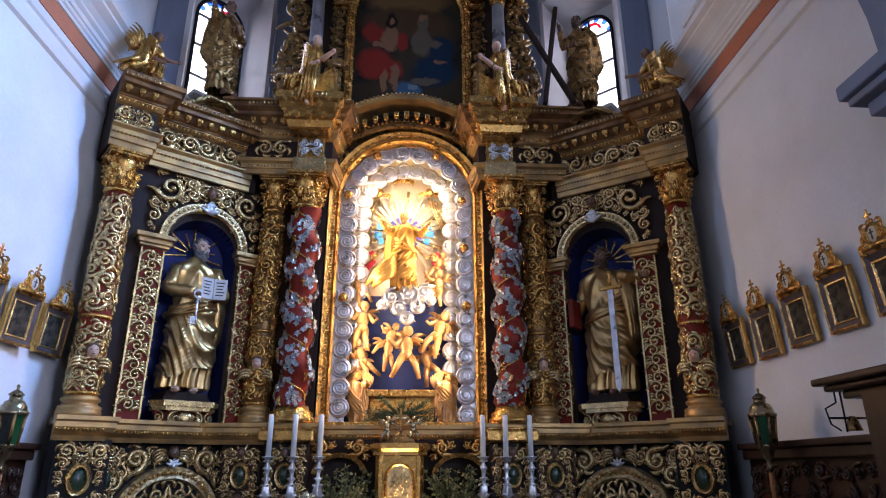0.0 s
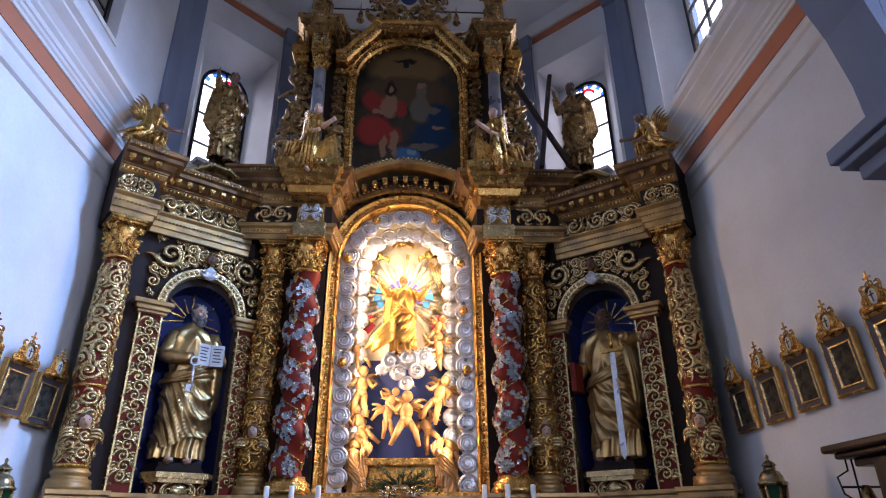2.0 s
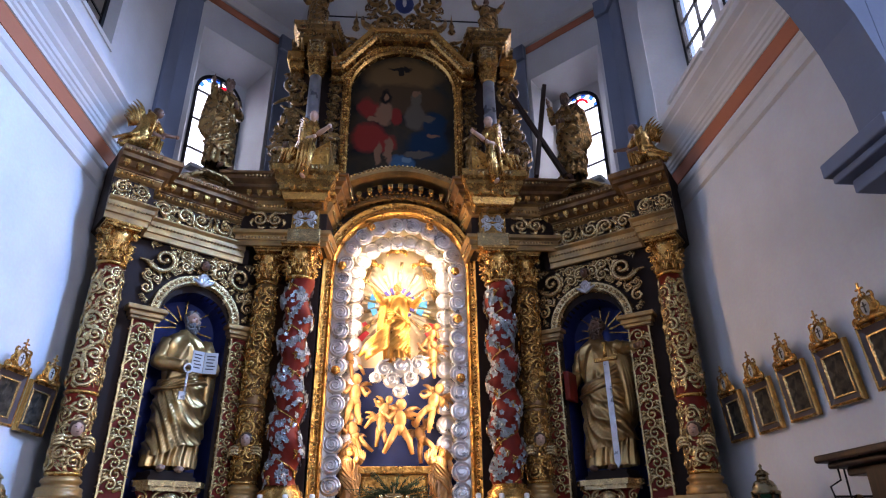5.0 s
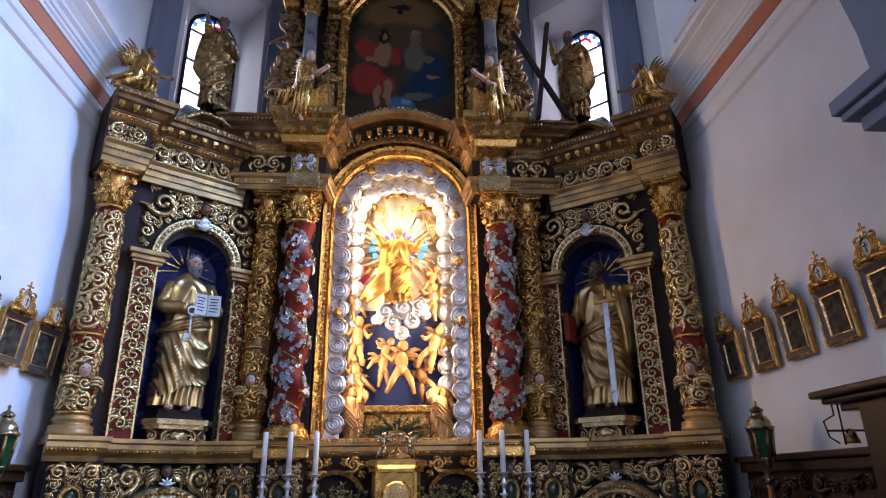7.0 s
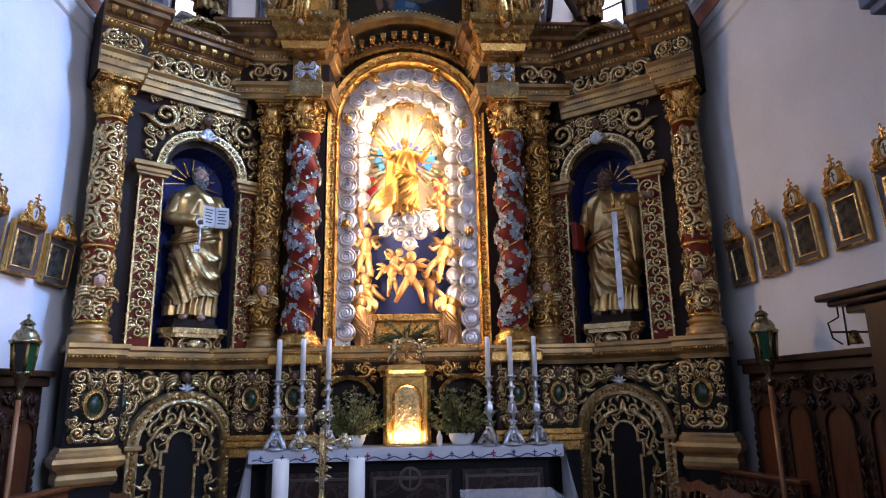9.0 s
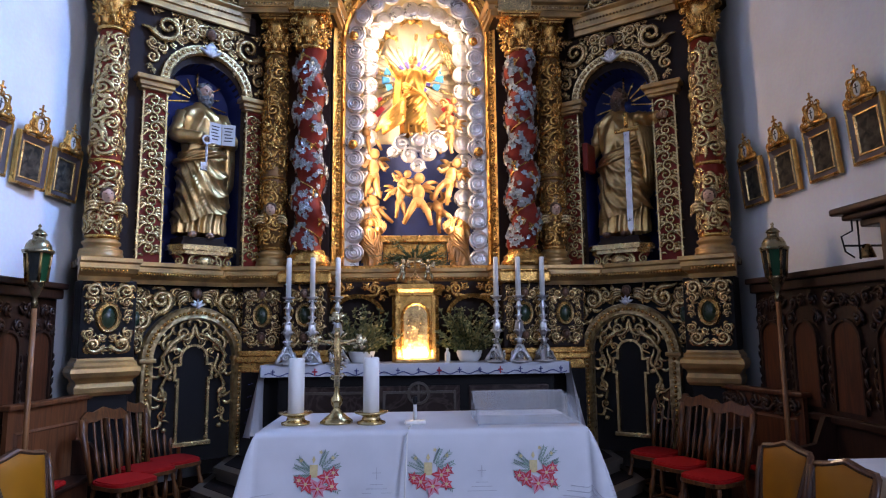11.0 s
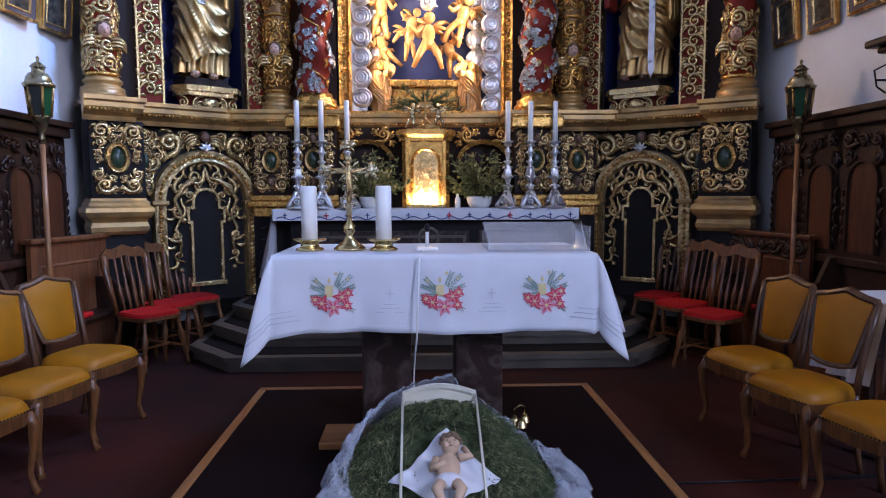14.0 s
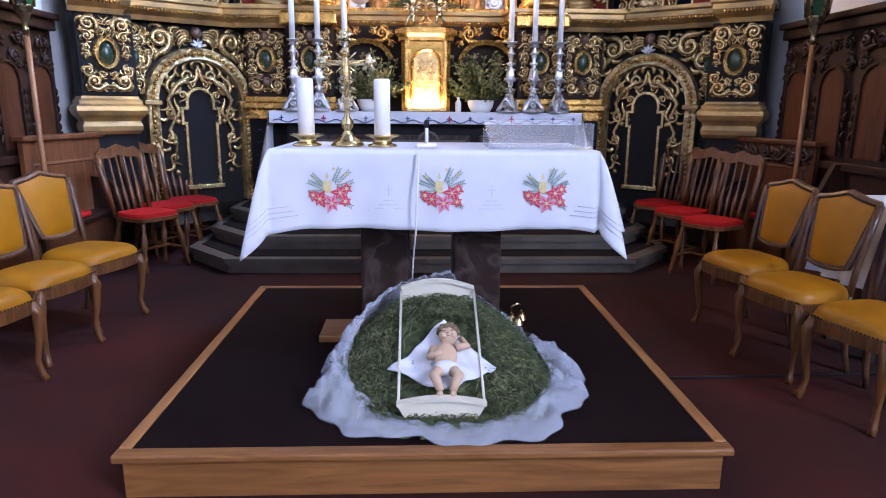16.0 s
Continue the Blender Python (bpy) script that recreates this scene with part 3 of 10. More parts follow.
def beads(points, z, out, size, step, flatten=1.0):
    """A row of small carved eggs along a line in plan."""
    m = Mesh()
    for a, b in zip(points, points[1:]):
        A, B = Vector(a), Vector(b)
        L = (B - A).length
        if L < 0.08:
            continue
        d = (B - A) / L
        o = Vector((d.y, -d.x))
        n = max(1, int(L / step))
        for i in range(n):
            q = A + d * (L * (i + 0.5) / n) + o * out
            m.ball((q.x, q.y, z), (size, size, size * 1.3 * flatten), 6, 5)
    return m


def rowbeads(path, y, size, step):
    """The same along a line in x and z."""
    m = Mesh()
    for (a, b), (c, d) in zip(path, path[1:]):
        L = math.hypot(c - a, d - b)
        n = max(1, int(L / step))
        for i in range(n):
            k = (i + 0.5) / n
            m.ball((a + (c - a) * k, y, b + (d - b) * k), size, 6, 5)
    return m


# ---- the building ----
WL, WR, X0 = -3.19, 3.10, -0.045
YB = 8.8  # back wall of the apse
single("floor", Mesh().box(-6, 6, -9, 9.6, -0.2, 0.0), CARPET, "worn dark red carpet over the chancel floor", "floor", kind="structure")


def wall(name, a, b, z0, z1, mat, holes=(), thick=0.35, label="", splay=0.0):
    """A wall from a to b in plan, its face to the right of the way; holes: (from, to, sill, spring) with arched heads."""
    A, B = Vector(a), Vector(b)
    L = (B - A).length
    m = Mesh()
    n = 14
    edges = sorted(holes)
    x = 0.0
    for h0, h1, sill, spring in edges:
        m.box(x, h0, 0, thick, z0, z1)
        m.box(h0, h1, 0, thick, z0, sill)
        if splay:
            m.box(h0, h1, 0, thick, spring, z1)
            x = h1
            continue
        r = (h1 - h0) / 2
        top = arc((h0 + h1) / 2, spring, r, 0, 180, n)
        for i in range(n):
            (xa, za), (xb, zb) = top[i], top[i + 1]
            m.prism([(xb, zb), (xa, za), (xa, z1), (xb, z1)], 0, thick)
        x = h1
    m.box(x, L, 0, thick, z0, z1)
    d = (B - A) / L
    M = Matrix(((d.x, -d.y, 0, A.x), (d.y, d.x, 0, A.y), (0, 0, 1, 0), (0, 0, 0, 1)))
    ob = single(name, m, mat, label, "wall", M, kind="structure")
    return M


# walls run so that the room lies to the right of the way
ML = wall("wall_left", (WL, 3.6), (WL, 7.5), 0, 9.8, PLASTER, [(0.9, 2.35, 6.75, 8.6)], label="white plastered chancel wall lit by daylight")
MR = wall("wall_right", (WR, 7.5), (WR, 3.6), 0, 9.8, PLASTER, [(0.85, 2.98, 6.50, 8.3)], label="white plastered chancel wall in half shade")
DL = wall("wall_apse_left", (WL, 7.5), (-1.89, YB), 0, 9.8, PLASTER, [(0.30, 1.50, 6.42, 8.84)], label="white apse wall with an arched window", thick=0.5, splay=1)
DR = wall("wall_apse_right", (1.80, YB), (WR, 7.5), 0, 9.8, PLASTER, [(0.34, 1.56, 6.42, 8.78)], label="white apse wall with an arched window", thick=0.5, splay=1)
wall("wall_back", (-1.89, YB), (1.80, YB), 0, 9.8, PLASTER, label="white apse wall behind the altarpiece")
# the nave behind the camera
wall("wall_nave_left", (-5.2, -8), (-5.2, 3.6), 0, 9.8, PLASTER, [(3.6, 6.0, 2.6, 6.0)], label="white nave wall")
wall("wall_nave_right", (5.2, 3.6), (5.2, -8), 0, 9.8, PLASTER, [(4.9, 7.3, 2.6, 6.0)], label="white nave wall")
wall("wall_nave_end", (5.2, -8), (-5.2, -8), 0, 9.8, PLASTER, [(3.4, 6.4, 3.0, 6.0)], label="white nave wall")

# chancel arch: jambs and a blue-grey arch between nave and chancel
am = Mesh()
am.box(-5.6, WL, 3.25, 3.6, 0, 9.8)
am.box(WR, 5.6, 3.25, 3.6, 0, 9.8)
single("wall_chancel_arch", am, PLASTER, "white wall round the chancel arch", "wall", kind="structure")
ar = Mesh()
for i in range(24):
    p = arc(X0, 4.10, 2.92, 0, 180, 24)
    (xa, za), (xb, zb) = p[i], p[i + 1]
    ar.prism([(xb, zb), (xa, za), (xa * 1.0 + (3.3 if xa > 0 else -3.3) * 0.001, 9.8), (xb, 9.8)], 3.25, 3.62)
ar.box(2.88, WR, 3.25, 3.62, 4.03, 9.8).box(WL, X0 - 2.92, 3.25, 3.62, 4.03, 9.8)
single("trim_chancel_arch", ar, GREY, "blue-grey painted chancel arch", "arch", kind="structure")
for s, w in ((1, WR), (-1, WL)):
    cb = Mesh()
    e = s * 2.61 + (0 if s > 0 else X0 * 2)
    for k, (dx, z0, z1) in enumerate(((0.0, 3.93, 4.03), (0.04, 3.88, 3.93), (0.12, 3.79, 3.88))):
        lo, hi = sorted((e + s * dx, w))
        cb.box(lo, hi, 3.15 + dx, 3.72 - dx * 0.6, z0, z1, 0.012)
    single("trim_corbel", cb, GREY, "moulded blue-grey corbel under the chancel arch", "corbel", kind="structure")

# vault: faceted ceiling over the apse and a flat one over chancel and nave
vt = Mesh()
top = [(WL, 3.6), (WL, 7.5), (-1.89, YB), (1.80, YB), (WR, 7.5), (WR, 3.6)]
apex = (X0, 6.0, 12.2)
for i in range(5):
    a, b = top[i], top[i + 1]
    vt.add([(a[0], a[1], 9.8), (b[0], b[1], 9.8), apex], [(0, 1, 2)], False)
    vt.add([(a[0] * 1.1, a[1] + 0.2, 10.0), (b[0] * 1.1, b[1] + 0.2, 10.0), (X0, 6.0, 12.5)], [(0, 2, 1)], False)
vt.add([(WL, 3.6, 9.8), (WR, 3.6, 9.8), apex], [(0, 2, 1)], False)
single("ceiling", vt, PLASTER, "white apse vault", "ceiling", kind="structure")
single("ceiling_nave", Mesh().box(-5.6, 5.6, -8.4, 3.6, 9.8, 10.0), PLASTER, "white nave ceiling", "ceiling", kind="structure")

# moulded cornice with a terracotta band along both side walls
CORN = [(0, 5.80), (0.02, 5.805), (0.02, 5.84), (0.035, 5.855), (0.035, 5.89), (0.05, 5.90), (0.05, 5.95), (0.08, 5.98), (0.08, 6.01), (0.12, 6.06), (0.19, 6.12), (0.19, 6.15), (0.24, 6.18), (0.24, 6.25), (0, 6.30)]
LOW = [(0, 5.29), (0.03, 5.31), (0.03, 5.36), (0.015, 5.38), (0.015, 5.48), (0.035, 5.50), (0.035, 5.55), (0, 5.57)]
BAND = [(0, 5.62), (0.012, 5.62), (0.012, 5.795), (0, 5.795)]
for name, prof, mat, lab in (("trim_cornice", CORN, TRIM, "cream moulded plaster cornice"), ("trim_moulding", LOW, TRIM, "thin cream plaster moulding"), ("trim_band", BAND, ORANGE, "terracotta painted band")):
    single(name, Mesh().run([(WL, 3.62), (WL, 7.5)], prof), mat, lab + " along the chancel wall", "moulding", kind="structure")
    single(name, Mesh().run([(WR, 7.5), (WR, 3.62)], [(d, z - 0.06) for d, z in prof]), mat, lab + " along the chancel wall", "moulding", kind="structure")


def onwall(M, x0, x1, z0, z1, out, mat, name, label):
    single(name, Mesh().box(x0, x1, -out, 0.0, z0, z1, 0.012), mat, label, "pilaster", M, kind="structure")


# blue-grey pilasters in the corners of the apse, with capitals at the band's height
for M, spans in ((ML, ((3.55, 3.9),)), (DL, ((0.0, 0.22), (1.55, 1.84))), (DR, ((0.0, 0.28), (1.62, 1.84))), (MR, ((0.0, 0.35),))):
    for a, b in spans:
        onwall(M, a, b, 5.0, 9.22, 0.05, GREY, "trim_pilaster", "flat blue-grey painted pilaster")
        onwall(M, a - 0.01, b + 0.01, 9.22, 9.52, 0.10, GREY, "trim_capital", "blue-grey pilaster capital block")
for M, a, b in ((DL, 0.24, 1.54), (DR, 0.30, 1.61)):
    single("trim_band", Mesh().box(a, b, -0.015, 0, 9.34, 9.47), ORANGE, "terracotta painted band on the apse wall", "moulding", M, kind="structure")
    single("trim_string", Mesh().box(a, b, -0.05, 0, 9.475, 9.56, 0.01), TRIM, "cream string course on the apse wall", "moulding", M, kind="structure")
Mb = Matrix.Translation((-1.89, YB, 0))
single("trim_band", Mesh().box(0.3, 3.4, -0.015, 0, 9.34, 9.47), ORANGE, "terracotta painted band on the apse wall", "moulding", Mb, kind="structure")


def window(M, x0, x1, sill, spring, y, mats, cols, rows, label, coloured=True):
    """An arched window: iron frame, bars and single panes, set y metres into the wall."""
    ob = thing("window", label, "window", M, kind="structure")
    r = (x1 - x0) / 2
    w = 0.022
    fr = Mesh().band(arched(x0, x1, sill, spring), [(-0.005, y - 0.03), (0.05, y - 0.03), (0.05, y + 0.03), (-0.005, y + 0.03)])
    fr.box(x0, x1, y - 0.03, y + 0.03, sill, sill + 0.04)
    part("window_frame", fr, IRON, ob, "dark iron window frame")
    top = spring + r
    for i in range(1, cols):
        x = x0 + (x1 - x0) * i / cols
        h = spring + math.sqrt(max(0, r * r - (x - (x0 + x1) / 2) ** 2))
        part("bar", Mesh().box(x - w / 2, x + w / 2, y - 0.02, y + 0.02, sill, h), IRON, ob)
    for j in range(1, rows + 1):
        z = sill + (spring - sill) * j / rows
        part("bar", Mesh().box(x0, x1, y - 0.018, y + 0.018, z - w / 2, z + w / 2), IRON, ob)
    # panes
    k = 0
    for i in range(cols):
        xa, xb = x0 + (x1 - x0) * i / cols, x0 + (x1 - x0) * (i + 1) / cols
        for j in range(rows):
            za, zb = sill + (spring - sill) * j / rows, sill + (spring - sill) * (j + 1) / rows
            p = part("pane", Mesh().box(xa, xb, y - 0.004, y + 0.004, za, zb), mats[0], ob)
            p.visible_shadow = False
    outer = arc((x0 + x1) / 2, spring, r - 0.01, 0, 180, 12)
    inner = arc((x0 + x1) / 2, spring, r * 0.72, 0, 180, 12)
    for i in range(0, 12):
        m = mats[1] if coloured and len(mats) > 1 and i % 2 == 0 else mats[0]
        p = part("pane", Mesh().prism([outer[i], outer[i + 1], inner[i + 1], inner[i]], y - 0.004, y + 0.004), m, ob)
        p.visible_shadow = False
    p = part("pane", Mesh().prism(inner, y - 0.004, y + 0.004), mats[0], ob)
    p.visible_shadow = False
    if coloured and len(mats) > 2:
        c = (x0 + x1) / 2
        sg = Mesh().tube([(c + 0.13 * math.cos(a) + 0.06, y - 0.012, spring + 0.08 + 0.16 * math.sin(a)) for a in [0.3 + 0.4 * i for i in range(11)]], 0.022, 5)
        p = part("emblem", sg, mats[2], ob, "red stained glass emblem")
        p.visible_shadow = False
    part("window_sill", Mesh().box(x0 - 0.04, x1 + 0.04, -0.02, y, sill - 0.05, sill + 0.004), TRIM, ob, "cream sloping window sill")
    return ob


window(DL, 0.51, 1.30, 6.55, 8.06, 0.42, (PANE, BLUEPANE, REDPANE), 2, 3, "arched clear window with blue and red stained glass head")
window(DR, 0.50, 1.29, 6.55, 8.04, 0.42, (PANE, BLUEPANE, REDPANE), 2, 3, "arched clear window with blue and red stained glass head")
window(MR, 1.22, 2.04, 6.62, 8.15, 0.34, (PANE, BLUEPANE), 2, 4, "tall arched clear leaded window light")
window(MR, 2.16, 2.95, 6.62, 8.15, 0.34, (PANE, BLUEPANE), 2, 4, "tall arched clear leaded window light")
m = Mesh()
m.add([(0.855, 0.002, 6.50), (0.855, 0.002, 9.3), (1.19, 0.36, 9.3), (1.19, 0.36, 6.50)], [(0, 1, 2, 3)], False)
for p0, p1 in ((1.22, 2.04), (2.16, 2.95)):
    top = arc((p0 + p1) / 2, 8.15, (p1 - p0) / 2, 0, 180, 14)
    for i in range(14):
        (xa, za), (xb, zb) = top[i], top[i + 1]
        m.prism([(xb, zb), (xa, za), (xa, 9.36), (xb, 9.36)], 0.33, 0.39)
m.box(2.04, 2.16, 0.26, 0.39, 6.50, 9.36).box(1.17, 1.22, 0.33, 0.39, 6.50, 9.36).box(2.95, 2.99, 0.33, 0.39, 6.50, 9.36)
single("trim_reveal", m, PLASTER, "white splayed reveal and mullion of the chancel window", "reveal", MR, kind="structure")
window(ML, 0.92, 2.33, 6.78, 8.6, 0.16, (DULLPANE, DULLPANE), 4, 5, "arched leaded window with dull brown panes", False)

# splayed white reveals round the apse windows
for M, a0, a1, b0, b1, zs, zt in ((DL, 0.30, 1.50, 0.51, 1.30, 8.06, 8.84), (DR, 0.34, 1.56, 0.50, 1.29, 8.04, 8.78)):
    m = Mesh()
    m.add([(a0, 0, 6.42), (a0, 0, zt), (b0 - 0.02, 0.40, zs + 0.42), (b0 - 0.02, 0.40, 6.5)], [(0, 1, 2, 3)], False)
    m.add([(a1, 0, 6.42), (a1, 0, zt), (b1 + 0.02, 0.40, zs + 0.42), (b1 + 0.02, 0.40, 6.5)], [(3, 2, 1, 0)], False)
    m.add([(a0, 0, zt), (a1, 0, zt), (b1 + 0.02, 0.40, zs + 0.42), (b0 - 0.02, 0.40, zs + 0.42)], [(0, 1, 2, 3)], False)
    m.add([(a0, 0, 6.42), (a1, 0, 6.42), (b1 + 0.02, 0.40, 6.54), (b0 - 0.02, 0.40, 6.54)], [(3, 2, 1, 0)], False)
    top = arc((b0 + b1) / 2, zs, (b1 - b0) / 2, 0, 180, 14)
    for i in range(14):
        (xa, za), (xb, zb) = top[i], top[i + 1]
        m.prism([(xb, zb), (xa, za), (xa, zs + 0.43), (xb, zs + 0.43)], 0.39, 0.46)
    m.box(b0 - 0.03, b0, 0.39, 0.46, 6.45, zs + 0.43).box(b1, b1 + 0.03, 0.39, 0.46, 6.45, zs + 0.43)
    single("trim_reveal", m, PLASTER, "white splayed window reveal", "reveal", M, kind="structure")

# predella: three low steps with cut corners
st = thing("altar_steps", "three low grey stone steps with dark carpet treads", "steps", kind="structure")
for k in range(3):
    y = 5.72 + 0.30 * k
    x = 1.66 - 0.10 * k
    z0, z1 = 0.125 * k, 0.125 * (k + 1)
    poly = [(-x - 0.44, y + 0.46), (-x, y), (x, y), (x + 0.44, y + 0.46), (x + 0.44, 7.3), (-x - 0.44, 7.3)]
    part("step", Mesh().slab(poly, z0 + (0.004 if k else 0), z1 - 0.045), STONE, st, "grey stone riser")
    big = [(px + (0.02 if px > 0 else -0.02), py - (0.03 if py < 7 else 0)) for px, py in poly]
    part("nosing", Mesh().slab(big, z1 - 0.045, z1), STONE, st, "worn grey stone nosing")
    inner = [(px * 0.97, py + (0.06 if py < 7 else -0.02)) for px, py in poly]
    part("tread", Mesh().slab(inner, z1, z1 + 0.006), SLATE, st, "dark carpet tread")
PT = 0.375  # top of the predella

# wooden podium with an inlaid dark mat
pd = thing("podium", "low oak podium with a dark inlaid floor mat", "podium")
px0, px1, py0, py1, pz = -1.165, 1.0, 2.66, 4.76, 0.17
part("front_board", Mesh().box(px0 + 0.03, px1 - 0.03, py0 + 0.02, py0 + 0.05, 0.0, pz - 0.03, 0.004), OAKX, pd)
part("side_board", Mesh().box(px0 + 0.03, px0 + 0.06, py0 + 0.05, py1 - 0.03, 0.0, pz - 0.03), OAKY, pd)
part("side_board", Mesh().box(px1 - 0.06, px1 - 0.03, py0 + 0.05, py1 - 0.03, 0.0, pz - 0.03), OAKY, pd)
part("back_board", Mesh().box(px0 + 0.06, px1 - 0.06, py1 - 0.05, py1 - 0.02, 0.0, pz - 0.03), OAKX, pd)
part("edge_strip", Mesh().box(px0, px1, py0, py0 + 0.06, pz - 0.03, pz, 0.008), OAKX, pd)
part("edge_strip", Mesh().box(px0, px1, py1 - 0.05, py1, pz - 0.03, pz, 0.008), OAKX, pd)
part("edge_strip", Mesh().box(px0, px0 + 0.05, py0 + 0.06, py1 - 0.05, pz - 0.03, pz, 0.008), OAKY, pd)
part("edge_strip", Mesh().box(px1 - 0.05, px1, py0 + 0.06, py1 - 0.05, pz - 0.03, pz, 0.008), OAKY, pd)
part("mat", Mesh().box(px0 + 0.05, px1 - 0.05, py0 + 0.06, py1 - 0.05, pz - 0.05, pz - 0.004), MAT, pd, "black-brown ribbed mat")

# pale sky outside the windows
GLOW = bpy.data.materials.new("pale_sky_glow")
GLOW.use_nodes = True
GLOW.node_tree.nodes["Principled BSDF"].inputs["Base Color"].default_value = (0.8, 0.85, 0.9, 1)
GLOW.node_tree.nodes["Principled BSDF"].inputs["Emission Color"].default_value = (0.86, 0.93, 1.0, 1)
GLOW.node_tree.nodes["Principled BSDF"].inputs["Emission Strength"].default_value = 1.6
for M, a, b, z0, z1, d in ((DL, -0.3, 1.9, 5.6, 9.2, 0.9), (DR, -0.1, 2.1, 5.6, 9.2, 0.9), (MR, 0.5, 3.6, 5.8, 10.0, 0.9), (ML, 0.3, 3.0, 5.8, 10.0, 0.9)):
    single("backdrop", Mesh().box(a, b, d, d + 0.02, z0, z1), GLOW, "pale bright sky outside the window", "sky", M, kind="structure")


# ---- the high altarpiece ----
alt = thing("altarpiece", "towering gilded and dark brown baroque altarpiece behind the altar", "altarpiece", Matrix.Translation((X0, 0, 0)))


def wingframe(s):
    """Local frame of a wing: x to the viewer's right along it, y into it."""
    if s > 0:
        return Matrix(((0.8, 0.6, 0, 1.845), (-0.6, 0.8, 0, 7.25), (0, 0, 1, 0), (0, 0, 0, 1)))
    return Matrix(((0.8, -0.6, 0, -1.845), (0.6, 0.8, 0, 7.25), (0, 0, 1, 0), (0, 0, 0, 1)))


LEDGE = [(0, 2.06), (0.03, 2.06), (0.04, 2.10), (0.08, 2.13), (0.10, 2.17), (0.10, 2.21), (0.12, 2.225), (0.12, 2.26), (0, 2.26)]
ENTAB = [(0, 4.99), (0.04, 4.99), (0.04, 5.05), (0.06, 5.05), (0.06, 5.11), (0.09, 5.13), (0.09, 5.17), (0.02, 5.18), (0.02, 5.42), (0.06, 5.44), (0.09, 5.50), (0.09, 5.54), (0.12, 5.56), (0, 5.56)]
TOPC = [(0, 5.56), (0.13, 5.56), (0.13, 5.60), (0.20, 5.66), (0.20, 5.70), (0.25, 5.74), (0.25, 5.79), (0.28, 5.80), (0.28, 5.83), (0, 5.86)]
WENT = [(0, 4.81), (0.03, 4.81), (0.03, 4.87), (0.05, 4.875), (0.05, 4.94), (0.07, 4.945), (0.07, 4.99), (0.10, 5.02), (0.10, 5.035), (0.02, 5.04), (0.02, 5.27), (0.05, 5.28), (0.08, 5.32), (0.08, 5.335), (0, 5.34)]
WTOP = [(0, 5.34), (0.09, 5.34), (0.09, 5.36), (0.12, 5.38), (0.15, 5.43), (0.20, 5.44), (0.20, 5.485), (0.23, 5.50), (0.24, 5.53), (0.24, 5.55), (0, 5.58)]


def gold_column(parent, z0, z1, r, x, y, seed, red=True, heads=True, cap=0.42):
    """A red column wrapped in gilded vine carving, with a banded lower third, base and capital."""
    c = thing("column", "", "")
    c.parent = parent
    c.location = (x, y, 0)
    h = z1 - z0
    zc = z1 - cap
    sh = Mesh().lathe([(r * 1.02, z0 + 0.18), (r * 1.04, z0 + h * 0.2), (r, z0 + h * 0.34), (r * 0.86, zc)], 24)
    part("shaft", sh, REDP if red else DARKGILT, c, "red lacquered shaft" if red else "dark gilded shaft")
    bs = Mesh().lathe([(r * 1.42, z0), (r * 1.42, z0 + 0.045), (r * 1.34, z0 + 0.05), (r * 1.40, z0 + 0.07), (r * 1.34, z0 + 0.09), (r * 1.12, z0 + 0.10), (r * 1.10, z0 + 0.12), (r * 1.24, z0 + 0.135), (r * 1.24, z0 + 0.155), (r * 1.06, z0 + 0.17), (r * 1.05, z0 + 0.18)], 24)
    part("base", bs, FASCIA, c)
    part("capital", capital(zc - 0.02, cap + 0.02, r * 1.0), GOLD, c, "gilded leafy capital")
    v = Mesh()
    C = math.pi * r
    fill(v, lambda a, b: -C < a < C and z0 + 0.2 < b < z0 + h * 0.335, (-C, C, z0 + 0.2, z0 + h * 0.34), (0.075, 0.05, 0.033), seed, None, 0.20, 5, 150)
    fill(v, lambda a, b: -C < a < C and z0 + h * 0.355 < b < zc - 0.04, (-C, C, z0 + h * 0.35, zc - 0.03), (0.085, 0.06, 0.04, 0.03), seed + 1, None, 0.19, 5, 270)

    def wrap(a, d, b):
        k = r * (1.04 - 0.16 * max(0, (b - z0 - h * 0.34) / (h * 0.66))) - d * 0.72
        t = a / r - math.pi / 2
        return (k * math.cos(t), k * math.sin(t), b)

    v.bend(wrap)
    part("vine_carving", v, PALE if red else GOLD, c, "gilded acanthus and fruit relief")
    for zz in (z0 + 0.20, z0 + h * 0.345):
        rings = Mesh().lathe([(r * 1.0, zz - 0.02), (r * 1.12, zz - 0.012), (r * 1.15, zz), (r * 1.12, zz + 0.012), (r * 1.0, zz + 0.02)], 24)
        part("ring", rings, GOLD, c)
    if heads:
        hd = Mesh()
        cherub_head(hd, 0, -r * 1.12, z0 + h * 0.22, 0.065)
        part("cherub_head", hd, [FLESH, HAIR], c, "painted cherub head")
        wg = Mesh()
        for s in (-1, 1):
            for q in range(3):
                frond(wg, s * 0.05, z0 + h * 0.19 - q * 0.03, 0.13, 0.3 if s > 0 else math.pi - 0.3, 0.4, -0.3 * s, y=-r * 1.05)
        part("wings", wg, PALE, c)
    return c


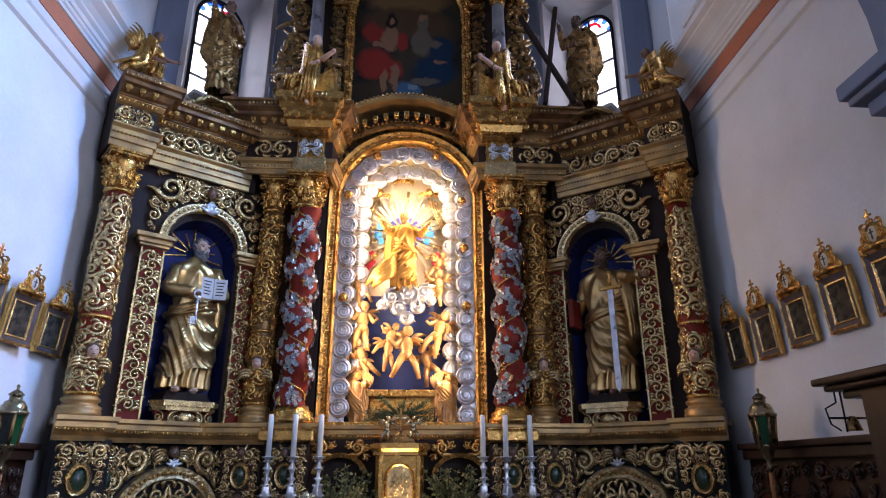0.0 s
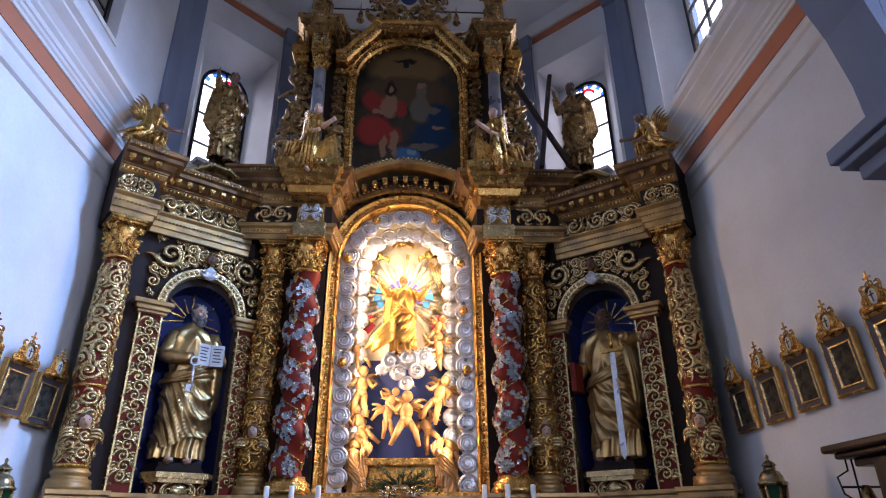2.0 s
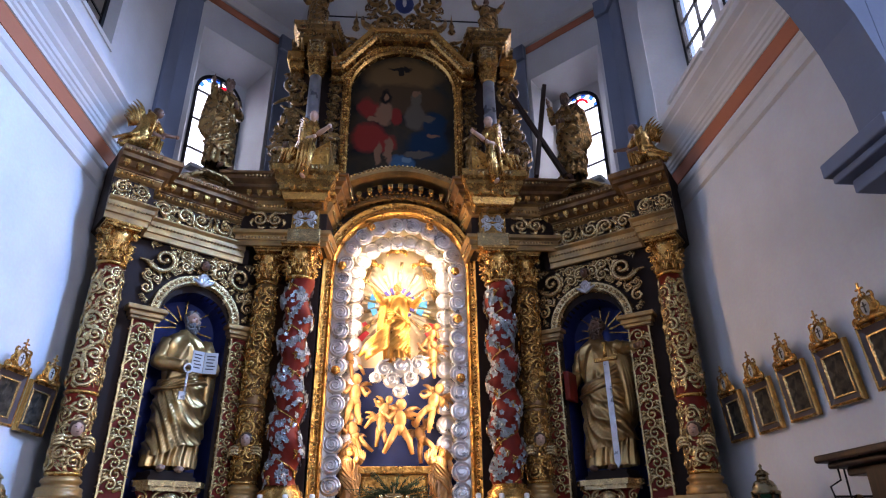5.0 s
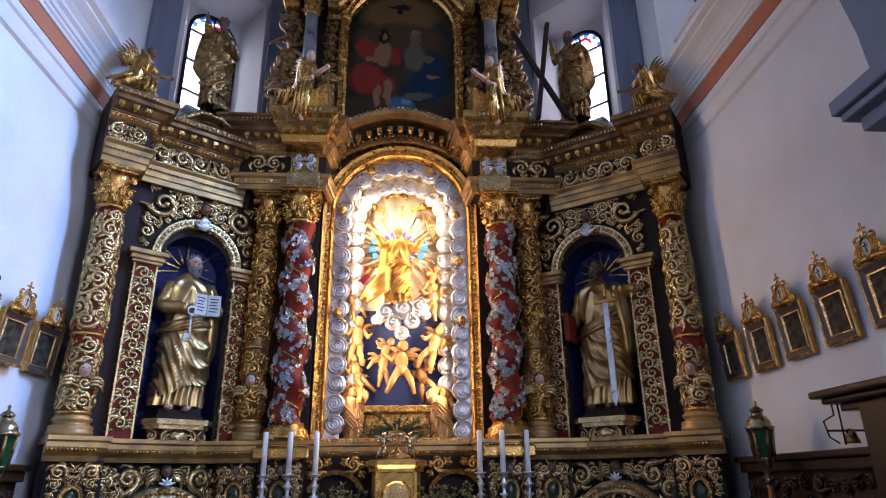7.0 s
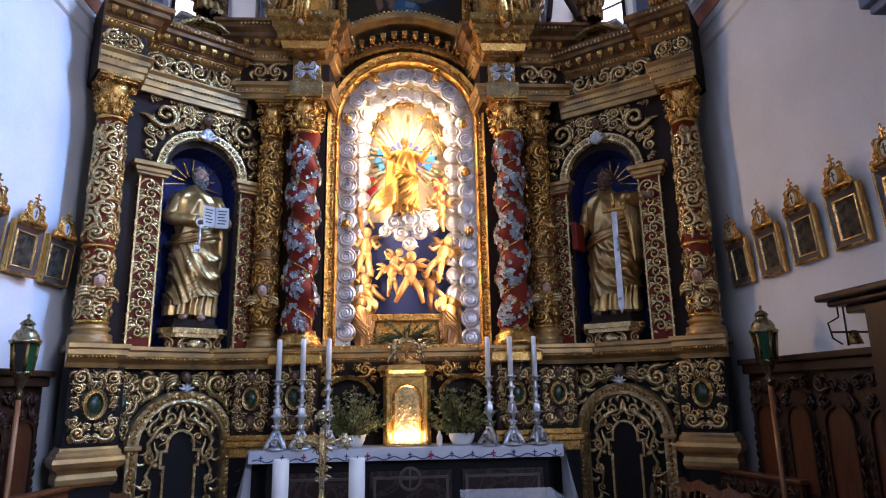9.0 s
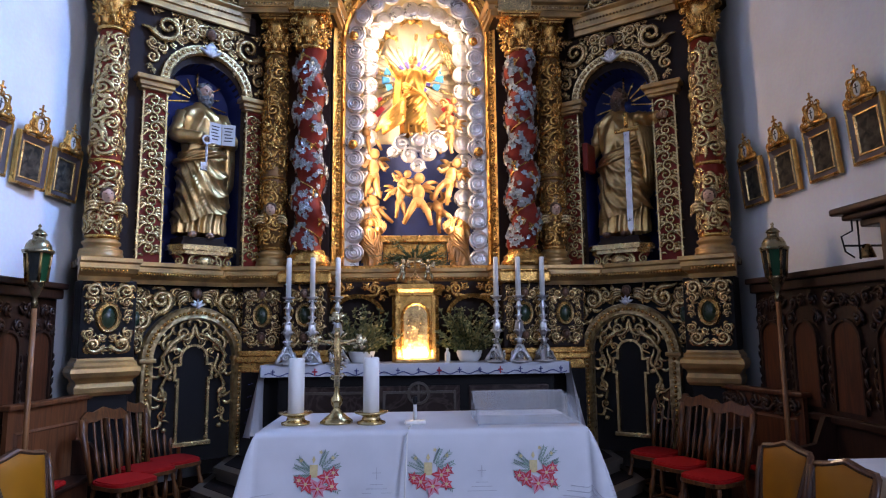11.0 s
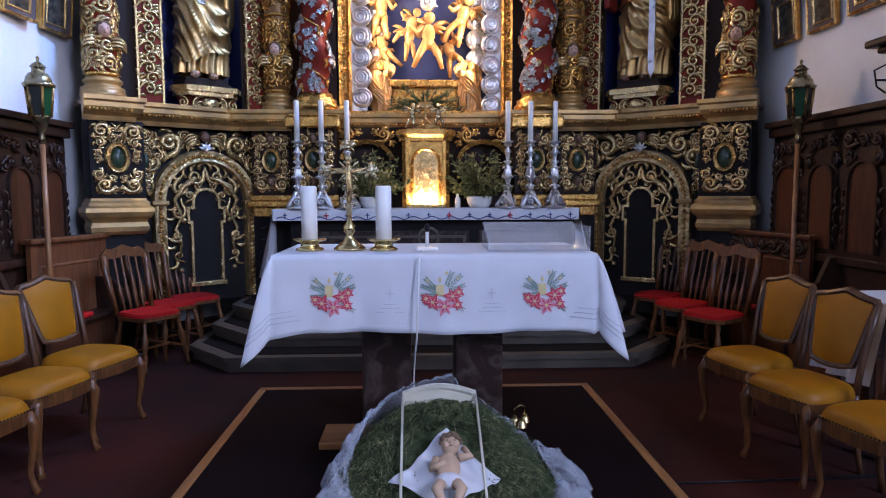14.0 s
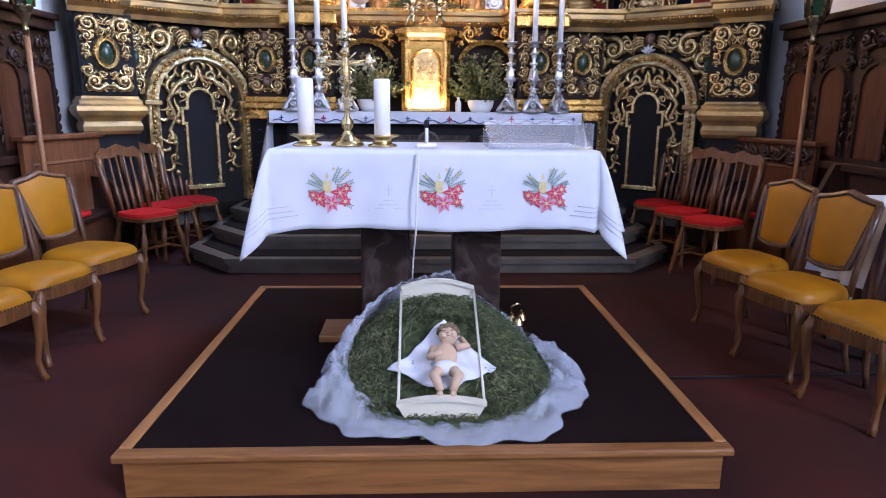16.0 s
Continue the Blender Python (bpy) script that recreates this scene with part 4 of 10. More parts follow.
def twisted_column(parent, z0, z1, r, x, y, hand):
    """A red spiral column with a climbing vine of silvery leaves and gilded grapes."""
    c = thing("twisted_column", "", "")
    c.parent = parent
    c.location = (x, y, 0)
    zc = z1 - 0.40
    zb = z0 + 0.16
    pitch = 0.46
    amp = r * 0.17

    def centre(z):
        a = hand * 2 * math.pi * z / pitch
        return amp * math.cos(a), amp * math.sin(a)

    n, seg = 110, 20
    v = []
    for i in range(n + 1):
        z = zb + (zc - zb) * i / n
        ox, oy = centre(z)
        rr = r * 0.86 * (1.0 - 0.1 * i / n)
        v += [(ox + rr * math.cos(2 * math.pi * j / seg), oy + rr * math.sin(2 * math.pi * j / seg), z) for j in range(seg)]
    f = [(i * seg + j, i * seg + (j + 1) % seg, (i + 1) * seg + (j + 1) % seg, (i + 1) * seg + j) for i in range(n) for j in range(seg)]
    part("shaft", Mesh().add(v, f), REDP, c, "red lacquered twisted shaft")
    part("base", Mesh().lathe([(r * 1.35, z0), (r * 1.35, z0 + 0.05), (r * 1.2, z0 + 0.07), (r * 1.25, z0 + 0.10), (r * 1.0, z0 + 0.13), (r * 0.95, z0 + 0.17)], 24), GOLD, c)
    part("capital", capital(zc - 0.02, 0.42, r * 0.85), GOLD, c, "gilded leafy capital")
    vine, leaves = Mesh(), Mesh()
    rnd = random.Random(5 if hand > 0 else 9)
    pts = []
    for i in range(160):
        z = zb + 0.02 + (zc - zb - 0.04) * i / 159
        ox, oy = centre(z)
        a = hand * 2 * math.pi * (z / pitch) + math.pi
        rr = r * 0.89 * (1.0 - 0.1 * i / 159)
        pts.append((ox + rr * math.cos(a), oy + rr * math.sin(a), z))
    vine.tube(pts, 0.010, 5)
    def spot(z, a, lift):
        ox, oy = centre(z)
        rr = r * (0.86 - 0.086 * (z - zb) / (zc - zb)) + lift
        return Vector((ox + rr * math.cos(a), oy + rr * math.sin(a), z))

    turns = int((zc - zb) / pitch * 36)
    for i in range(turns):
        z = zb + 0.04 + (zc - zb - 0.09) * i / turns
        a = hand * 2 * math.pi * z / pitch + rnd.uniform(-0.35, 0.35) + (0.0, 1.5, -1.2, 2.6)[(i // 2) % 4]
        if i % 5 == 1:  # a bunch of grapes
            for q in range(16):
                g = q / 16
                w = 0.034 * (1 - g)
                vine.ball(spot(z + 0.03 - 0.075 * g, a + rnd.uniform(-w, w) / r, 0.010 + 0.008 * (1 - g)), 0.0105, 6, 4)
            continue
        for q in range(3):
            sz = rnd.uniform(0.034, 0.050)
            o = spot(z + (0.0, 0.045, -0.035)[q] + rnd.uniform(-0.01, 0.01), a + (0.0, 0.28, 0.34)[q] * rnd.choice((-1, 1)), 0.010)
            an = math.atan2(o.y - centre(o.z)[1], o.x - centre(o.z)[0])
            rot = Matrix.Rotation(an + math.pi / 2, 4, "Z") @ Matrix.Rotation(rnd.uniform(-0.35, 0.35), 4, "X") @ Matrix.Rotation(rnd.uniform(-0.35, 0.35), 4, "Z") @ Matrix.Rotation(rnd.uniform(0, 6.28), 4, "Y")
            rim = []
            for j in range(10):
                k = sz * ((1.0, 0.58)[j % 2] if j not in (4, 6) else 0.72)
                rim.append(Vector((k * math.cos(j * math.pi / 5), (-0.002, -0.011)[j % 2], k * math.sin(j * math.pi / 5))))
            vs = [Vector((0, -0.003, 0))] + rim + [Vector((0, 0.006, 0))]
            leaves.add([rot @ p + o for p in vs], [(0, 1 + j, 1 + (j + 1) % 10) for j in range(10)] + [(11, 1 + (j + 1) % 10, 1 + j) for j in range(10)], False)
    part("vine", vine, GOLD, c, "gilded vine stem with grapes")
    tagged(part("vine_leaves", leaves, LEAF, c, "blue-silver vine leaves"), kind="stuff")
    return c


# plan of the altarpiece's front, from the outer end of one wing to the other
def wp(u, d, s):
    p = wingframe(s) @ Vector((s * u, -d, 0))
    return (p.x, p.y)


LEFTPLAN = [wp(1.50, 0.28, -1), wp(1.12, 0.28, -1), wp(1.09, 0.06, -1), wp(-0.02, 0.06, -1)]
CENTRE = [(-1.80, 7.14), (-0.90, 7.14), (-0.88, 7.45), (0.88, 7.45), (0.90, 7.14), (1.80, 7.14)]
RIGHTPLAN = [wp(-0.02, 0.06, 1), wp(1.09, 0.06, 1), wp(1.12, 0.28, 1), wp(1.50, 0.28, 1)]
PLAN = LEFTPLAN + CENTRE + RIGHTPLAN
part("ledge", Mesh().run(PLAN, LEDGE), FASCIA, alt, "gilded moulded ledge carrying the columns")
slab = [(p[0], p[1]) for p in PLAN] + [(wp(1.46, -0.4, 1)), (1.7, 8.2), (-1.7, 8.2), (wp(1.46, -0.4, -1))]
part("shelf", Mesh().slab(slab, 2.20, 2.255), AGED, alt)
INL, INR = [(-1.80, 7.12), (-0.87, 7.12), (-0.84, 7.50)], [(0.84, 7.50), (0.87, 7.12), (1.80, 7.12)]
MIDL, MIDR = [(-1.80, 7.40), (-1.80, 7.12), (-0.87, 7.12), (-0.84, 7.50)], [(0.84, 7.50), (0.87, 7.12), (1.80, 7.12), (1.80, 7.40)]
for pts, prof, top in ((LEFTPLAN, WENT, WTOP), (RIGHTPLAN, WENT, WTOP), (MIDL, ENTAB, TOPC), (MIDR, ENTAB, TOPC)):
    part("entablature", Mesh().run(pts, prof), FASCIA, alt, "gilded moulded entablature")
    part("cornice", Mesh().run(pts, top), DARKGILT, alt, "dark gilded cornice with dentils")
    z0, z1 = (5.045, 5.265) if prof is WENT else (5.185, 5.415)
    part("frieze", Mesh().run(pts, [(0.0, z0), (0.024, z0), (0.024, z1), (0.0, z1)]), BROWN, alt, "dark brown frieze ground")
for sgn in (-1, 1):
    fl = [wp(-0.10, 0.06, sgn), wp(1.09, 0.06, sgn), wp(1.12, 0.28, sgn), wp(1.50, 0.28, sgn), wp(1.50, -0.5, sgn), (sgn * 1.7, 8.2)]
    part("entablature_core", Mesh().slab(fl if sgn > 0 else fl[::-1], 4.815, 5.56), BROWN, alt)
    fl = [(sgn * 0.87, 7.12), (sgn * 1.80, 7.12), (sgn * 1.80, 8.2), (sgn * 0.84, 8.2)]
    part("entablature_core", Mesh().slab(fl if sgn > 0 else fl[::-1], 5.0, 5.80), BROWN, alt)


def dentils(points, z, out, size, step):
    """Small drop blocks under a cornice along a line in plan."""
    made = []
    for a, b in zip(points, points[1:]):
        A, B = Vector(a), Vector(b)
        L = (B - A).length
        if L < 0.12:
            continue
        d = (B - A) / L
        o = Vector((d.y, -d.x))
        n = max(1, int(L / step))
        for i in range(n):
            p = A + d * (L * (i + 0.5) / n) + o * out
            m = Mesh()
            m.box(-size * 0.5, size * 0.5, -size * 0.6, size * 0.6, z, z + size * 0.8, 0.006)
            m.add([(-size * 0.4, -size * 0.4, z), (size * 0.4, -size * 0.4, z), (size * 0.4, size * 0.4, z), (-size * 0.4, size * 0.4, z), (0, 0, z - size * 0.55)], [(0, 1, 4), (1, 2, 4), (2, 3, 4), (3, 0, 4)], False)
            m.move(Matrix(((d.x, -d.y, 0, p.x), (d.y, d.x, 0, p.y), (0, 0, 1, 0), (0, 0, 0, 1))), 0)
            made.append(m)
    return made


for pts, dz, k in ((LEFTPLAN, -0.215, 1), (RIGHTPLAN, -0.215, 1), (INL, 0, 0), (INR, 0, 0)):
    for one in dentils(pts, 5.59 + dz, 0.15, 0.06, 0.115):
        part("dentil", one, GOLD, alt)
    part("egg_moulding", beads(pts, (5.305 if k else 5.48), 0.075, 0.017, 0.04), GOLD, alt, "gilded egg moulding")
    part("leaf_moulding", beads(pts, (5.515 if k else 5.775), (0.232 if k else 0.262), 0.016, 0.042), PALE, alt, "gilded leaf moulding")
    part("bead_moulding", beads(pts, (4.945 if k else 5.08), 0.060, 0.012, 0.036), PALE, alt, "gilded bead moulding")
part("bead_moulding", beads(PLAN, 2.15, 0.096, 0.012, 0.028), GOLD, alt, "gilded bead moulding")

# arched cornice over the shrine
rise = [(-0.86 + 1.72 * i / 16, 5.80 + 0.30 * math.sin(math.pi * i / 16)) for i in range(17)]
cc = Mesh().band(rise[::-1], [(0, 7.7), (-0.14, 7.7), (-0.14, 7.30), (-0.10, 7.30), (-0.10, 7.25), (-0.04, 7.22), (-0.04, 7.19), (0.0, 7.19)])
part("arched_cornice", cc, FASCIA, alt, "gilded arched cornice over the shrine")
for i in range(13):
    dd = Mesh()
    k = (i + 0.5) / 13
    x, z = -0.82 + 1.64 * k, 5.80 + 0.30 * math.sin(math.pi * k) - 0.20
    dd.box(x - 0.03, x + 0.03, 7.24, 7.32, z - 0.01, z + 0.05, 0.006)
    dd.ball((x, 7.27, z - 0.02), 0.022, 6, 5)
    part("dentil", dd, GOLD, alt)
cc = Mesh().band([(x, z - 0.25) for x, z in rise[::-1]], [(0.04, 7.6), (-0.05, 7.6), (-0.05, 7.40), (0.0, 7.36), (0.04, 7.36)])
part("lower_moulding", cc, AGED, alt)
part("egg_moulding", rowbeads([(x, z + 0.10) for x, z in rise], 7.24, 0.020, 0.045), PALE, alt, "gilded egg moulding")
part("egg_moulding", rowbeads([(x, z - 0.22) for x, z in rise], 7.36, 0.018, 0.04), GOLD, alt, "gilded egg moulding")

# wings
for s in (-1, 1):
    W = thing("wing", "", "")
    W.parent = alt
    W.matrix_local = wingframe(s)
    tag = "carved side wing with a saint's niche above a small door"
    tagged(W, tag)
    c = s * 0.38
    # upper wall with an arched niche
    r, zs = 0.37, 4.0
    x0, x1 = sorted((s * -0.24, s * 1.32))
    m = Mesh().prism([(x0, 2.26), (c - r, 2.26)] + arc(c, zs, r, 180, 0, 20) + [(c + r, 2.26), (x1, 2.26), (x1, 4.83), (x0, 4.83)], 0, 0.12)
    part("wall_panel", m, BROWN, W, "dark brown painted panel")
    nm = Mesh()
    path = arched(c - r, c + r, 2.26, zs, 18)
    nm.band(path, [(0.0, 0.01), (0.0, 0.36), (-0.03, 0.36), (-0.03, 0.01)])
    nm.prism([(c + r + 0.03, 2.26)] + arc(c, zs, r + 0.03, 0, 180, 18) + [(c - r - 0.03, 2.26)], 0.36, 0.40)
    part("niche", nm, NICHE, W, "deep blue painted niche")
    # arch band, imposts and pilasters
    ab = Mesh().band(arc(c, zs + 0.07, r, 0, 180, 24), [(-0.11, -0.02), (-0.10, -0.07), (-0.02, -0.07), (0.0, -0.04), (0.0, 0.02), (-0.11, 0.02)])
    for i in range(26):
        a = math.pi * (i + 0.5) / 26
        ab.ball((c + (r + 0.06) * math.cos(a), -0.07, zs + 0.07 + (r + 0.06) * math.sin(a)), 0.02, 6, 5)
    part("arch_band", ab, PALE, W, "pale gilded arch moulding")
    for u0, u1 in ((0.77, 1.0), (-0.21, -0.02)):
        xa, xb = sorted((s * u0, s * u1))
        mid = (xa + xb) / 2
        pl = thing("pilaster", "", "")
        pl.parent = W
        part("strip", Mesh().box(xa + 0.015, xb - 0.015, -0.05, 0.0, 2.26, 3.94), REDP, pl, "red lacquered strip")
        e = Mesh().box(xa, xa + 0.018, -0.065, 0.0, 2.26, 3.94).box(xb - 0.018, xb, -0.065, 0.0, 2.26, 3.94)
        part("edging", e, PALE, pl)
        v = Mesh()
        n = 17
        w = (xb - xa) * 0.29
        for i in range(n):
            z = 2.36 + i * (3.90 - 2.36) / n
            k = 1 if i % 2 else -1
            spiral(v, mid + k * w * 0.22, z + 0.04, w * 1.05, math.pi / 2 - k * 1.2, k, 1.3, 0.25, 0.9, 6, y=-0.05)
            frond(v, mid - k * w * 0.3, z - 0.02, w * 1.5, math.pi / 2 + k * 0.7, 0.62, 0.4 * k, y=-0.05)
            frond(v, mid - k * w * 0.6, z + 0.05, w * 1.1, math.pi / 2 + k * 1.5, 0.62, 0.4 * k, y=-0.05)
            frond(v, mid + k * w * 0.7, z - 0.03, w * 0.9, math.pi / 2 - k * 0.9, 0.62, -0.4 * k, y=-0.05)
            v.ball((mid - k * w * 0.75, -0.062, z + 0.065), w * 0.26, 7, 5)
        part("vine_carving", v, PALE, pl)
        im = Mesh().box(xa - 0.03, xb + 0.03, -0.10, 0.0, 3.94, 3.97, 0.005).box(xa - 0.05, xb + 0.05, -0.12, 0.0, 3.97, 4.02, 0.008).box(xa - 0.08, xb + 0.08, -0.15, 0.0, 4.02, 4.07, 0.01)
        part("impost", im, FASCIA, pl)
    # spandrel carving
    v = Mesh()
    lo, hi = c - 0.60, c + 0.60
    for q in (-1, 1):
        spiral(v, c + q * 0.42, 4.635, 0.155, -math.pi / 2 + q * 1.1, -q, 1.35, 0.21, 0.45, 8, n=30, y=-0.02)
        spiral(v, c + q * 0.545, 4.30, 0.075, math.pi / 2, q, 1.4, 0.26, 0.7, 7, y=-0.02)
        spiral(v, c + q * 0.17, 4.755, 0.065, -math.pi / 2, q, 1.4, 0.28, 1.2, 7, y=-0.02)
        for j in range(7):
            t = math.pi / 2 + q * (0.4 + 0.55 * j)
            frond(v, c + q * 0.42 + 0.10 * math.cos(t), 4.635 + 0.10 * math.sin(t), 0.085, t + 0.6 * q, 0.7, 0.6 * q, y=-0.035)
    fill(v, lambda a, b: lo < a < hi and 4.12 < b < 4.84 and (a - c) ** 2 + (b - zs - 0.07) ** 2 > 0.50 ** 2 and (abs(a - c) - 0.42) ** 2 + (b - 4.635) ** 2 > 0.15 ** 2 and (abs(a - c) - 0.545) ** 2 + (b - 4.30) ** 2 > 0.07 ** 2, (lo, hi, 4.1, 5.0), (0.075, 0.055, 0.04, 0.028), 31, c, 0.22, 6, 700, -0.02)
    part("spandrel_carving", v, PALE, W, "pale gilded acanthus scrolls")
    hd = Mesh()
    cherub_head(hd, c, -0.09, 4.66, 0.055)
    part("cherub_head", hd, [BRONZEF, HAIR], W, "dark painted cherub head")
    kn = Mesh()
    for q in range(5):
        frond(kn, c, 4.42, 0.13, math.pi / 2 + (q - 2) * 0.5, 0.4, 0.0, y=-0.10)
        frond(kn, c, 4.56, 0.09, -math.pi / 2 + (q - 2) * 0.35, 0.4, 0.0, y=-0.11)
    part("keystone", kn, SILVER, W, "silver leaf keystone")
    # frieze carving and blocks
    v = Mesh()
    fill(v, lambda a, b: c - 0.68 < a < c + 0.68 and 5.045 < b < 5.27, (c - 0.7, c + 0.7, 5.04, 5.28), (0.105, 0.07, 0.045, 0.028), 41, c, 0.2, 5, 300, -0.088)
    part("frieze_carving", v, PALE, W, "pale gilded frieze scrolls")
    v = Mesh()
    xo = s * 1.31
    fill(v, lambda a, b: xo - 0.17 < a < xo + 0.17 and 5.05 < b < 5.26, (xo - 0.18, xo + 0.18, 5.045, 5.27), (0.075, 0.05, 0.03), 42, xo, 0.2, 5, 300, -0.305)
    part("frieze_carving", v, PALE, W, "pale gilded frieze scrolls")
    # outer column
    gold_column(W, 2.26, 4.815, 0.128, s * 1.30, -0.13, 50 + s)
    # pediment over the wing
    pk = Mesh().band([(s * 0.94, 5.55), (s * 0.60, 5.79), (s * 0.36, 5.79), (s * -0.06, 5.57)][::-s], [(0.0, 0.15), (0.0, -0.18), (-0.03, -0.22), (-0.06, -0.22), (-0.08, -0.18), (-0.08, 0.15)])
    pk.band([(s * 0.78, 5.55), (s * 0.56, 5.70), (s * 0.38, 5.70), (s * 0.10, 5.56)][::-s], [(0.0, 0.12), (0.0, -0.13), (-0.025, -0.15), (-0.04, -0.13), (-0.04, 0.12)])
    pk.prism([(s * 0.92, 5.55), (s * 0.60, 5.80), (s * 0.36, 5.80), (s * -0.05, 5.55)][::-s], -0.10, 0.12)
    part("pediment", pk, AGED, W, "dark gilded broken pediment")
    # lower zone: dark panel, arched door surround, carving
    part("lower_panel", Mesh().box(*sorted((s * -0.24, s * 1.40)), 0.03, 0.12, PT, 2.08), BLACK, W, "black-brown painted panel")
    cd = s * 0.41
    door = thing("door", "", "")
    tagged(door, "black arched door with gilded scrolls")
    door.parent = W
    part("leaf", Mesh().prism([(cd + 0.38, PT)] + arc(cd, 1.36, 0.38, 0, 180, 16) + [(cd - 0.38, PT)], 0.015, 0.05), BLACK, door, "black painted door leaf")
    db = Mesh().band(arched(cd - 0.38, cd + 0.38, PT + 0.02, 1.36, 22), [(-0.12, -0.02), (-0.11, -0.06), (-0.05, -0.05), (-0.01, -0.07), (0, -0.03), (0, 0.03), (-0.12, 0.03)])
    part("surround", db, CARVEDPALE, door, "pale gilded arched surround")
    for q in (-1, 1):
        part("impost", Mesh().box(cd + q * 0.44 - 0.075, cd + q * 0.44 + 0.075, -0.085, 0.03, 1.33, 1.37, 0.008), FASCIA, door)
    sd = Mesh()
    seq = arched(cd - 0.44, cd + 0.44, PT + 0.03, 1.36, 34)[1:-1]
    for (bx, bz) in seq:
        sd.ball((bx, -0.06, bz), 0.018, 6, 4)
    for sx in (-0.44, 0.44):
        for q in range(22):
            sd.ball((cd + sx, -0.06, PT + 0.05 + q * 0.044), 0.018, 6, 4)
    part("beading", sd, GOLD, door)
    # key-shaped inner moulding
    ko = [(-0.145, 0.56), (-0.145, 1.16), (-0.175, 1.16), (-0.175, 1.30), (-0.125, 1.30)] + [(p[0], p[1]) for p in arc(0, 1.36, 0.125, 180, 0, 10)] + [(0.125, 1.30), (0.175, 1.30), (0.175, 1.16), (0.145, 1.16), (0.145, 0.56)]
    ki = Mesh().band([(cd + a, b) for a, b in ko], [(-0.016, 0.015), (-0.012, -0.022), (0.012, -0.022), (0.016, 0.015)], True)
    ki.box(cd - 0.18, cd + 0.18, -0.045, 0.015, 0.53, 0.575, 0.008)
    part("inner_moulding", ki, PALE, door, "gilded key-shaped moulding")
    v = Mesh()
    for q in (-1, 1):
        spiral(v, cd + q * 0.10, 1.60, 0.085, math.pi / 2 + q * 1.4, q, 1.4, 0.27, 0.9, 6, y=0.0)
        spiral(v, cd + q * 0.23, 1.49, 0.085, math.pi / 2 - q * 0.4, -q, 1.4, 0.27, 0.9, 6, y=0.0)
        spiral(v, cd + q * 0.27, 1.26, 0.075, math.pi / 2 + q * 0.9, q, 1.4, 0.27, 1.2, 6, y=0.0)
        spiral(v, cd + q * 0.29, 1.03, 0.06, -math.pi / 2 + q * 0.9, -q, 1.4, 0.27, 1.2, 6, y=0.0)
        spiral(v, cd + q * 0.27, 0.84, 0.05, -math.pi / 2, q, 1.3, 0.27, 1.2, 6, y=0.0)
        v.tube([(cd + q * 0.03, -0.015, 1.60), (cd + q * 0.12, -0.03, 1.57), (cd + q * 0.22, -0.03, 1.50), (cd + q * 0.30, -0.025, 1.38), (cd + q * 0.24, -0.02, 1.22), (cd + q * 0.30, -0.02, 1.10), (cd + q * 0.25, -0.02, 0.96), (cd + q * 0.28, -0.015, 0.80)], [0.012, 0.026, 0.032, 0.022, 0.016, 0.020, 0.014, 0.010], 8)
        spiral(v, cd + q * 0.065, 1.52, 0.05, -math.pi / 2 - q * 0.4, q, 1.4, 0.28, 0.8, 6, y=0.0)
        spiral(v, cd + q * 0.16, 1.42, 0.05, -math.pi / 2, -q, 1.4, 0.28, 0.8, 6, y=0.0)
        for zz in (1.18, 0.98, 0.70):
            v.ball((cd + q * (0.22 if zz > 1 else 0.26), -0.02, zz), 0.026, 9, 7)
        for a in range(5):
            frond(v, cd + q * (0.05 + 0.06 * a), 1.66 - 0.035 * a, 0.10, math.pi / 2 - q * (0.3 + 0.4 * a), 0.55, 0.5 * q, y=0.0)
            frond(v, cd + q * 0.30, 1.36 - 0.14 * a, 0.10, -math.pi / 2 + q * (0.6 if a % 2 else -0.5), 0.5, 0.6 * q, y=0.0)
    part("scrollwork", v, PALE, door, "pale gilded acanthus scrolls")
    # carving round the door arch
    v = Mesh()
    fill(v, lambda a, b: c - 0.62 < a < c + 0.66 and 1.44 < b < 2.04 and (a - cd) ** 2 + (b - 1.36) ** 2 > 0.53 ** 2, (c - 0.62, c + 0.66, 1.3, 2.05), (0.12, 0.085, 0.055, 0.035), 61, cd, 0.22, 6, 420, 0.02)
    part("corner_carving", v, PALE, W, "pale gilded scrolls round the door")
    hd = Mesh()
    cherub_head(hd, cd, -0.04, 1.985, 0.05)
    part("cherub_head", hd, [BRONZEF, HAIR], W, "dark painted cherub head")
    wg = Mesh()
    for q in (-1, 1):
        for k in range(4):
            frond(wg, cd + q * 0.05, 1.99 - k * 0.018, 0.15, math.pi / 2 - q * (1.25 + 0.15 * k), 0.3, -0.3 * q, y=-0.01)
    part("wings", wg, PALE, W)
    kn = Mesh()
    for q in range(5):
        frond(kn, cd, 1.86, 0.075, math.pi / 2 + (q - 2) * 0.6, 0.45, 0.0, y=-0.07)
    kn.ball((cd, -0.08, 1.86), 0.025, 8, 6)
    part("keystone", kn, SILVER, W, "silver leaf keystone")
    # pedestal under the outer column with an oval green cartouche
    ped = thing("pedestal", "", "")
    ped.parent = W
    tagged(ped, "black pedestal with gilded cartouche")
    xo = s * 1.24
    part("block", Mesh().box(xo - 0.22, xo + 0.22, -0.27, 0.03, 1.40, 2.07, 0.01), BLACK, ped)
    part("foot", Mesh().box(xo - 0.20, xo + 0.20, -0.22, 0.03, PT - 0.3, 1.15, 0.01), BLACK, ped)
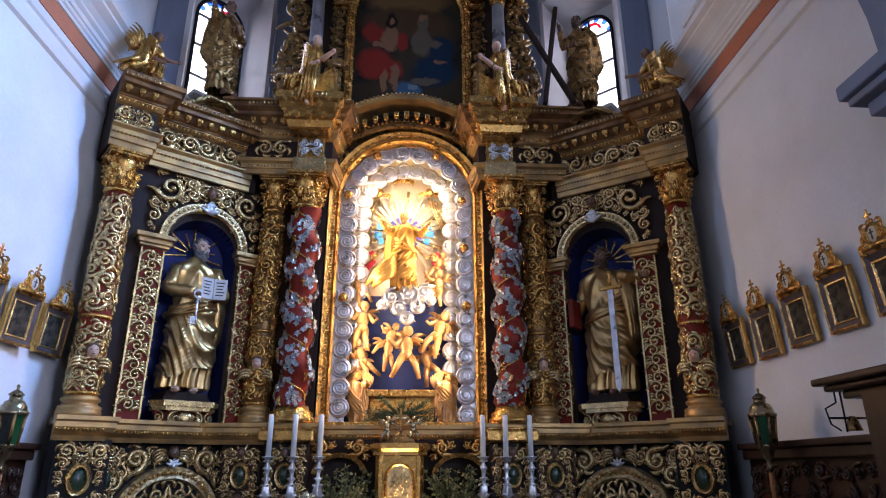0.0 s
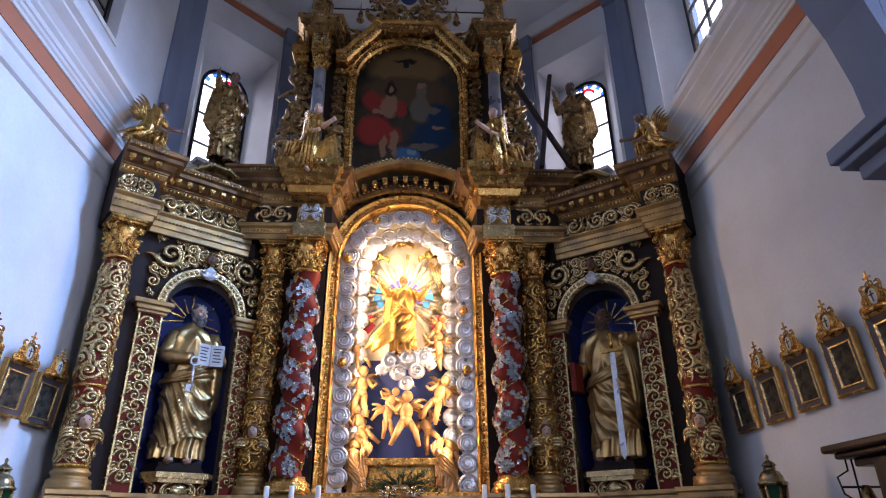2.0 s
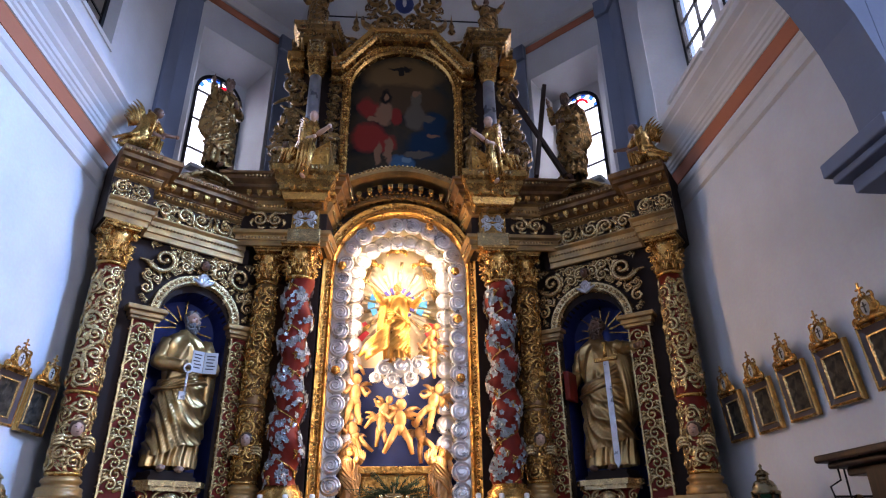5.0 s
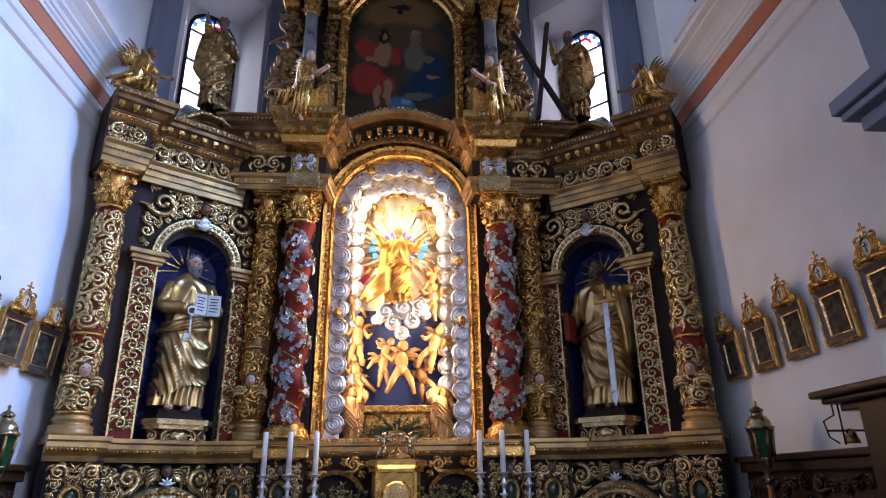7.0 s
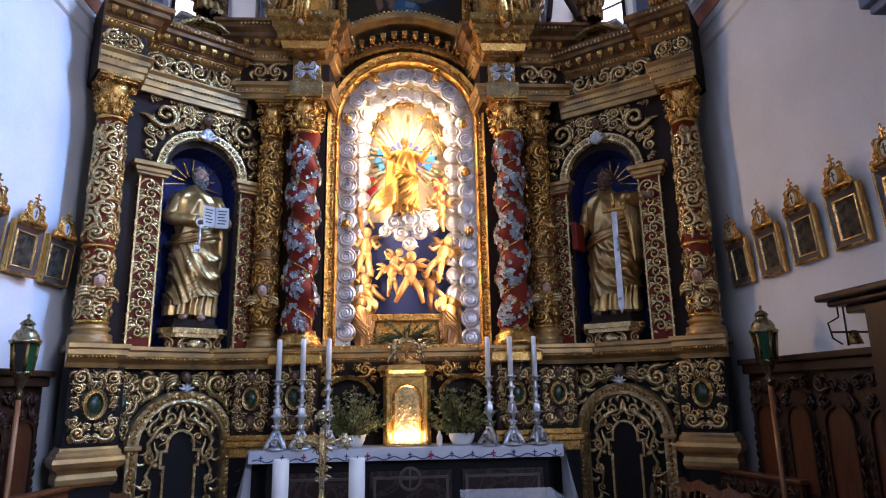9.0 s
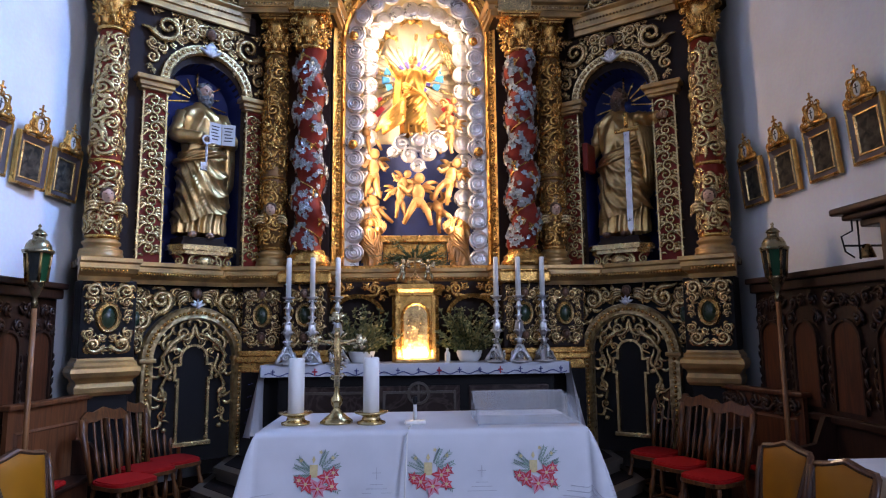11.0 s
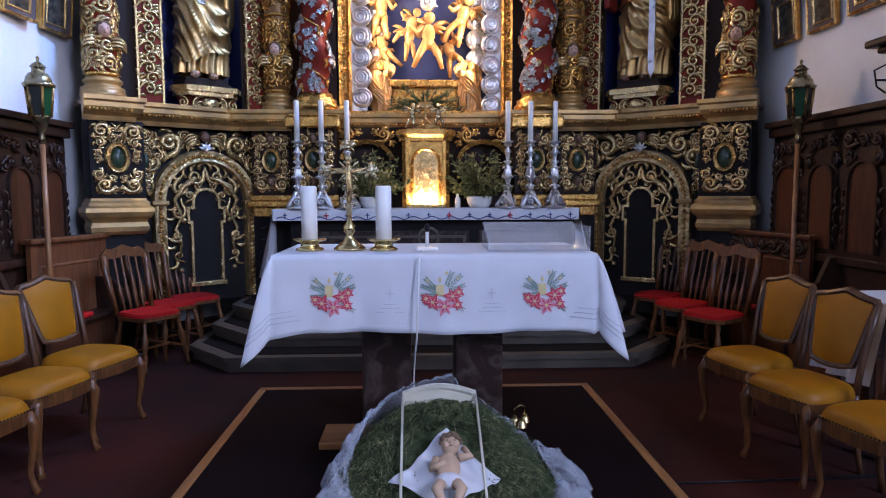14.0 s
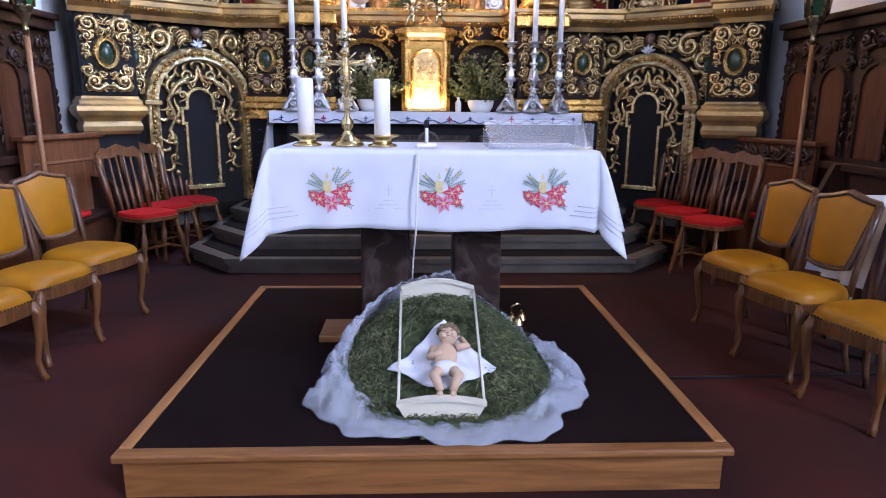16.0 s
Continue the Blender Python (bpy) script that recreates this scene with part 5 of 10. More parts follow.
    plinth = Mesh().run([(xo - 0.20, 0.03), (xo - 0.20, -0.24), (xo + 0.20, -0.24), (xo + 0.20, 0.03)], [(0.0, 1.08), (0.01, 1.08), (0.03, 1.11), (0.035, 1.15), (0.02, 1.19), (0.03, 1.215), (0.06, 1.24), (0.075, 1.28), (0.07, 1.315), (0.045, 1.335), (0.045, 1.36), (0.025, 1.38), (0.02, 1.40), (0.0, 1.40)])
    plinth.box(xo - 0.20, xo + 0.20, -0.24, 0.03, 1.08, 1.40)
    part("plinth", plinth, FASCIA, ped, "gilded moulded plinth")
    v = Mesh()
    v.band([(xo + 0.080 * math.cos(a * 0.3142), 1.75 + 0.115 * math.sin(a * 0.3142)) for a in range(20)], [(-0.028, -0.27), (-0.012, -0.305), (0.004, -0.295), (0.016, -0.31), (0.028, -0.27)], True)
    fill(v, lambda a, b: abs(a - xo) < 0.20 and 1.43 < b < 2.05 and ((a - xo) / 0.11) ** 2 + ((b - 1.75) / 0.145) ** 2 > 1, (xo - 0.2, xo + 0.2, 1.42, 2.06), (0.075, 0.05, 0.033), 71, xo, 0.23, 5, 400, -0.275)
    part("cartouche", v, PALE, ped, "gilded strapwork cartouche")
    part("oval", Mesh().ball((xo, -0.27, 1.75), (0.058, 0.035, 0.09), 16, 10), GREENG, ped, "green enamel oval")
    # slim gilded strip beside it with a small green drop
    xs = s * 0.955
    v = Mesh()
    fill(v, lambda a, b: abs(a - xs) < 0.075 and 1.42 < b < 2.05, (xs - 0.075, xs + 0.075, 1.4, 2.06), (0.06, 0.045, 0.03), 81, None, 0.2, 5, 160, -0.01)
    part("strip_carving", v, PALE, W, "pale gilded carved strip")
    part("oval", Mesh().ball((xs, -0.04, 1.74), (0.028, 0.02, 0.07), 12, 8), GREENG, W, "green enamel drop")
    # bracket under the saint
    br = Mesh()
    br.slab([(c - 0.33, -0.08), (c - 0.24, -0.22), (c + 0.24, -0.22), (c + 0.33, -0.08), (c + 0.33, 0.02), (c - 0.33, 0.02)], 2.40, 2.45)
    br.slab([(c - 0.30, -0.08), (c - 0.21, -0.19), (c + 0.21, -0.19), (c + 0.30, -0.08), (c + 0.30, 0.02), (c - 0.30, 0.02)], 2.36, 2.40)
    for q in (-1, 1):
        spiral(br, c + q * 0.10, 2.28, 0.075, math.pi / 2, -q, 1.4, 0.24, 1.0, 6, y=-0.13)
        spiral(br, c + q * 0.24, 2.30, 0.055, math.pi / 2, q, 1.4, 0.24, 1.0, 6, y=-0.09)
        frond(br, c + q * 0.05, 2.20, 0.16, 0.2 if q > 0 else math.pi - 0.2, 0.4, 0.5 * q, y=-0.12)
    br.ball((c, -0.14, 2.29), (0.09, 0.05, 0.065), 12, 8)
    part("bracket", br, PALE, W, "gilded scrolled bracket")
    part("bracket_back", Mesh().prism([(c - 0.28, 2.36), (c - 0.15, 2.13), (c + 0.15, 2.13), (c + 0.28, 2.36)], -0.08, 0.0), REDP, W, "red lacquered bracket back")

# centre: columns, pedestals
for s in (-1, 1):
    gold_column(alt, 2.26, 5.0, 0.118, s * 1.49, 7.27, 90 + s, False, True)
    twisted_column(alt, 2.26, 5.0, 0.18, s * 1.13 + 0.02, 7.18, s)
    part("backing", Mesh().box(*sorted((s * 0.92, s * 1.86)), 7.42, 7.52, 2.26, 5.0), BROWN, alt, "dark brown painted backing")
    # forward block over the twisted column
    part("block", Mesh().box(*sorted((s * 0.90, s * 1.27)), 6.99, 7.16, 4.99, 5.17, 0.01), PALE, alt)
    part("block", Mesh().box(*sorted((s * 0.93, s * 1.24)), 7.02, 7.16, 5.17, 5.44, 0.01), GOLD, alt)
    v = Mesh()
    xo = s * 1.085
    fill(v, lambda a, b: abs(a - xo) < 0.13 and 5.19 < b < 5.42, (xo - 0.14, xo + 0.14, 5.18, 5.44), (0.06, 0.045, 0.03), 92, xo, 0.2, 5, 140, 7.01)
    part("block_carving", v, SILVER, alt, "silvered carved panel")
    v = Mesh()
    xo = s * 1.52
    fill(v, lambda a, b: abs(a - xo) < 0.21 and 5.19 < b < 5.42, (xo - 0.24, xo + 0.24, 5.18, 5.44), (0.10, 0.06, 0.04), 93, xo, 0.2, 5, 140, 7.09)
    part("frieze_carving", v, PALE, alt)
    blk = [(s * 0.88, 7.14), (s * 0.88, 6.86), (s * 1.29, 6.86), (s * 1.29, 7.14)]
    part("cornice_break", Mesh().run(blk if s > 0 else blk[::-1], [(0, 5.44), (0.03, 5.46), (0.05, 5.54), (0.08, 5.56), (0.08, 5.60), (0.13, 5.67), (0.13, 5.72), (0.17, 5.76), (0.17, 5.84), (0, 5.86)]), GOLD, alt, "gilded cornice breaking forward")
    part("cornice_core", Mesh().box(*sorted((s * 0.89, s * 1.28)), 6.88, 7.3, 5.44, 5.85), AGED, alt)
    for one in dentils(blk if s > 0 else blk[::-1], 5.56, 0.10, 0.06, 0.12):
        part("dentil", one, GOLD, alt)
    part("egg_moulding", beads(blk if s > 0 else blk[::-1], 5.80, 0.165, 0.022, 0.05), PALE, alt, "gilded egg moulding")
    # ramped gilded block beside the arched cornice
    rp = Mesh().prism([(s * 0.84, 5.84), (s * 1.28, 5.86), (s * 1.28, 5.94), (s * 0.84, 6.24)] if s > 0 else [(s * 1.28, 5.86), (s * 0.84, 5.84), (s * 0.84, 6.24), (s * 1.28, 5.94)], 6.80, 7.25)
    part("ramp", rp, CARVEDGOLD, alt, "gilded rising half pediment")
    # pedestals with oval cartouches
    for xo, w, yf in ((s * 1.56, 0.20, 7.18), (s * 1.115, 0.22, 7.08)):
        ped = thing("pedestal", "", "")
        ped.parent = alt
        tagged(ped, "gilded pedestal with cherubs and a green oval")
        part("block", Mesh().box(xo - w, xo + w, yf, 7.42, 1.42, 2.08, 0.01), BROWN, ped)
        pl = Mesh().box(xo - w - 0.04, xo + w + 0.04, yf - 0.05, 7.44, 1.30, 1.36, 0.012).box(xo - w - 0.02, xo + w + 0.02, yf - 0.03, 7.4, 1.36, 1.42, 0.012).box(xo - w, xo + w, yf, 7.4, 1.20, 1.30, 0.01)
        part("plinth", pl, GOLD, ped)
        part("foot", Mesh().box(xo - w, xo + w, yf + 0.03, 7.4, PT, 1.20), BLACK, ped)
        part("top", Mesh().box(xo - w - 0.05, xo + w + 0.05, yf - 0.08, 7.4, 2.08, 2.20, 0.02).box(xo - w - 0.03, xo + w + 0.03, yf - 0.05, 7.4, 2.20, 2.262, 0.01), GOLD, ped)
        v = Mesh()
        v.band([(xo + 0.075 * math.cos(a * 0.3142), 1.77 + 0.105 * math.sin(a * 0.3142)) for a in range(20)], [(-0.026, yf), (-0.012, yf - 0.035), (0.004, yf - 0.025), (0.014, yf - 0.04), (0.026, yf)], True)
        fill(v, lambda a, b: abs(a - xo) < w - 0.01 and 1.45 < b < 2.06 and ((a - xo) / 0.105) ** 2 + ((b - 1.77) / 0.14) ** 2 > 1, (xo - w, xo + w, 1.44, 2.07), (0.07, 0.048, 0.032), 95, xo, 0.25, 5, 420, yf)
        part("cartouche", v, PALE, ped, "gilded strapwork cartouche")
        part("oval", Mesh().ball((xo, yf, 1.77), (0.054, 0.035, 0.083), 16, 10), GREENG, ped, "green enamel oval")
        for zz in (1.98, 1.55):
            hd = Mesh()
            cherub_head(hd, xo, yf - 0.04, zz, 0.045)
            part("cherub_head", hd, [BRONZEF, HAIR], ped)
    # low carved arch beside the tabernacle
    v = Mesh()
    cx = s * 0.60
    v.band(arc(cx, 1.74, 0.24, 10, 170, 14, 0.20), [(0, 7.22), (-0.045, 7.20), (-0.045, 7.3), (0, 7.3)])
    fill(v, lambda a, b: abs(a - cx) < 0.30 and 1.80 < b < 2.12 and ((a - cx) / 0.29) ** 2 + ((b - 1.74) / 0.25) ** 2 > 1, (cx - 0.3, cx + 0.3, 1.8, 2.14), (0.075, 0.05, 0.032), 97, cx, 0.22, 5, 200, 7.22)
    part("low_arch", v, GOLD, alt, "gilded carved low arch")
part("lower_backing", Mesh().box(-0.92, 0.92, 7.36, 7.44, PT, 2.12), BROWN, alt, "dark brown painted backing")

# ---- the shrine with its hidden lamps ----
sh = thing("shrine", "", "")
sh.parent = alt
sh.location, sh.scale = (0.02, 0, 0), (1.03, 1, 1)
tagged(sh, "brightly lit arched shrine with gilded sculpture")
R1, ZS = 0.86, 4.88
fr = Mesh().band(arched(-0.77, 0.77, 2.30, ZS + 0.0, 30), [(0.0, 7.62), (0.0, 7.50), (-0.02, 7.46), (-0.045, 7.48), (-0.09, 7.44), (-0.12, 7.42), (-0.13, 7.45), (-0.13, 7.62)])
fr.box(-0.90, 0.90, 7.42, 7.62, 2.19, 2.30, 0.012)
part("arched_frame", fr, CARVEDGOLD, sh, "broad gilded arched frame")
orn = Mesh()
pth = arched(-0.835, 0.835, 2.30, ZS, 60)
ln = []
for (a, b), (c2, d2) in zip(pth, pth[1:]):
    L = math.hypot(c2 - a, d2 - b)
    n = max(1, int(L / 0.055))
    ln += [(a + (c2 - a) * i / n, b + (d2 - b) * i / n) for i in range(n)]
for i, (a, b) in enumerate(ln):
    spiral(orn, a, b, 0.028, i * 2.4, 1 if i % 2 else -1, 1.1, 0.26, 0.0, 5, n=9, y=7.455)
part("frame_carving", orn, GOLD, sh, "gilded carved leaf border")
sp = Mesh()
fill(sp, lambda a, b: abs(a) < 0.90 and 4.95 < b < 5.72 and a * a + (b - ZS) ** 2 > 0.93 ** 2 and b < 5.56 + 0.3 * math.cos(a * 1.7) - 0.1, (-0.9, 0.9, 4.95, 5.75), (0.11, 0.08, 0.05, 0.03), 99, 0.0, 0.2, 5, 260, 7.52)
part("spandrel_carving", sp, GOLD, sh, "gilded scrolls beside the arch")
part("spandrel_panel", Mesh().prism([(-0.92, 4.90)] + arc(0, ZS, 0.88, 180, 0, 24) + [(0.92, 4.90), (0.92, 5.78), (-0.92, 5.78)][:3], 7.56, 7.66), BROWN, sh)
# deep box behind
bx = Mesh().band(arched(-0.78, 0.78, 2.28, ZS, 30), [(0.0, 7.60), (0.0, 8.15), (-0.03, 8.15), (-0.03, 7.60)])
bx.prism([(0.8, 2.28)] + arc(0, ZS, 0.8, 0, 180, 24) + [(-0.8, 2.28)], 8.12, 8.18)
bx.box(-0.78, 0.78, 7.6, 8.15, 2.26, 2.29)
part("case", bx, IVORY, sh, "cream and gilded back of the shrine")
part("lower_case_back", Mesh().box(-0.77, 0.77, 8.08, 8.115, 2.29, 3.84), SKYBLUE, sh, "blue painted lower back")
# silver cloud border: rows of coiled rolls
n = 0
bd = Mesh()
pth = arched(-0.672, 0.672, 2.38, ZS - 0.02, 60)
tot, cur = 0.0, [pth[0]]
step = 0.212
acc = 0.0
for (a, b), (c2, d2) in zip(pth, pth[1:]):
    L = math.hypot(c2 - a, d2 - b)
    while acc + L >= step:
        k = (step - acc) / L
        a, b = a + (c2 - a) * k, b + (d2 - b) * k
        cur.append((a, b))
        L = math.hypot(c2 - a, d2 - b)
        acc = 0.0
    acc += L
back = Mesh().band(arched(-0.62, 0.62, 2.30, ZS - 0.02, 30), [(0.0, 7.60), (0.0, 7.57), (-0.15, 7.57), (-0.15, 7.60)])
part("border_back", back, SILVER, sh, "silvered cloud border")
for i, (a, b) in enumerate(cur):
    bd = Mesh()
    bd.ball((a, 7.575, b), (0.108, 0.030, 0.112), 18, 8)
    turn = i * 1.7
    pts, rad = [], []
    for j in range(46):
        k = j / 45
        t = turn + (1 if i % 2 else -1) * k * 5.6 * math.pi
        rr = 0.104 - 0.088 * k
        pts.append((a + rr * math.cos(t), 7.555 - 0.014 * math.sqrt(k), b + rr * math.sin(t)))
        rad.append(0.0105 - 0.002 * k)
    bd.tube(pts, rad, 6)
    part("cloud_coil", bd, SILVER, sh)
for a, b in ((-0.68, 3.66), (0.68, 3.58), (-0.68, 4.93), (0.64, 4.88), (0.66, 4.28), (-0.36, 5.46), (0.34, 5.48)):
    gh = Mesh()
    cherub_head(gh, a, 7.49, b, 0.050, 0, 0)
    part("cherub_head", gh, GOLD, sh, "gilded cherub head on the border")

# rays behind the figure: ivory and pale gold, with coloured ones round the head
HX, HZ = -0.03, 4.62


def ray(r0, r1, a, w0, w1, y, mat, label=""):
    ca, sa = math.cos(a), math.sin(a)
    pts = [(r0, -w0), (r1, -w1), (r1, w1), (r0, w0)]
    part("ray", Mesh().prism([(HX + r * ca - w * sa, HZ + r * sa + w * ca) for r, w in pts], y, y + 0.015), mat, sh, label)


for i in range(34):
    a = math.pi * (-0.30 + 1.60 * i / 33)
    ray(0.16, (0.62, 0.50, 0.72, 0.46)[i % 4] * (1.0 if math.sin(a) > 0.3 else 0.85), a, 0.012, 0.022, 8.03 + 0.006 * (i % 3), PALE if i % 3 == 1 else IVORY)
for i in range(16):
    ray(0.10, 0.22, 2 * math.pi * i / 16, 0.010, 0.020, 7.93, VIOLETRAY, "violet painted halo ray")
part("halo_disc", Mesh().ball((HX - 0.05, 7.90, HZ + 0.02), (0.085, 0.015, 0.085), 18, 8), GOLD, sh, "gilded halo disc")
for a, r0, r1, mat in ((3.5, 0.26, 0.33, BLUERAY), (3.2, 0.27, 0.36, BLUERAY), (2.85, 0.26, 0.34, BLUERAY), (-0.35, 0.25, 0.33, BLUERAY), (0.0, 0.26, 0.36, BLUERAY), (0.32, 0.26, 0.34, BLUERAY), (3.75, 0.44, 0.62, REDRAY), (3.95, 0.50, 0.68, REDRAY), (-0.60, 0.46, 0.62, REDRAY), (-0.80, 0.50, 0.66, REDRAY)):
    ray(r0, r1, a, 0.026, 0.046, 7.95, mat, "coloured ray")
for a in (3.85, -0.70):
    ray(0.42, 0.66, a, 0.02, 0.035, 7.94, GOLD)
for k, (a, b) in enumerate(((-0.34, 5.14), (0.27, 5.16), (-0.05, 5.34), (-0.58, 4.70), (0.56, 4.72))):
    ic = Mesh()
    cherub_head(ic, a, 7.90, b, 0.055, 0, 0)
    for q in (-1, 1):
        for j in range(3):
            frond(ic, a + q * 0.04, b - 0.02, 0.10, math.pi / 2 - q * (1.0 + 0.3 * j), 0.4, -0.3 * q, y=7.92)
    part("cherub_head", ic, GOLD, sh, "gilded winged head among the rays")
for s2 in (-1, 1):
    for j in range(4):
        x, z = X0 + s2 * (0.31 + 0.035 * j), 5.10 - 0.02 * j
        dr = Mesh().tube([(x, 7.93, z), (x + s2 * 0.07, 7.90, z - 0.22), (x + s2 * 0.16, 7.92, z - 0.46 - 0.03 * j)], [0.012, 0.020, 0.012], 6)
        part("drapery", dr, PALE, sh, "gilded drapery fold")
for i, (a, b) in enumerate(cur):
    if b > 2.75:
        xx, zz = (a * 0.80, b + 0.10) if b <= ZS - 0.1 else (a * 0.80, ZS + (b - ZS) * 0.82)
        ed = Mesh().ball((xx, 7.80, zz), (0.115, 0.035, 0.115), 14, 8)
        ed.tube([(xx + (0.10 - 0.075 * k / 20) * math.cos(k * 0.6 + i), 7.775, zz + (0.10 - 0.075 * k / 20) * math.sin(k * 0.6 + i)) for k in range(21)], 0.011, 5)
        part("inner_cloud", ed, SILVER, sh, "silver cloud roll deeper in the shrine")


# ---- upper storey ----
up = thing("upper_altarpiece", "", "")
up.parent = alt
tagged(up, "gilded upper storey framing a dark oil painting")
ZB = 5.86
bk = Mesh().box(-1.45, -0.74, 7.52, 7.60, ZB, 8.1).box(0.74, 1.45, 7.52, 7.60, ZB, 8.1)
bk.box(-0.75, 0.75, 7.56, 7.62, ZB, 8.35)
part("backing", bk, BROWN, up, "dark brown painted backing")
of = Mesh().band(arched(-0.70, 0.70, 6.02, 7.50, 24), [(0.0, 7.52), (0.0, 7.43), (-0.03, 7.40), (-0.06, 7.42), (-0.09, 7.38), (-0.12, 7.42), (-0.12, 7.52)])
part("painting_frame", of, GOLD, up, "gilded arched picture frame")
for s in (-1, 1):
    cl = thing("column", "", "")
    cl.parent = up
    part("shaft", Mesh().lathe([(0.085, 6.32), (0.09, 6.6), (0.078, 7.61)], 20, s * 1.17, 7.30), GREYSTONE, cl, "grey marbled shaft")
    part("base", Mesh().lathe([(0.13, 6.22), (0.13, 6.26), (0.11, 6.29), (0.085, 6.33)], 20, s * 1.17, 7.30).box(s * 1.17 - 0.15, s * 1.17 + 0.15, 7.15, 7.45, ZB, 6.22, 0.01), GOLD, cl)
    cp = capital(7.60, 0.28, 0.085)
    cp.move(Matrix.Translation((s * 1.17, 7.30, 0)))
    part("capital", cp, GOLD, cl)
    v = Mesh()
    xo = s * 0.93
    fill(v, lambda a, b: abs(a - xo) < 0.10 and 6.3 < b < 7.9, (xo - 0.1, xo + 0.1, 6.3, 7.9), (0.07, 0.05, 0.035), 110, None, 0.22, 5, 260, 7.52)
    part("garland", v, AGED, up, "gilded fruit garland")
    # openwork scroll at the side
    v = Mesh()
    spiral(v, s * 1.58, 6.60, 0.20, math.pi / 2 + s * 0.6, s, 1.5, 0.22, 1.4, 8, y=7.55)
    spiral(v, s * 1.72, 6.10, 0.17, -math.pi / 2, -s, 1.4, 0.22, 1.3, 8, y=7.55)
    spiral(v, s * 1.42, 7.05, 0.17, math.pi / 2, s, 1.4, 0.22, 1.3, 8, y=7.55)
    spiral(v, s * 1.50, 7.62, 0.20, -math.pi / 2, -s, 1.5, 0.2, 1.2, 8, y=7.55)
    fill(v, lambda a, b: 1.28 < abs(a) < 1.66 + 0.1 * math.sin(b * 4) and 5.95 < b < 7.95, (min(s * 1.28, s * 1.8), max(s * 1.28, s * 1.8), 5.95, 7.95), (0.13, 0.09, 0.06, 0.04), 112, None, 0.24, 5, 420, 7.56)
    part("side_scroll", v, AGED, up, "gilded openwork scroll")
    part("small_niche", Mesh().prism([(s * 1.50 - 0.13, 5.9), (s * 1.50 + 0.13, 5.9)] + arc(s * 1.50, 6.5, 0.13, 0, 180, 10), 7.56, 7.60), NICHE, up, "blue painted recess")
    # upper entablature block and its cornice
    e = Mesh().box(s * 1.17 - 0.13, s * 1.17 + 0.13, 7.17, 7.6, 7.87, 8.20, 0.01)
    part("block", e, GOLD, up)
    v = Mesh()
    xo = s * 1.17
    fill(v, lambda a, b: abs(a - xo) < 0.11 and 7.90 < b < 8.18, (xo - 0.12, xo + 0.12, 7.88, 8.20), (0.055, 0.04), 115, xo, 0.22, 5, 140, 7.16)
    part("block_carving", v, PALE, up)
    q = [(s * 0.92, 7.5), (s * 0.98, 7.13), (s * 1.36, 7.13), (s * 1.40, 7.5), (s * 1.56, 7.5)]
    part("cornice", Mesh().run(q if s > 0 else q[::-1], [(0, 8.12), (0.03, 8.13), (0.05, 8.18), (0.09, 8.20), (0.09, 8.24), (0.13, 8.27), (0.13, 8.33), (0, 8.34)]), AGED, up, "gilded upper cornice")
    part("egg_moulding", beads(q if s > 0 else q[::-1], 8.30, 0.125, 0.018, 0.045), PALE, up, "gilded egg moulding")
    part("egg_moulding", beads(q if s > 0 else q[::-1], 8.165, 0.05, 0.015, 0.04), GOLD, up, "gilded egg moulding")
    part("cornice_core", Mesh().box(s * 1.17 - 0.20, s * 1.17 + 0.19, 7.14, 7.6, 8.13, 8.335), AGED, up)
    part("side_block", Mesh().box(*sorted((s * 1.36, s * 1.60)), 7.36, 7.58, 7.97, 8.12, 0.012).box(*sorted((s * 1.36, s * 1.56)), 7.40, 7.58, 7.84, 7.97, 0.01), GOLD, up)
# stepped pediment line over the painting
gab = [(-0.98, 7.80), (-0.82, 7.80), (-0.37, 8.35), (0.37, 8.35), (0.82, 7.80), (0.98, 7.80)]
for dz, prof in ((0.0, [(0.0, 7.60), (0.0, 7.34), (-0.03, 7.30), (-0.07, 7.30), (-0.09, 7.26), (-0.15, 7.26), (-0.15, 7.60)]), (-0.12, [(0.0, 7.60), (0.0, 7.44), (-0.04, 7.40), (-0.08, 7.44), (-0.08, 7.60)])):
    part("gable_moulding", Mesh().band([(a, b + dz) for a, b in gab][::-1], prof), GOLD, up, "gilded angular gable moulding")
part("egg_moulding", rowbeads([(a, b + 0.055) for a, b in gab], 7.29, 0.022, 0.05), PALE, up, "gilded egg moulding")
part("egg_moulding", rowbeads([(a, b - 0.08) for a, b in gab], 7.41, 0.018, 0.045), GOLD, up, "gilded egg moulding")
part("egg_moulding", rowbeads(arched(-0.76, 0.76, 6.02, 7.50, 24), 7.40, 0.020, 0.045), GOLD, up, "gilded egg moulding")
part("gable_panel", Mesh().prism([(-0.95, 7.70), (0.95, 7.70), (0.80, 7.86), (0.36, 8.40), (-0.36, 8.40), (-0.80, 7.86)], 7.56, 7.62), BROWN, up)
cr = Mesh()
fill(cr, lambda a, b: (a / 0.60) ** 2 + ((b - 8.95) / 0.62) ** 2 < 1 and b > 8.48 and (a / 0.15) ** 2 + ((b - 9.17) / 0.19) ** 2 > 1, (-0.62, 0.62, 8.48, 9.58), (0.15, 0.10, 0.06), 120, 0.0, 0.17, 6, 200, 7.45, 0.95)
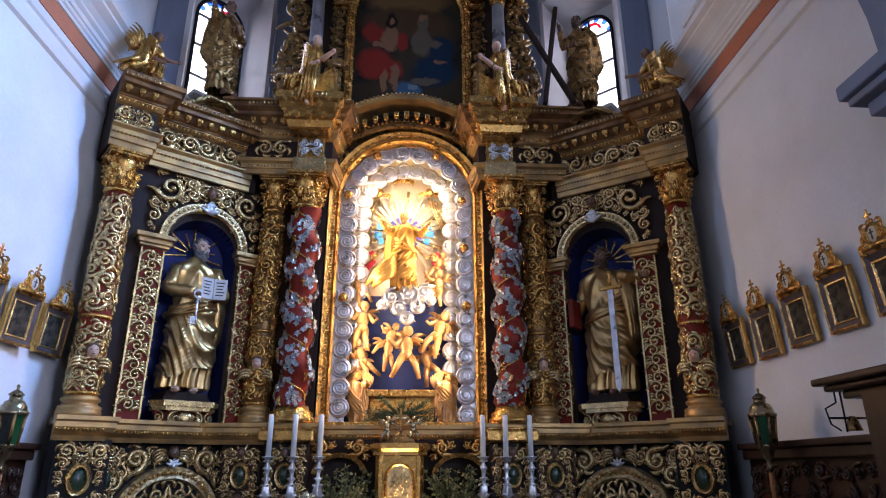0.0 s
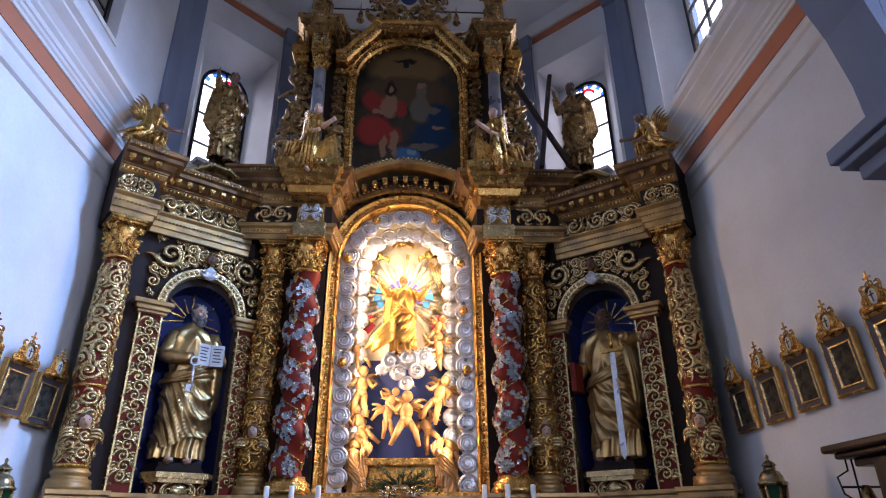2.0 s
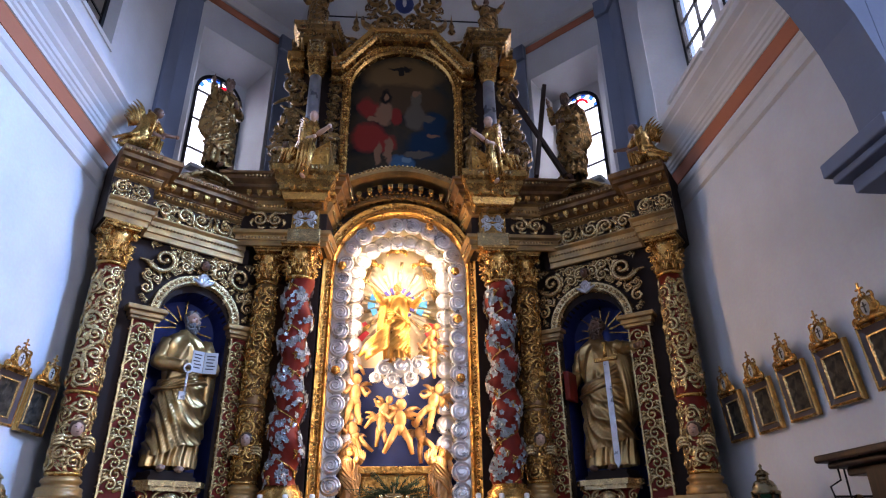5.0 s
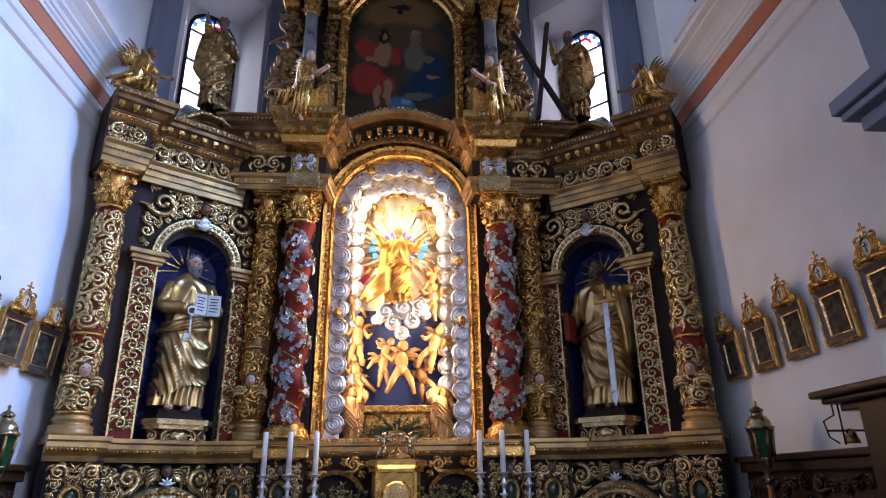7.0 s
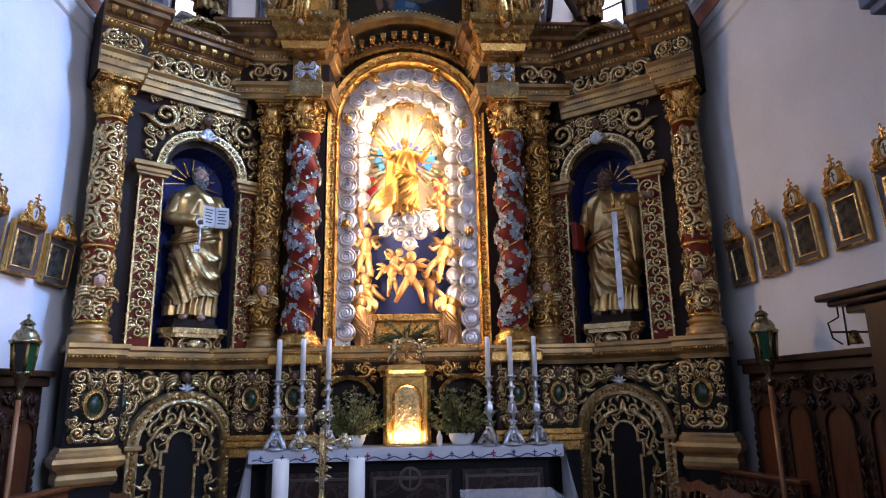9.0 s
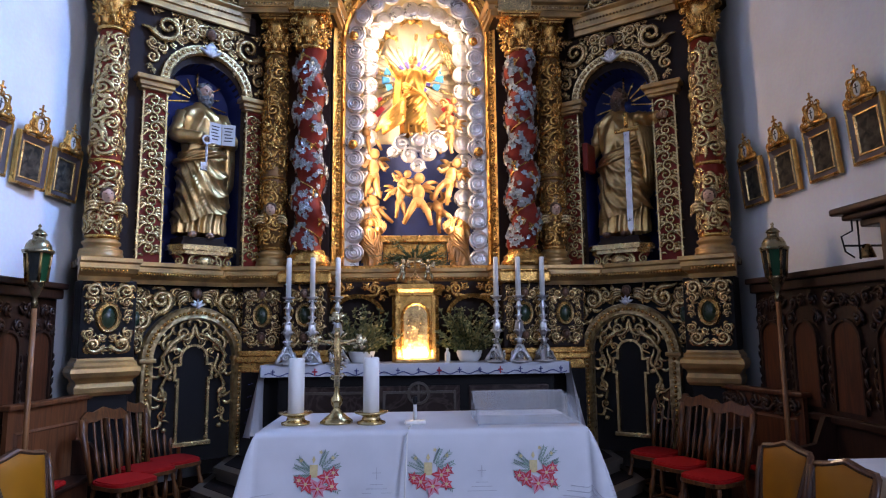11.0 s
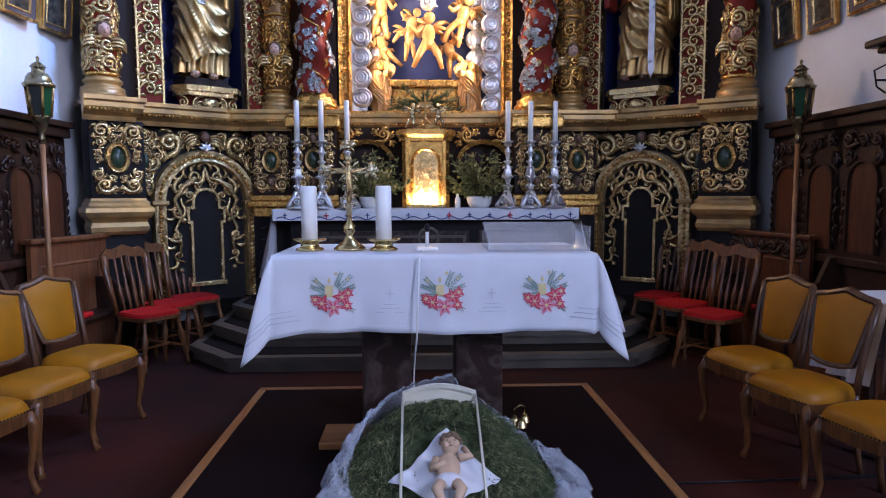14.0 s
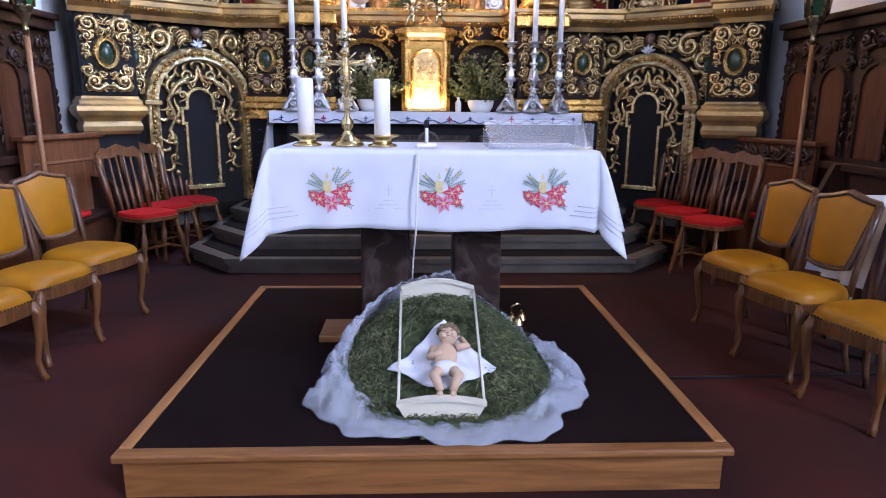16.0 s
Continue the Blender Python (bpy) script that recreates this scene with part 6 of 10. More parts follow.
for q in (-1, 1):
    spiral(cr, q * 0.44, 9.18, 0.17, math.pi / 2, q, 1.4, 0.24, 1.3, 8, y=7.43)
    spiral(cr, q * 0.30, 8.72, 0.16, -math.pi / 2, -q, 1.4, 0.24, 1.3, 8, y=7.43)
    spiral(cr, q * 0.72, 8.22, 0.13, math.pi / 2, q, 1.5, 0.22, 1.0, 8, y=7.36)
    frond(cr, q * 0.30, 8.56, 0.42, 0.12 if q > 0 else math.pi - 0.12, 0.35, 0.3 * q, y=7.42)
    cr.lathe([(0.02, 8.58), (0.06, 8.62), (0.03, 8.68), (0.045, 8.72), (0.02, 8.80), (0.0, 8.98)], 10, q * 0.69, 7.42)
part("crest", cr, AGED, up, "gilded openwork crest")
part("crest_oval", Mesh().ball((0, 7.46, 9.17), (0.14, 0.03, 0.18), 16, 10), SKYBLUE, up, "blue oval with a silver dove")
dv = Mesh().ball((0, 7.42, 9.16), (0.03, 0.02, 0.08), 10, 7)
for q in (-1, 1):
    frond(dv, 0, 9.20, 0.24, math.pi / 2 - q * 1.1, 0.35, 0.2, y=7.40)
part("dove", dv, SILVER, up, "silver dove")
part("tie_rod", Mesh().tube([(-1.3, 7.6, 9.02), (1.3, 7.6, 9.02)], 0.012, 6), IRON, up, "thin iron tie rod")

REDR, DULL, BLUR, GRYR, GLOB, DRK, BRN = (0.17, 0.02, 0.014), (0.17, 0.09, 0.05), (0.008, 0.022, 0.045), (0.085, 0.068, 0.05), (0.03, 0.08, 0.14), (0.012, 0.009, 0.008), (0.055, 0.032, 0.016)
OILBLOBS = [(0.0, 7.85, 0.55, 0.30, (0.11, 0.062, 0.024)), (0.0, 7.45, 0.60, 0.26, BRN), (-0.46, 7.28, 0.14, 0.17, REDR), (-0.44, 6.80, 0.24, 0.24, REDR), (-0.26, 6.72, 0.20, 0.16, REDR), (-0.08, 7.16, 0.08, 0.14, REDR), (-0.24, 7.20, 0.12, 0.20, DULL), (-0.38, 7.10, 0.10, 0.05, DULL), (-0.17, 6.60, 0.055, 0.22, DULL), (-0.30, 6.54, 0.05, 0.18, DULL), (-0.23, 7.47, 0.085, 0.13, DRK), (-0.23, 7.47, 0.045, 0.075, DULL), (0.36, 6.72, 0.28, 0.24, BLUR), (0.44, 7.05, 0.16, 0.20, BLUR), (0.18, 7.16, 0.15, 0.22, GRYR), (0.34, 7.12, 0.12, 0.05, GRYR), (0.18, 7.44, 0.07, 0.14, GRYR), (0.18, 7.54, 0.045, 0.06, DULL), (0.42, 6.86, 0.08, 0.03, DULL), (-0.03, 7.96, 0.16, 0.03, DRK), (-0.03, 7.93, 0.04, 0.06, DRK), (0.0, 6.40, 0.17, 0.15, GLOB), (0.05, 6.46, 0.06, 0.06, (0.10, 0.16, 0.20)), (0.22, 6.56, 0.18, 0.05, GRYR), (-0.02, 6.14, 0.5, 0.06, DRK)]
pa = thing("altar_painting", "dark arched oil painting of seated figures in red and blue", "painting", Matrix.Translation((X0, 0, 0)))
part("canvas", Mesh().prism([(0.70, 6.03)] + arc(0, 7.50, 0.70, 0, 180, 24) + [(-0.70, 6.03)], 7.50, 7.53), scene_painting("trinity_oil_painting", (0.011, 0.010, 0.012), OILBLOBS), pa)


# ---- statues: plain draped shapes, one mesh each ----
def draped(m, h, wide=0.30, folds=9, seed=0, sway=0.04, kneel=0.0, arms=((-1, 0.3, -0.25, 0.55), (1, 0.3, -0.25, 0.55)), wings=False, beard=False, cloak=True):
    """A standing robed figure h high; arms: side, outward, forward, height of the wrist as parts of h. Materials: 0 robe, 1 skin, 2 hair."""
    rnd = random.Random(seed)
    ph = [rnd.uniform(0, 6.28) for _ in range(6)]
    w = wide * h
    prof = [(0.0, 0.34), (0.02, 0.56), (0.10, 0.56), (0.25, 0.52), (0.42, 0.45), (0.52, 0.40), (0.60, 0.375), (0.70, 0.40), (0.78, 0.42), (0.82, 0.34), (0.845, 0.20), (0.86, 0.13)]
    n, seg = 70, 108
    v = []
    for i in range(n + 1):
        k = i / n * 0.86
        for (a, ra), (b, rb) in zip(prof, prof[1:]):
            if a <= k <= b + 1e-9:
                r = ra + (rb - ra) * (k - a) / (b - a)
                break
        for j in range(seg):
            t = 2 * math.pi * j / seg
            depth = 0.16 * max(0, 1 - k / 0.80)
            fold = depth * (1 - 2 * abs(math.sin(folds * 0.5 * t + ph[0] + 1.6 * k))) + 0.6 * depth * (1 - 2 * abs(math.sin((folds - 2) * t + ph[1] - 2.5 * k)))
            q = math.sin(9 * k + 1.6 * math.cos(t + ph[3]) + ph[2])
            drape = 0.09 * (abs(math.sin(13 * k + 2.4 * math.cos(t + ph[3]) + ph[2])) - 0.5) * (0.18 < k < 0.78)
            fine = 0.030 * (1 - 2 * abs(math.sin(9.5 * t + ph[5] + 4 * k + 0.8 * math.sin(11 * k)))) + 0.025 * math.sin(31 * k + 3 * math.cos(2 * t + ph[1]))
            rr = w * r * (1 + fold + drape + fine + 0.03 * q)
            cx = sway * h * math.sin(k * 5 + ph[4] * 0.2)
            v.append((cx + rr * math.cos(t), rr * 0.72 * math.sin(t), h * k))
    f = [(i * seg + j, i * seg + (j + 1) % seg, (i + 1) * seg + (j + 1) % seg, (i + 1) * seg + j) for i in range(n) for j in range(seg)]
    m.mat = 0
    m.add(v, f)
    if cloak:  # a heavy diagonal mantle: swept folds
        for q in range(7):
            a0 = -0.55 + 0.12 * q
            pts, rad = [], []
            for i in range(10):
                k = i / 9
                t = -math.pi * (0.95 - 0.9 * k)
                zz = h * (0.72 - 0.045 * q - 0.30 * k + 0.05 * math.sin(k * 6 + q))
                pts.append((w * 0.52 * math.cos(t), w * 0.40 * math.sin(t), zz))
                rad.append(w * 0.055 * (0.5 + math.sin(math.pi * k)))
            m.tube(pts, rad, 6)
        for sd in (-1, 1):
            for q in range(4):
                pts = [(sd * w * (0.40 + 0.07 * q + 0.05 * math.sin(i + q)), -w * 0.12 + w * 0.1 * q, h * (0.76 - 0.065 * i)) for i in range(11)]
                m.tube(pts, [w * 0.07 * (0.5 + 0.5 * math.sin(math.pi * i / 10) + 0.1) for i in range(11)], 6)
    for sd, out, fwd, hz in arms:
        sh = Vector((sd * w * 0.42, 0, h * 0.79))
        wr = Vector((sd * h * out, h * fwd, h * hz))
        el = (sh + wr) / 2 + Vector((sd * h * 0.06, h * 0.02, -h * 0.06))
        pts = [sh.lerp(el, i / 4) for i in range(4)] + [el.lerp(wr, i / 5) for i in range(6)]
        m.mat = 0
        m.tube(pts, [w * 0.17, w * 0.18, w * 0.17, w * 0.16, w * 0.17, w * 0.18, w * 0.17, w * 0.15, w * 0.13, w * 0.11], 9)
        m.mat = 1
        m.ball(wr + (wr - el).normalized() * h * 0.025, (h * 0.022, h * 0.022, h * 0.028), 8, 6)
    m.mat = 1
    m.tube([(0, 0, h * 0.84), (0, -h * 0.005, h * 0.89)], h * 0.03, 8)
    hx = sway * h * 0.4
    m.ball((hx, -h * 0.020, h * 0.925), (h * 0.052, h * 0.058, h * 0.072), 14, 10)
    m.ball((hx, -h * 0.078, h * 0.92), (h * 0.009, h * 0.014, h * 0.020), 6, 5)
    m.mat = 2
    m.ball((hx, h * 0.012, h * 0.950), (h * 0.060, h * 0.054, h * 0.058), 12, 9)
    for sd in (-1, 1):
        m.ball((hx + sd * h * 0.045, h * 0.012, h * 0.905), (h * 0.022, h * 0.035, h * 0.05), 8, 6)
    for sd in (-1, 1):
        m.ball((hx + sd * h * 0.019, -h * 0.071, h * 0.934), (h * 0.010, h * 0.006, h * 0.006), 6, 4)
        m.ball((hx + sd * h * 0.019, -h * 0.071, h * 0.950), (h * 0.014, h * 0.007, h * 0.004), 6, 4)
    m.ball((hx, -h * 0.012, h * 0.968), (h * 0.055, h * 0.060, h * 0.038), 12, 8)
    if beard:
        m.ball((hx, -h * 0.050, h * 0.880), (h * 0.042, h * 0.034, h * 0.045), 12, 8)
        m.ball((hx, -h * 0.058, h * 0.850), (h * 0.028, h * 0.026, h * 0.040), 10, 7)
    m.mat = 1
    for sd in (-1, 1):
        m.ball((sd * w * 0.18, -w * 0.36, h * 0.015), (h * 0.022, h * 0.05, h * 0.018), 8, 6)
    if wings:
        m.mat = 0
        for sd in (-1, 1):
            for q in range(6):
                frond(m, sd * w * (0.2 + 0.05 * q), h * (0.66 + 0.01 * q), h * (0.44 - 0.035 * q), math.pi / 2 - sd * (0.25 + 0.17 * q), 0.26, 0.25 * sd, y=w * 0.38)
    m.mat = 0
    return m


def saint(h, seed, hip=1, turn=0.3, arms=(), beard=True, head_up=0.0):
    """A standing robed figure: pleated tunic, a mantle swept from one hip to the other shin, rolled at the waist. Materials: 0 robe, 1 skin, 2 hair."""
    rnd = random.Random(seed)
    m = Mesh()
    ph = [rnd.uniform(0, 6.28) for _ in range(5)]
    ridge = lambda t: 1 - 2 * abs(math.sin(t))

    def loft(prof, k0, k1, rows, fn, hem=None, seg=96):
        v = []
        for i in range(rows + 1):
            for j in range(seg):
                a = -math.pi + 2 * math.pi * j / seg
                lo = hem(a) if hem else k0
                k = lo + (k1 - lo) * i / rows
                for p, q in zip(prof, prof[1:]):
                    if p[0] <= k <= q[0] + 1e-9:
                        g = (k - p[0]) / (q[0] - p[0])
                        rx, ry = p[1] + (q[1] - p[1]) * g, p[2] + (q[2] - p[2]) * g
                        break
                d = fn(a, k)
                cx = hip * 0.018 * math.sin(k * 5.2)
                v.append((h * (cx + (rx + d) * math.sin(a)), -h * (ry + d) * math.cos(a), h * k))
        m.add(v, [(i * seg + j, i * seg + (j + 1) % seg, (i + 1) * seg + (j + 1) % seg, (i + 1) * seg + j) for i in range(rows) for j in range(seg)])

    body = [(0.0, 0.150, 0.115), (0.05, 0.152, 0.115), (0.20, 0.140, 0.105), (0.45, 0.132, 0.100), (0.56, 0.120, 0.095), (0.66, 0.128, 0.098), (0.75, 0.138, 0.090), (0.79, 0.128, 0.075), (0.825, 0.085, 0.055), (0.85, 0.040, 0.042), (0.9, 0.03, 0.035)]
    knee = lambda a, k: 0.022 * math.exp(-((a + hip * 0.5) / 0.5) ** 2 - ((k - 0.28) / 0.10) ** 2)
    loft(body, 0.035, 0.86, 60, lambda a, k: (0.019 * ridge(7 * a + ph[0] + 0.5 * math.sin(20 * k)) * max(0, 1 - k / 0.5) + 0.009 * ridge(4 * abs(a) + 16 * k + ph[1]) * (0.5 < k < 0.8) * (abs(a) < 1.6)))
    swag = lambda a, k: k + 0.20 * hip * math.sin(a * 0.9) + 0.05 * math.cos(2 * a)
    fold = lambda a, k: 0.020 + knee(a, k) + (0.012 * ridge(27 * swag(a, k) + 1.2 * math.sin(3 * a + ph[0]) + ph[2]) + 0.006 * ridge(61 * swag(a, k) + 3 * a + ph[3])) * min(1.0, abs(0.53 - k) * 14) + 0.004 * math.sin(6 * a + ph[4])
    loft(body, 0, 0.53, 56, fold, lambda a: 0.135 + 0.055 * hip * math.sin(a) + 0.012 * math.sin(5 * a + ph[0]))
    for q in range(5):  # rolled edge of the mantle round the waist
        pts = []
        for i in range(33):
            a = -2.4 + 4.8 * i / 32
            k = 0.50 + 0.016 * q + 0.035 * hip * math.sin(a) * (1 + 0.3 * q) + 0.008 * math.sin(3 * a + q)
            pts.append((h * (0.150 - 0.004 * q) * math.sin(a), -h * (0.122 - 0.004 * q) * math.cos(a), h * k))
        m.tube(pts, [h * 0.017 * (0.8 + 0.3 * math.sin(i * 0.4 + q)) for i in range(33)], 6)
    for q in range(6):  # mantle over the shoulder and down the side
        x = hip * (0.135 + 0.012 * q)
        m.tube([(h * x * 0.62, -h * 0.02, h * 0.80), (h * x * 0.98, -h * (0.03 - 0.012 * q), h * 0.70), (h * x * 1.12, -h * (0.03 - 0.016 * q), h * 0.55), (h * x * 1.16, -h * (0.02 - 0.018 * q), h * 0.38), (h * x * (1.05 - 0.02 * q), -h * (0.01 - 0.015 * q), h * (0.22 + 0.02 * q))], [h * 0.03, h * 0.034, h * 0.026, h * 0.024, h * 0.012], 7)
    for sd, el, wr in arms:
        sh = Vector((sd * 0.112, 0.0, 0.775)) * h
        el, wr = Vector(el) * h, Vector(wr) * h
        pts = [sh.lerp(el, i / 6) for i in range(6)] + [el.lerp(wr, i / 8) for i in range(8)]
        m.mat = 0
        m.tube(pts, [h * (0.052 - 0.0012 * i) * (1 + 0.10 * math.sin(i * 2.3 + seed)) for i in range(14)], 10)
        m.mat = 1
        d = (wr - el).normalized()
        m.tube([el.lerp(wr, 0.8), wr, wr + d * h * 0.02], [h * 0.022, h * 0.02, h * 0.022], 8)
        m.ball(wr + d * h * 0.035, (h * 0.024, h * 0.022, h * 0.024), 9, 7)
        for f in range(4):
            m.tube([wr + d * h * 0.04 + Vector((0, -h * 0.01, h * (0.012 - 0.009 * f))), wr + d * h * 0.062 + Vector((0, -h * 0.018, h * (0.010 - 0.010 * f)))], h * 0.007, 5)
    m.mat = 0
    st = len(m.v)
    m.mat = 1
    m.tube([(0, 0.01, -0.10), (0, 0, -0.03)], [0.036, 0.032], 9)
    m.ball((0, -0.002, 0.0), (0.043, 0.050, 0.060), 14, 11)
    m.ball((0, -0.052, -0.002), (0.008, 0.014, 0.016), 7, 6)
    for q in (-1, 1):
        m.ball((q * 0.022, -0.040, -0.010), (0.014, 0.012, 0.014), 7, 5)
        m.ball((q * 0.043, 0.004, -0.002), (0.008, 0.014, 0.018), 7, 5)
        m.ball((q * 0.018, -0.044, 0.020), (0.016, 0.008, 0.005), 7, 5)
    m.mat = 2
    for q in (-1, 1):
        m.ball((q * 0.018, -0.048, 0.008), (0.008, 0.005, 0.004), 6, 4)
    for i in range(60):
        a = rnd.uniform(-2.35, 2.35)
        e = rnd.uniform(-0.5, 1.35)
        x, y, z = math.cos(e) * math.sin(a) * 0.044, math.cos(e) * math.cos(a) * 0.046, math.sin(e) * 0.052 + 0.012
        if y < -0.02 and z < 0.045:
            continue
        m.ball((x, y + 0.006, z), 0.014, 6, 5)
    if beard:
        for i in range(46):
            a = rnd.uniform(-1.5, 1.5)
            z = rnd.uniform(-0.085, -0.020)
            k = 1.0 if z > -0.05 else 1.0 - (abs(z) - 0.05) / 0.05
            m.ball((0.040 * math.sin(a) * k, -0.036 * math.cos(a) - 0.006, z), 0.012, 6, 5)
    m.move(Matrix.Translation((hip * 0.006 * h, -h * 0.012, h * 0.925)) @ Matrix.Rotation(turn, 4, "Z") @ Matrix.Rotation(head_up, 4, "X") @ Matrix.Diagonal((h, h, h, 1)), st)
    m.mat = 1
    for q in (-1, 1):
        m.ball((q * h * 0.055 - hip * h * 0.02, -h * (0.105 + 0.02 * (q == -hip)), h * 0.018), (h * 0.024, h * 0.048, h * 0.02), 9, 6)
    m.mat = 0
    return m


def place(x, y, z, turn=0.0):
    return Matrix.Translation((x, y, z)) @ Matrix.Rotation(turn, 4, "Z")


for s in (-1, 1):
    F = Matrix.Translation((X0, 0, 0)) @ wingframe(s)
    m = Mesh()
    if s < 0:
        m = saint(1.66, 3, 1, 0.25, ((-1, (-0.165, -0.02, 0.63), (-0.02, -0.15, 0.605)), (1, (0.175, -0.02, 0.62), (0.135, -0.14, 0.62))))
        mats = [ROBE, FLESH, GREYHAIR]
        lab = "gilded statue of a bearded saint with book and key"
    else:
        m = saint(1.64, 11, 1, -0.45, ((-1, (-0.17, 0.02, 0.63), (-0.19, -0.09, 0.52)), (1, (0.20, -0.04, 0.745), (0.285, -0.10, 0.735))))
        mats = [ROBE, BRONZEF, HAIR]
        lab = "gilded statue of a bearded saint leaning on a sword"
    st = len(m.v)
    m.mat = 3
    m.slab([(-0.22, -0.2), (0.22, -0.2), (0.26, 0.1), (0.2, 0.2), (-0.2, 0.2), (-0.26, 0.1)], -0.08, -0.04).slab([(-0.20, -0.18), (0.20, -0.18), (0.24, 0.1), (0.18, 0.18), (-0.18, 0.18), (-0.24, 0.1)], -0.04, 0.01)
    single("statue", m, [*mats, BROWN], lab, "statue", F @ place(s * 0.38, 0.09, 2.533, 0.0))
    # halo of rays
    hl = thing("halo", "gilded halo of straight rays behind the saint's head", "halo", F @ place(s * 0.38, 0.30, 4.06))
    for i in range(9):
        a = math.pi * (-0.06 + 1.12 * i / 8)
        L = 0.32 if i % 2 == 0 else 0.25
        part("ray", Mesh().prism([(0.08 * math.cos(a - 0.1), 0.08 * math.sin(a - 0.1)), (L * math.cos(a - 0.02), L * math.sin(a - 0.02)), (L * math.cos(a + 0.02), L * math.sin(a + 0.02)), (0.08 * math.cos(a + 0.1), 0.08 * math.sin(a + 0.1))], -0.01, 0.01), GOLD, hl)
    if s < 0:
        bk = thing("book", "open book with dark writing held by the saint", "book", F @ place(s * 0.38 + 0.07, -0.27, 3.56, -0.1) @ Matrix.Diagonal((0.86, 1, 0.9, 1)))
        part("page", Mesh().box(-0.145, -0.003, -0.012, 0.0, -0.12, 0.12, 0.004).bend(lambda x, y, z: (x, y - 0.25 * abs(x), z)), PAPER, bk)
        part("page", Mesh().box(0.003, 0.145, -0.012, 0.0, -0.12, 0.12, 0.004).bend(lambda x, y, z: (x, y - 0.25 * abs(x), z)), PAPER, bk)
        wr = Mesh()
        for row in range(5):
            for xx in (-0.075, 0.075):
                wr.box(xx - 0.05 + 0.008 * (row % 2), xx + 0.045 - 0.01 * (row % 3), -0.0155, -0.0125, 0.07 - row * 0.036, 0.082 - row * 0.036)
        wr.bend(lambda x, y, z: (x, y - 0.25 * abs(x), z))
        part("writing", wr, INK, bk, "rows of dark writing")
        ky = Mesh().tube([(0, 0, 0), (0, 0, -0.26)], 0.012, 8)
        ky.band([(0.04 * math.cos(t * 0.5236), 0.04 + 0.04 * math.sin(t * 0.5236)) for t in range(12)], [(-0.008, -0.01), (0.008, -0.01), (0.008, 0.01), (-0.008, 0.01)], True)
        ky.box(-0.055, 0.012, -0.01, 0.01, -0.27, -0.19, 0.004)
        single("key", ky, SILVER, "large silver key held by the saint", "key", F @ place(s * 0.38 - 0.08, -0.30, 3.44))
    else:
        sw = thing("sword", "long silver sword under the saint's arm", "sword", F @ place(s * 0.38 + 0.16, -0.20, 2.54, 0.0))
        part("blade", Mesh().prism([(-0.03, 0.06), (0.0, 0.0), (0.03, 0.06), (0.028, 1.05), (-0.028, 1.05)], -0.008, 0.008), SILVER, sw)
        part("guard", Mesh().box(-0.12, 0.12, -0.02, 0.02, 1.05, 1.09, 0.008), GOLD, sw)
        part("grip", Mesh().lathe([(0.018, 1.09), (0.022, 1.15), (0.016, 1.21), (0.03, 1.24), (0.0, 1.27)], 10), GOLD, sw)
        single("book", Mesh().box(-0.03, 0.03, -0.11, 0.11, 0, 0.30, 0.01), REDP, "red bound book held at the saint's side", "book", F @ place(s * 0.38 - 0.27, -0.14, 3.24))

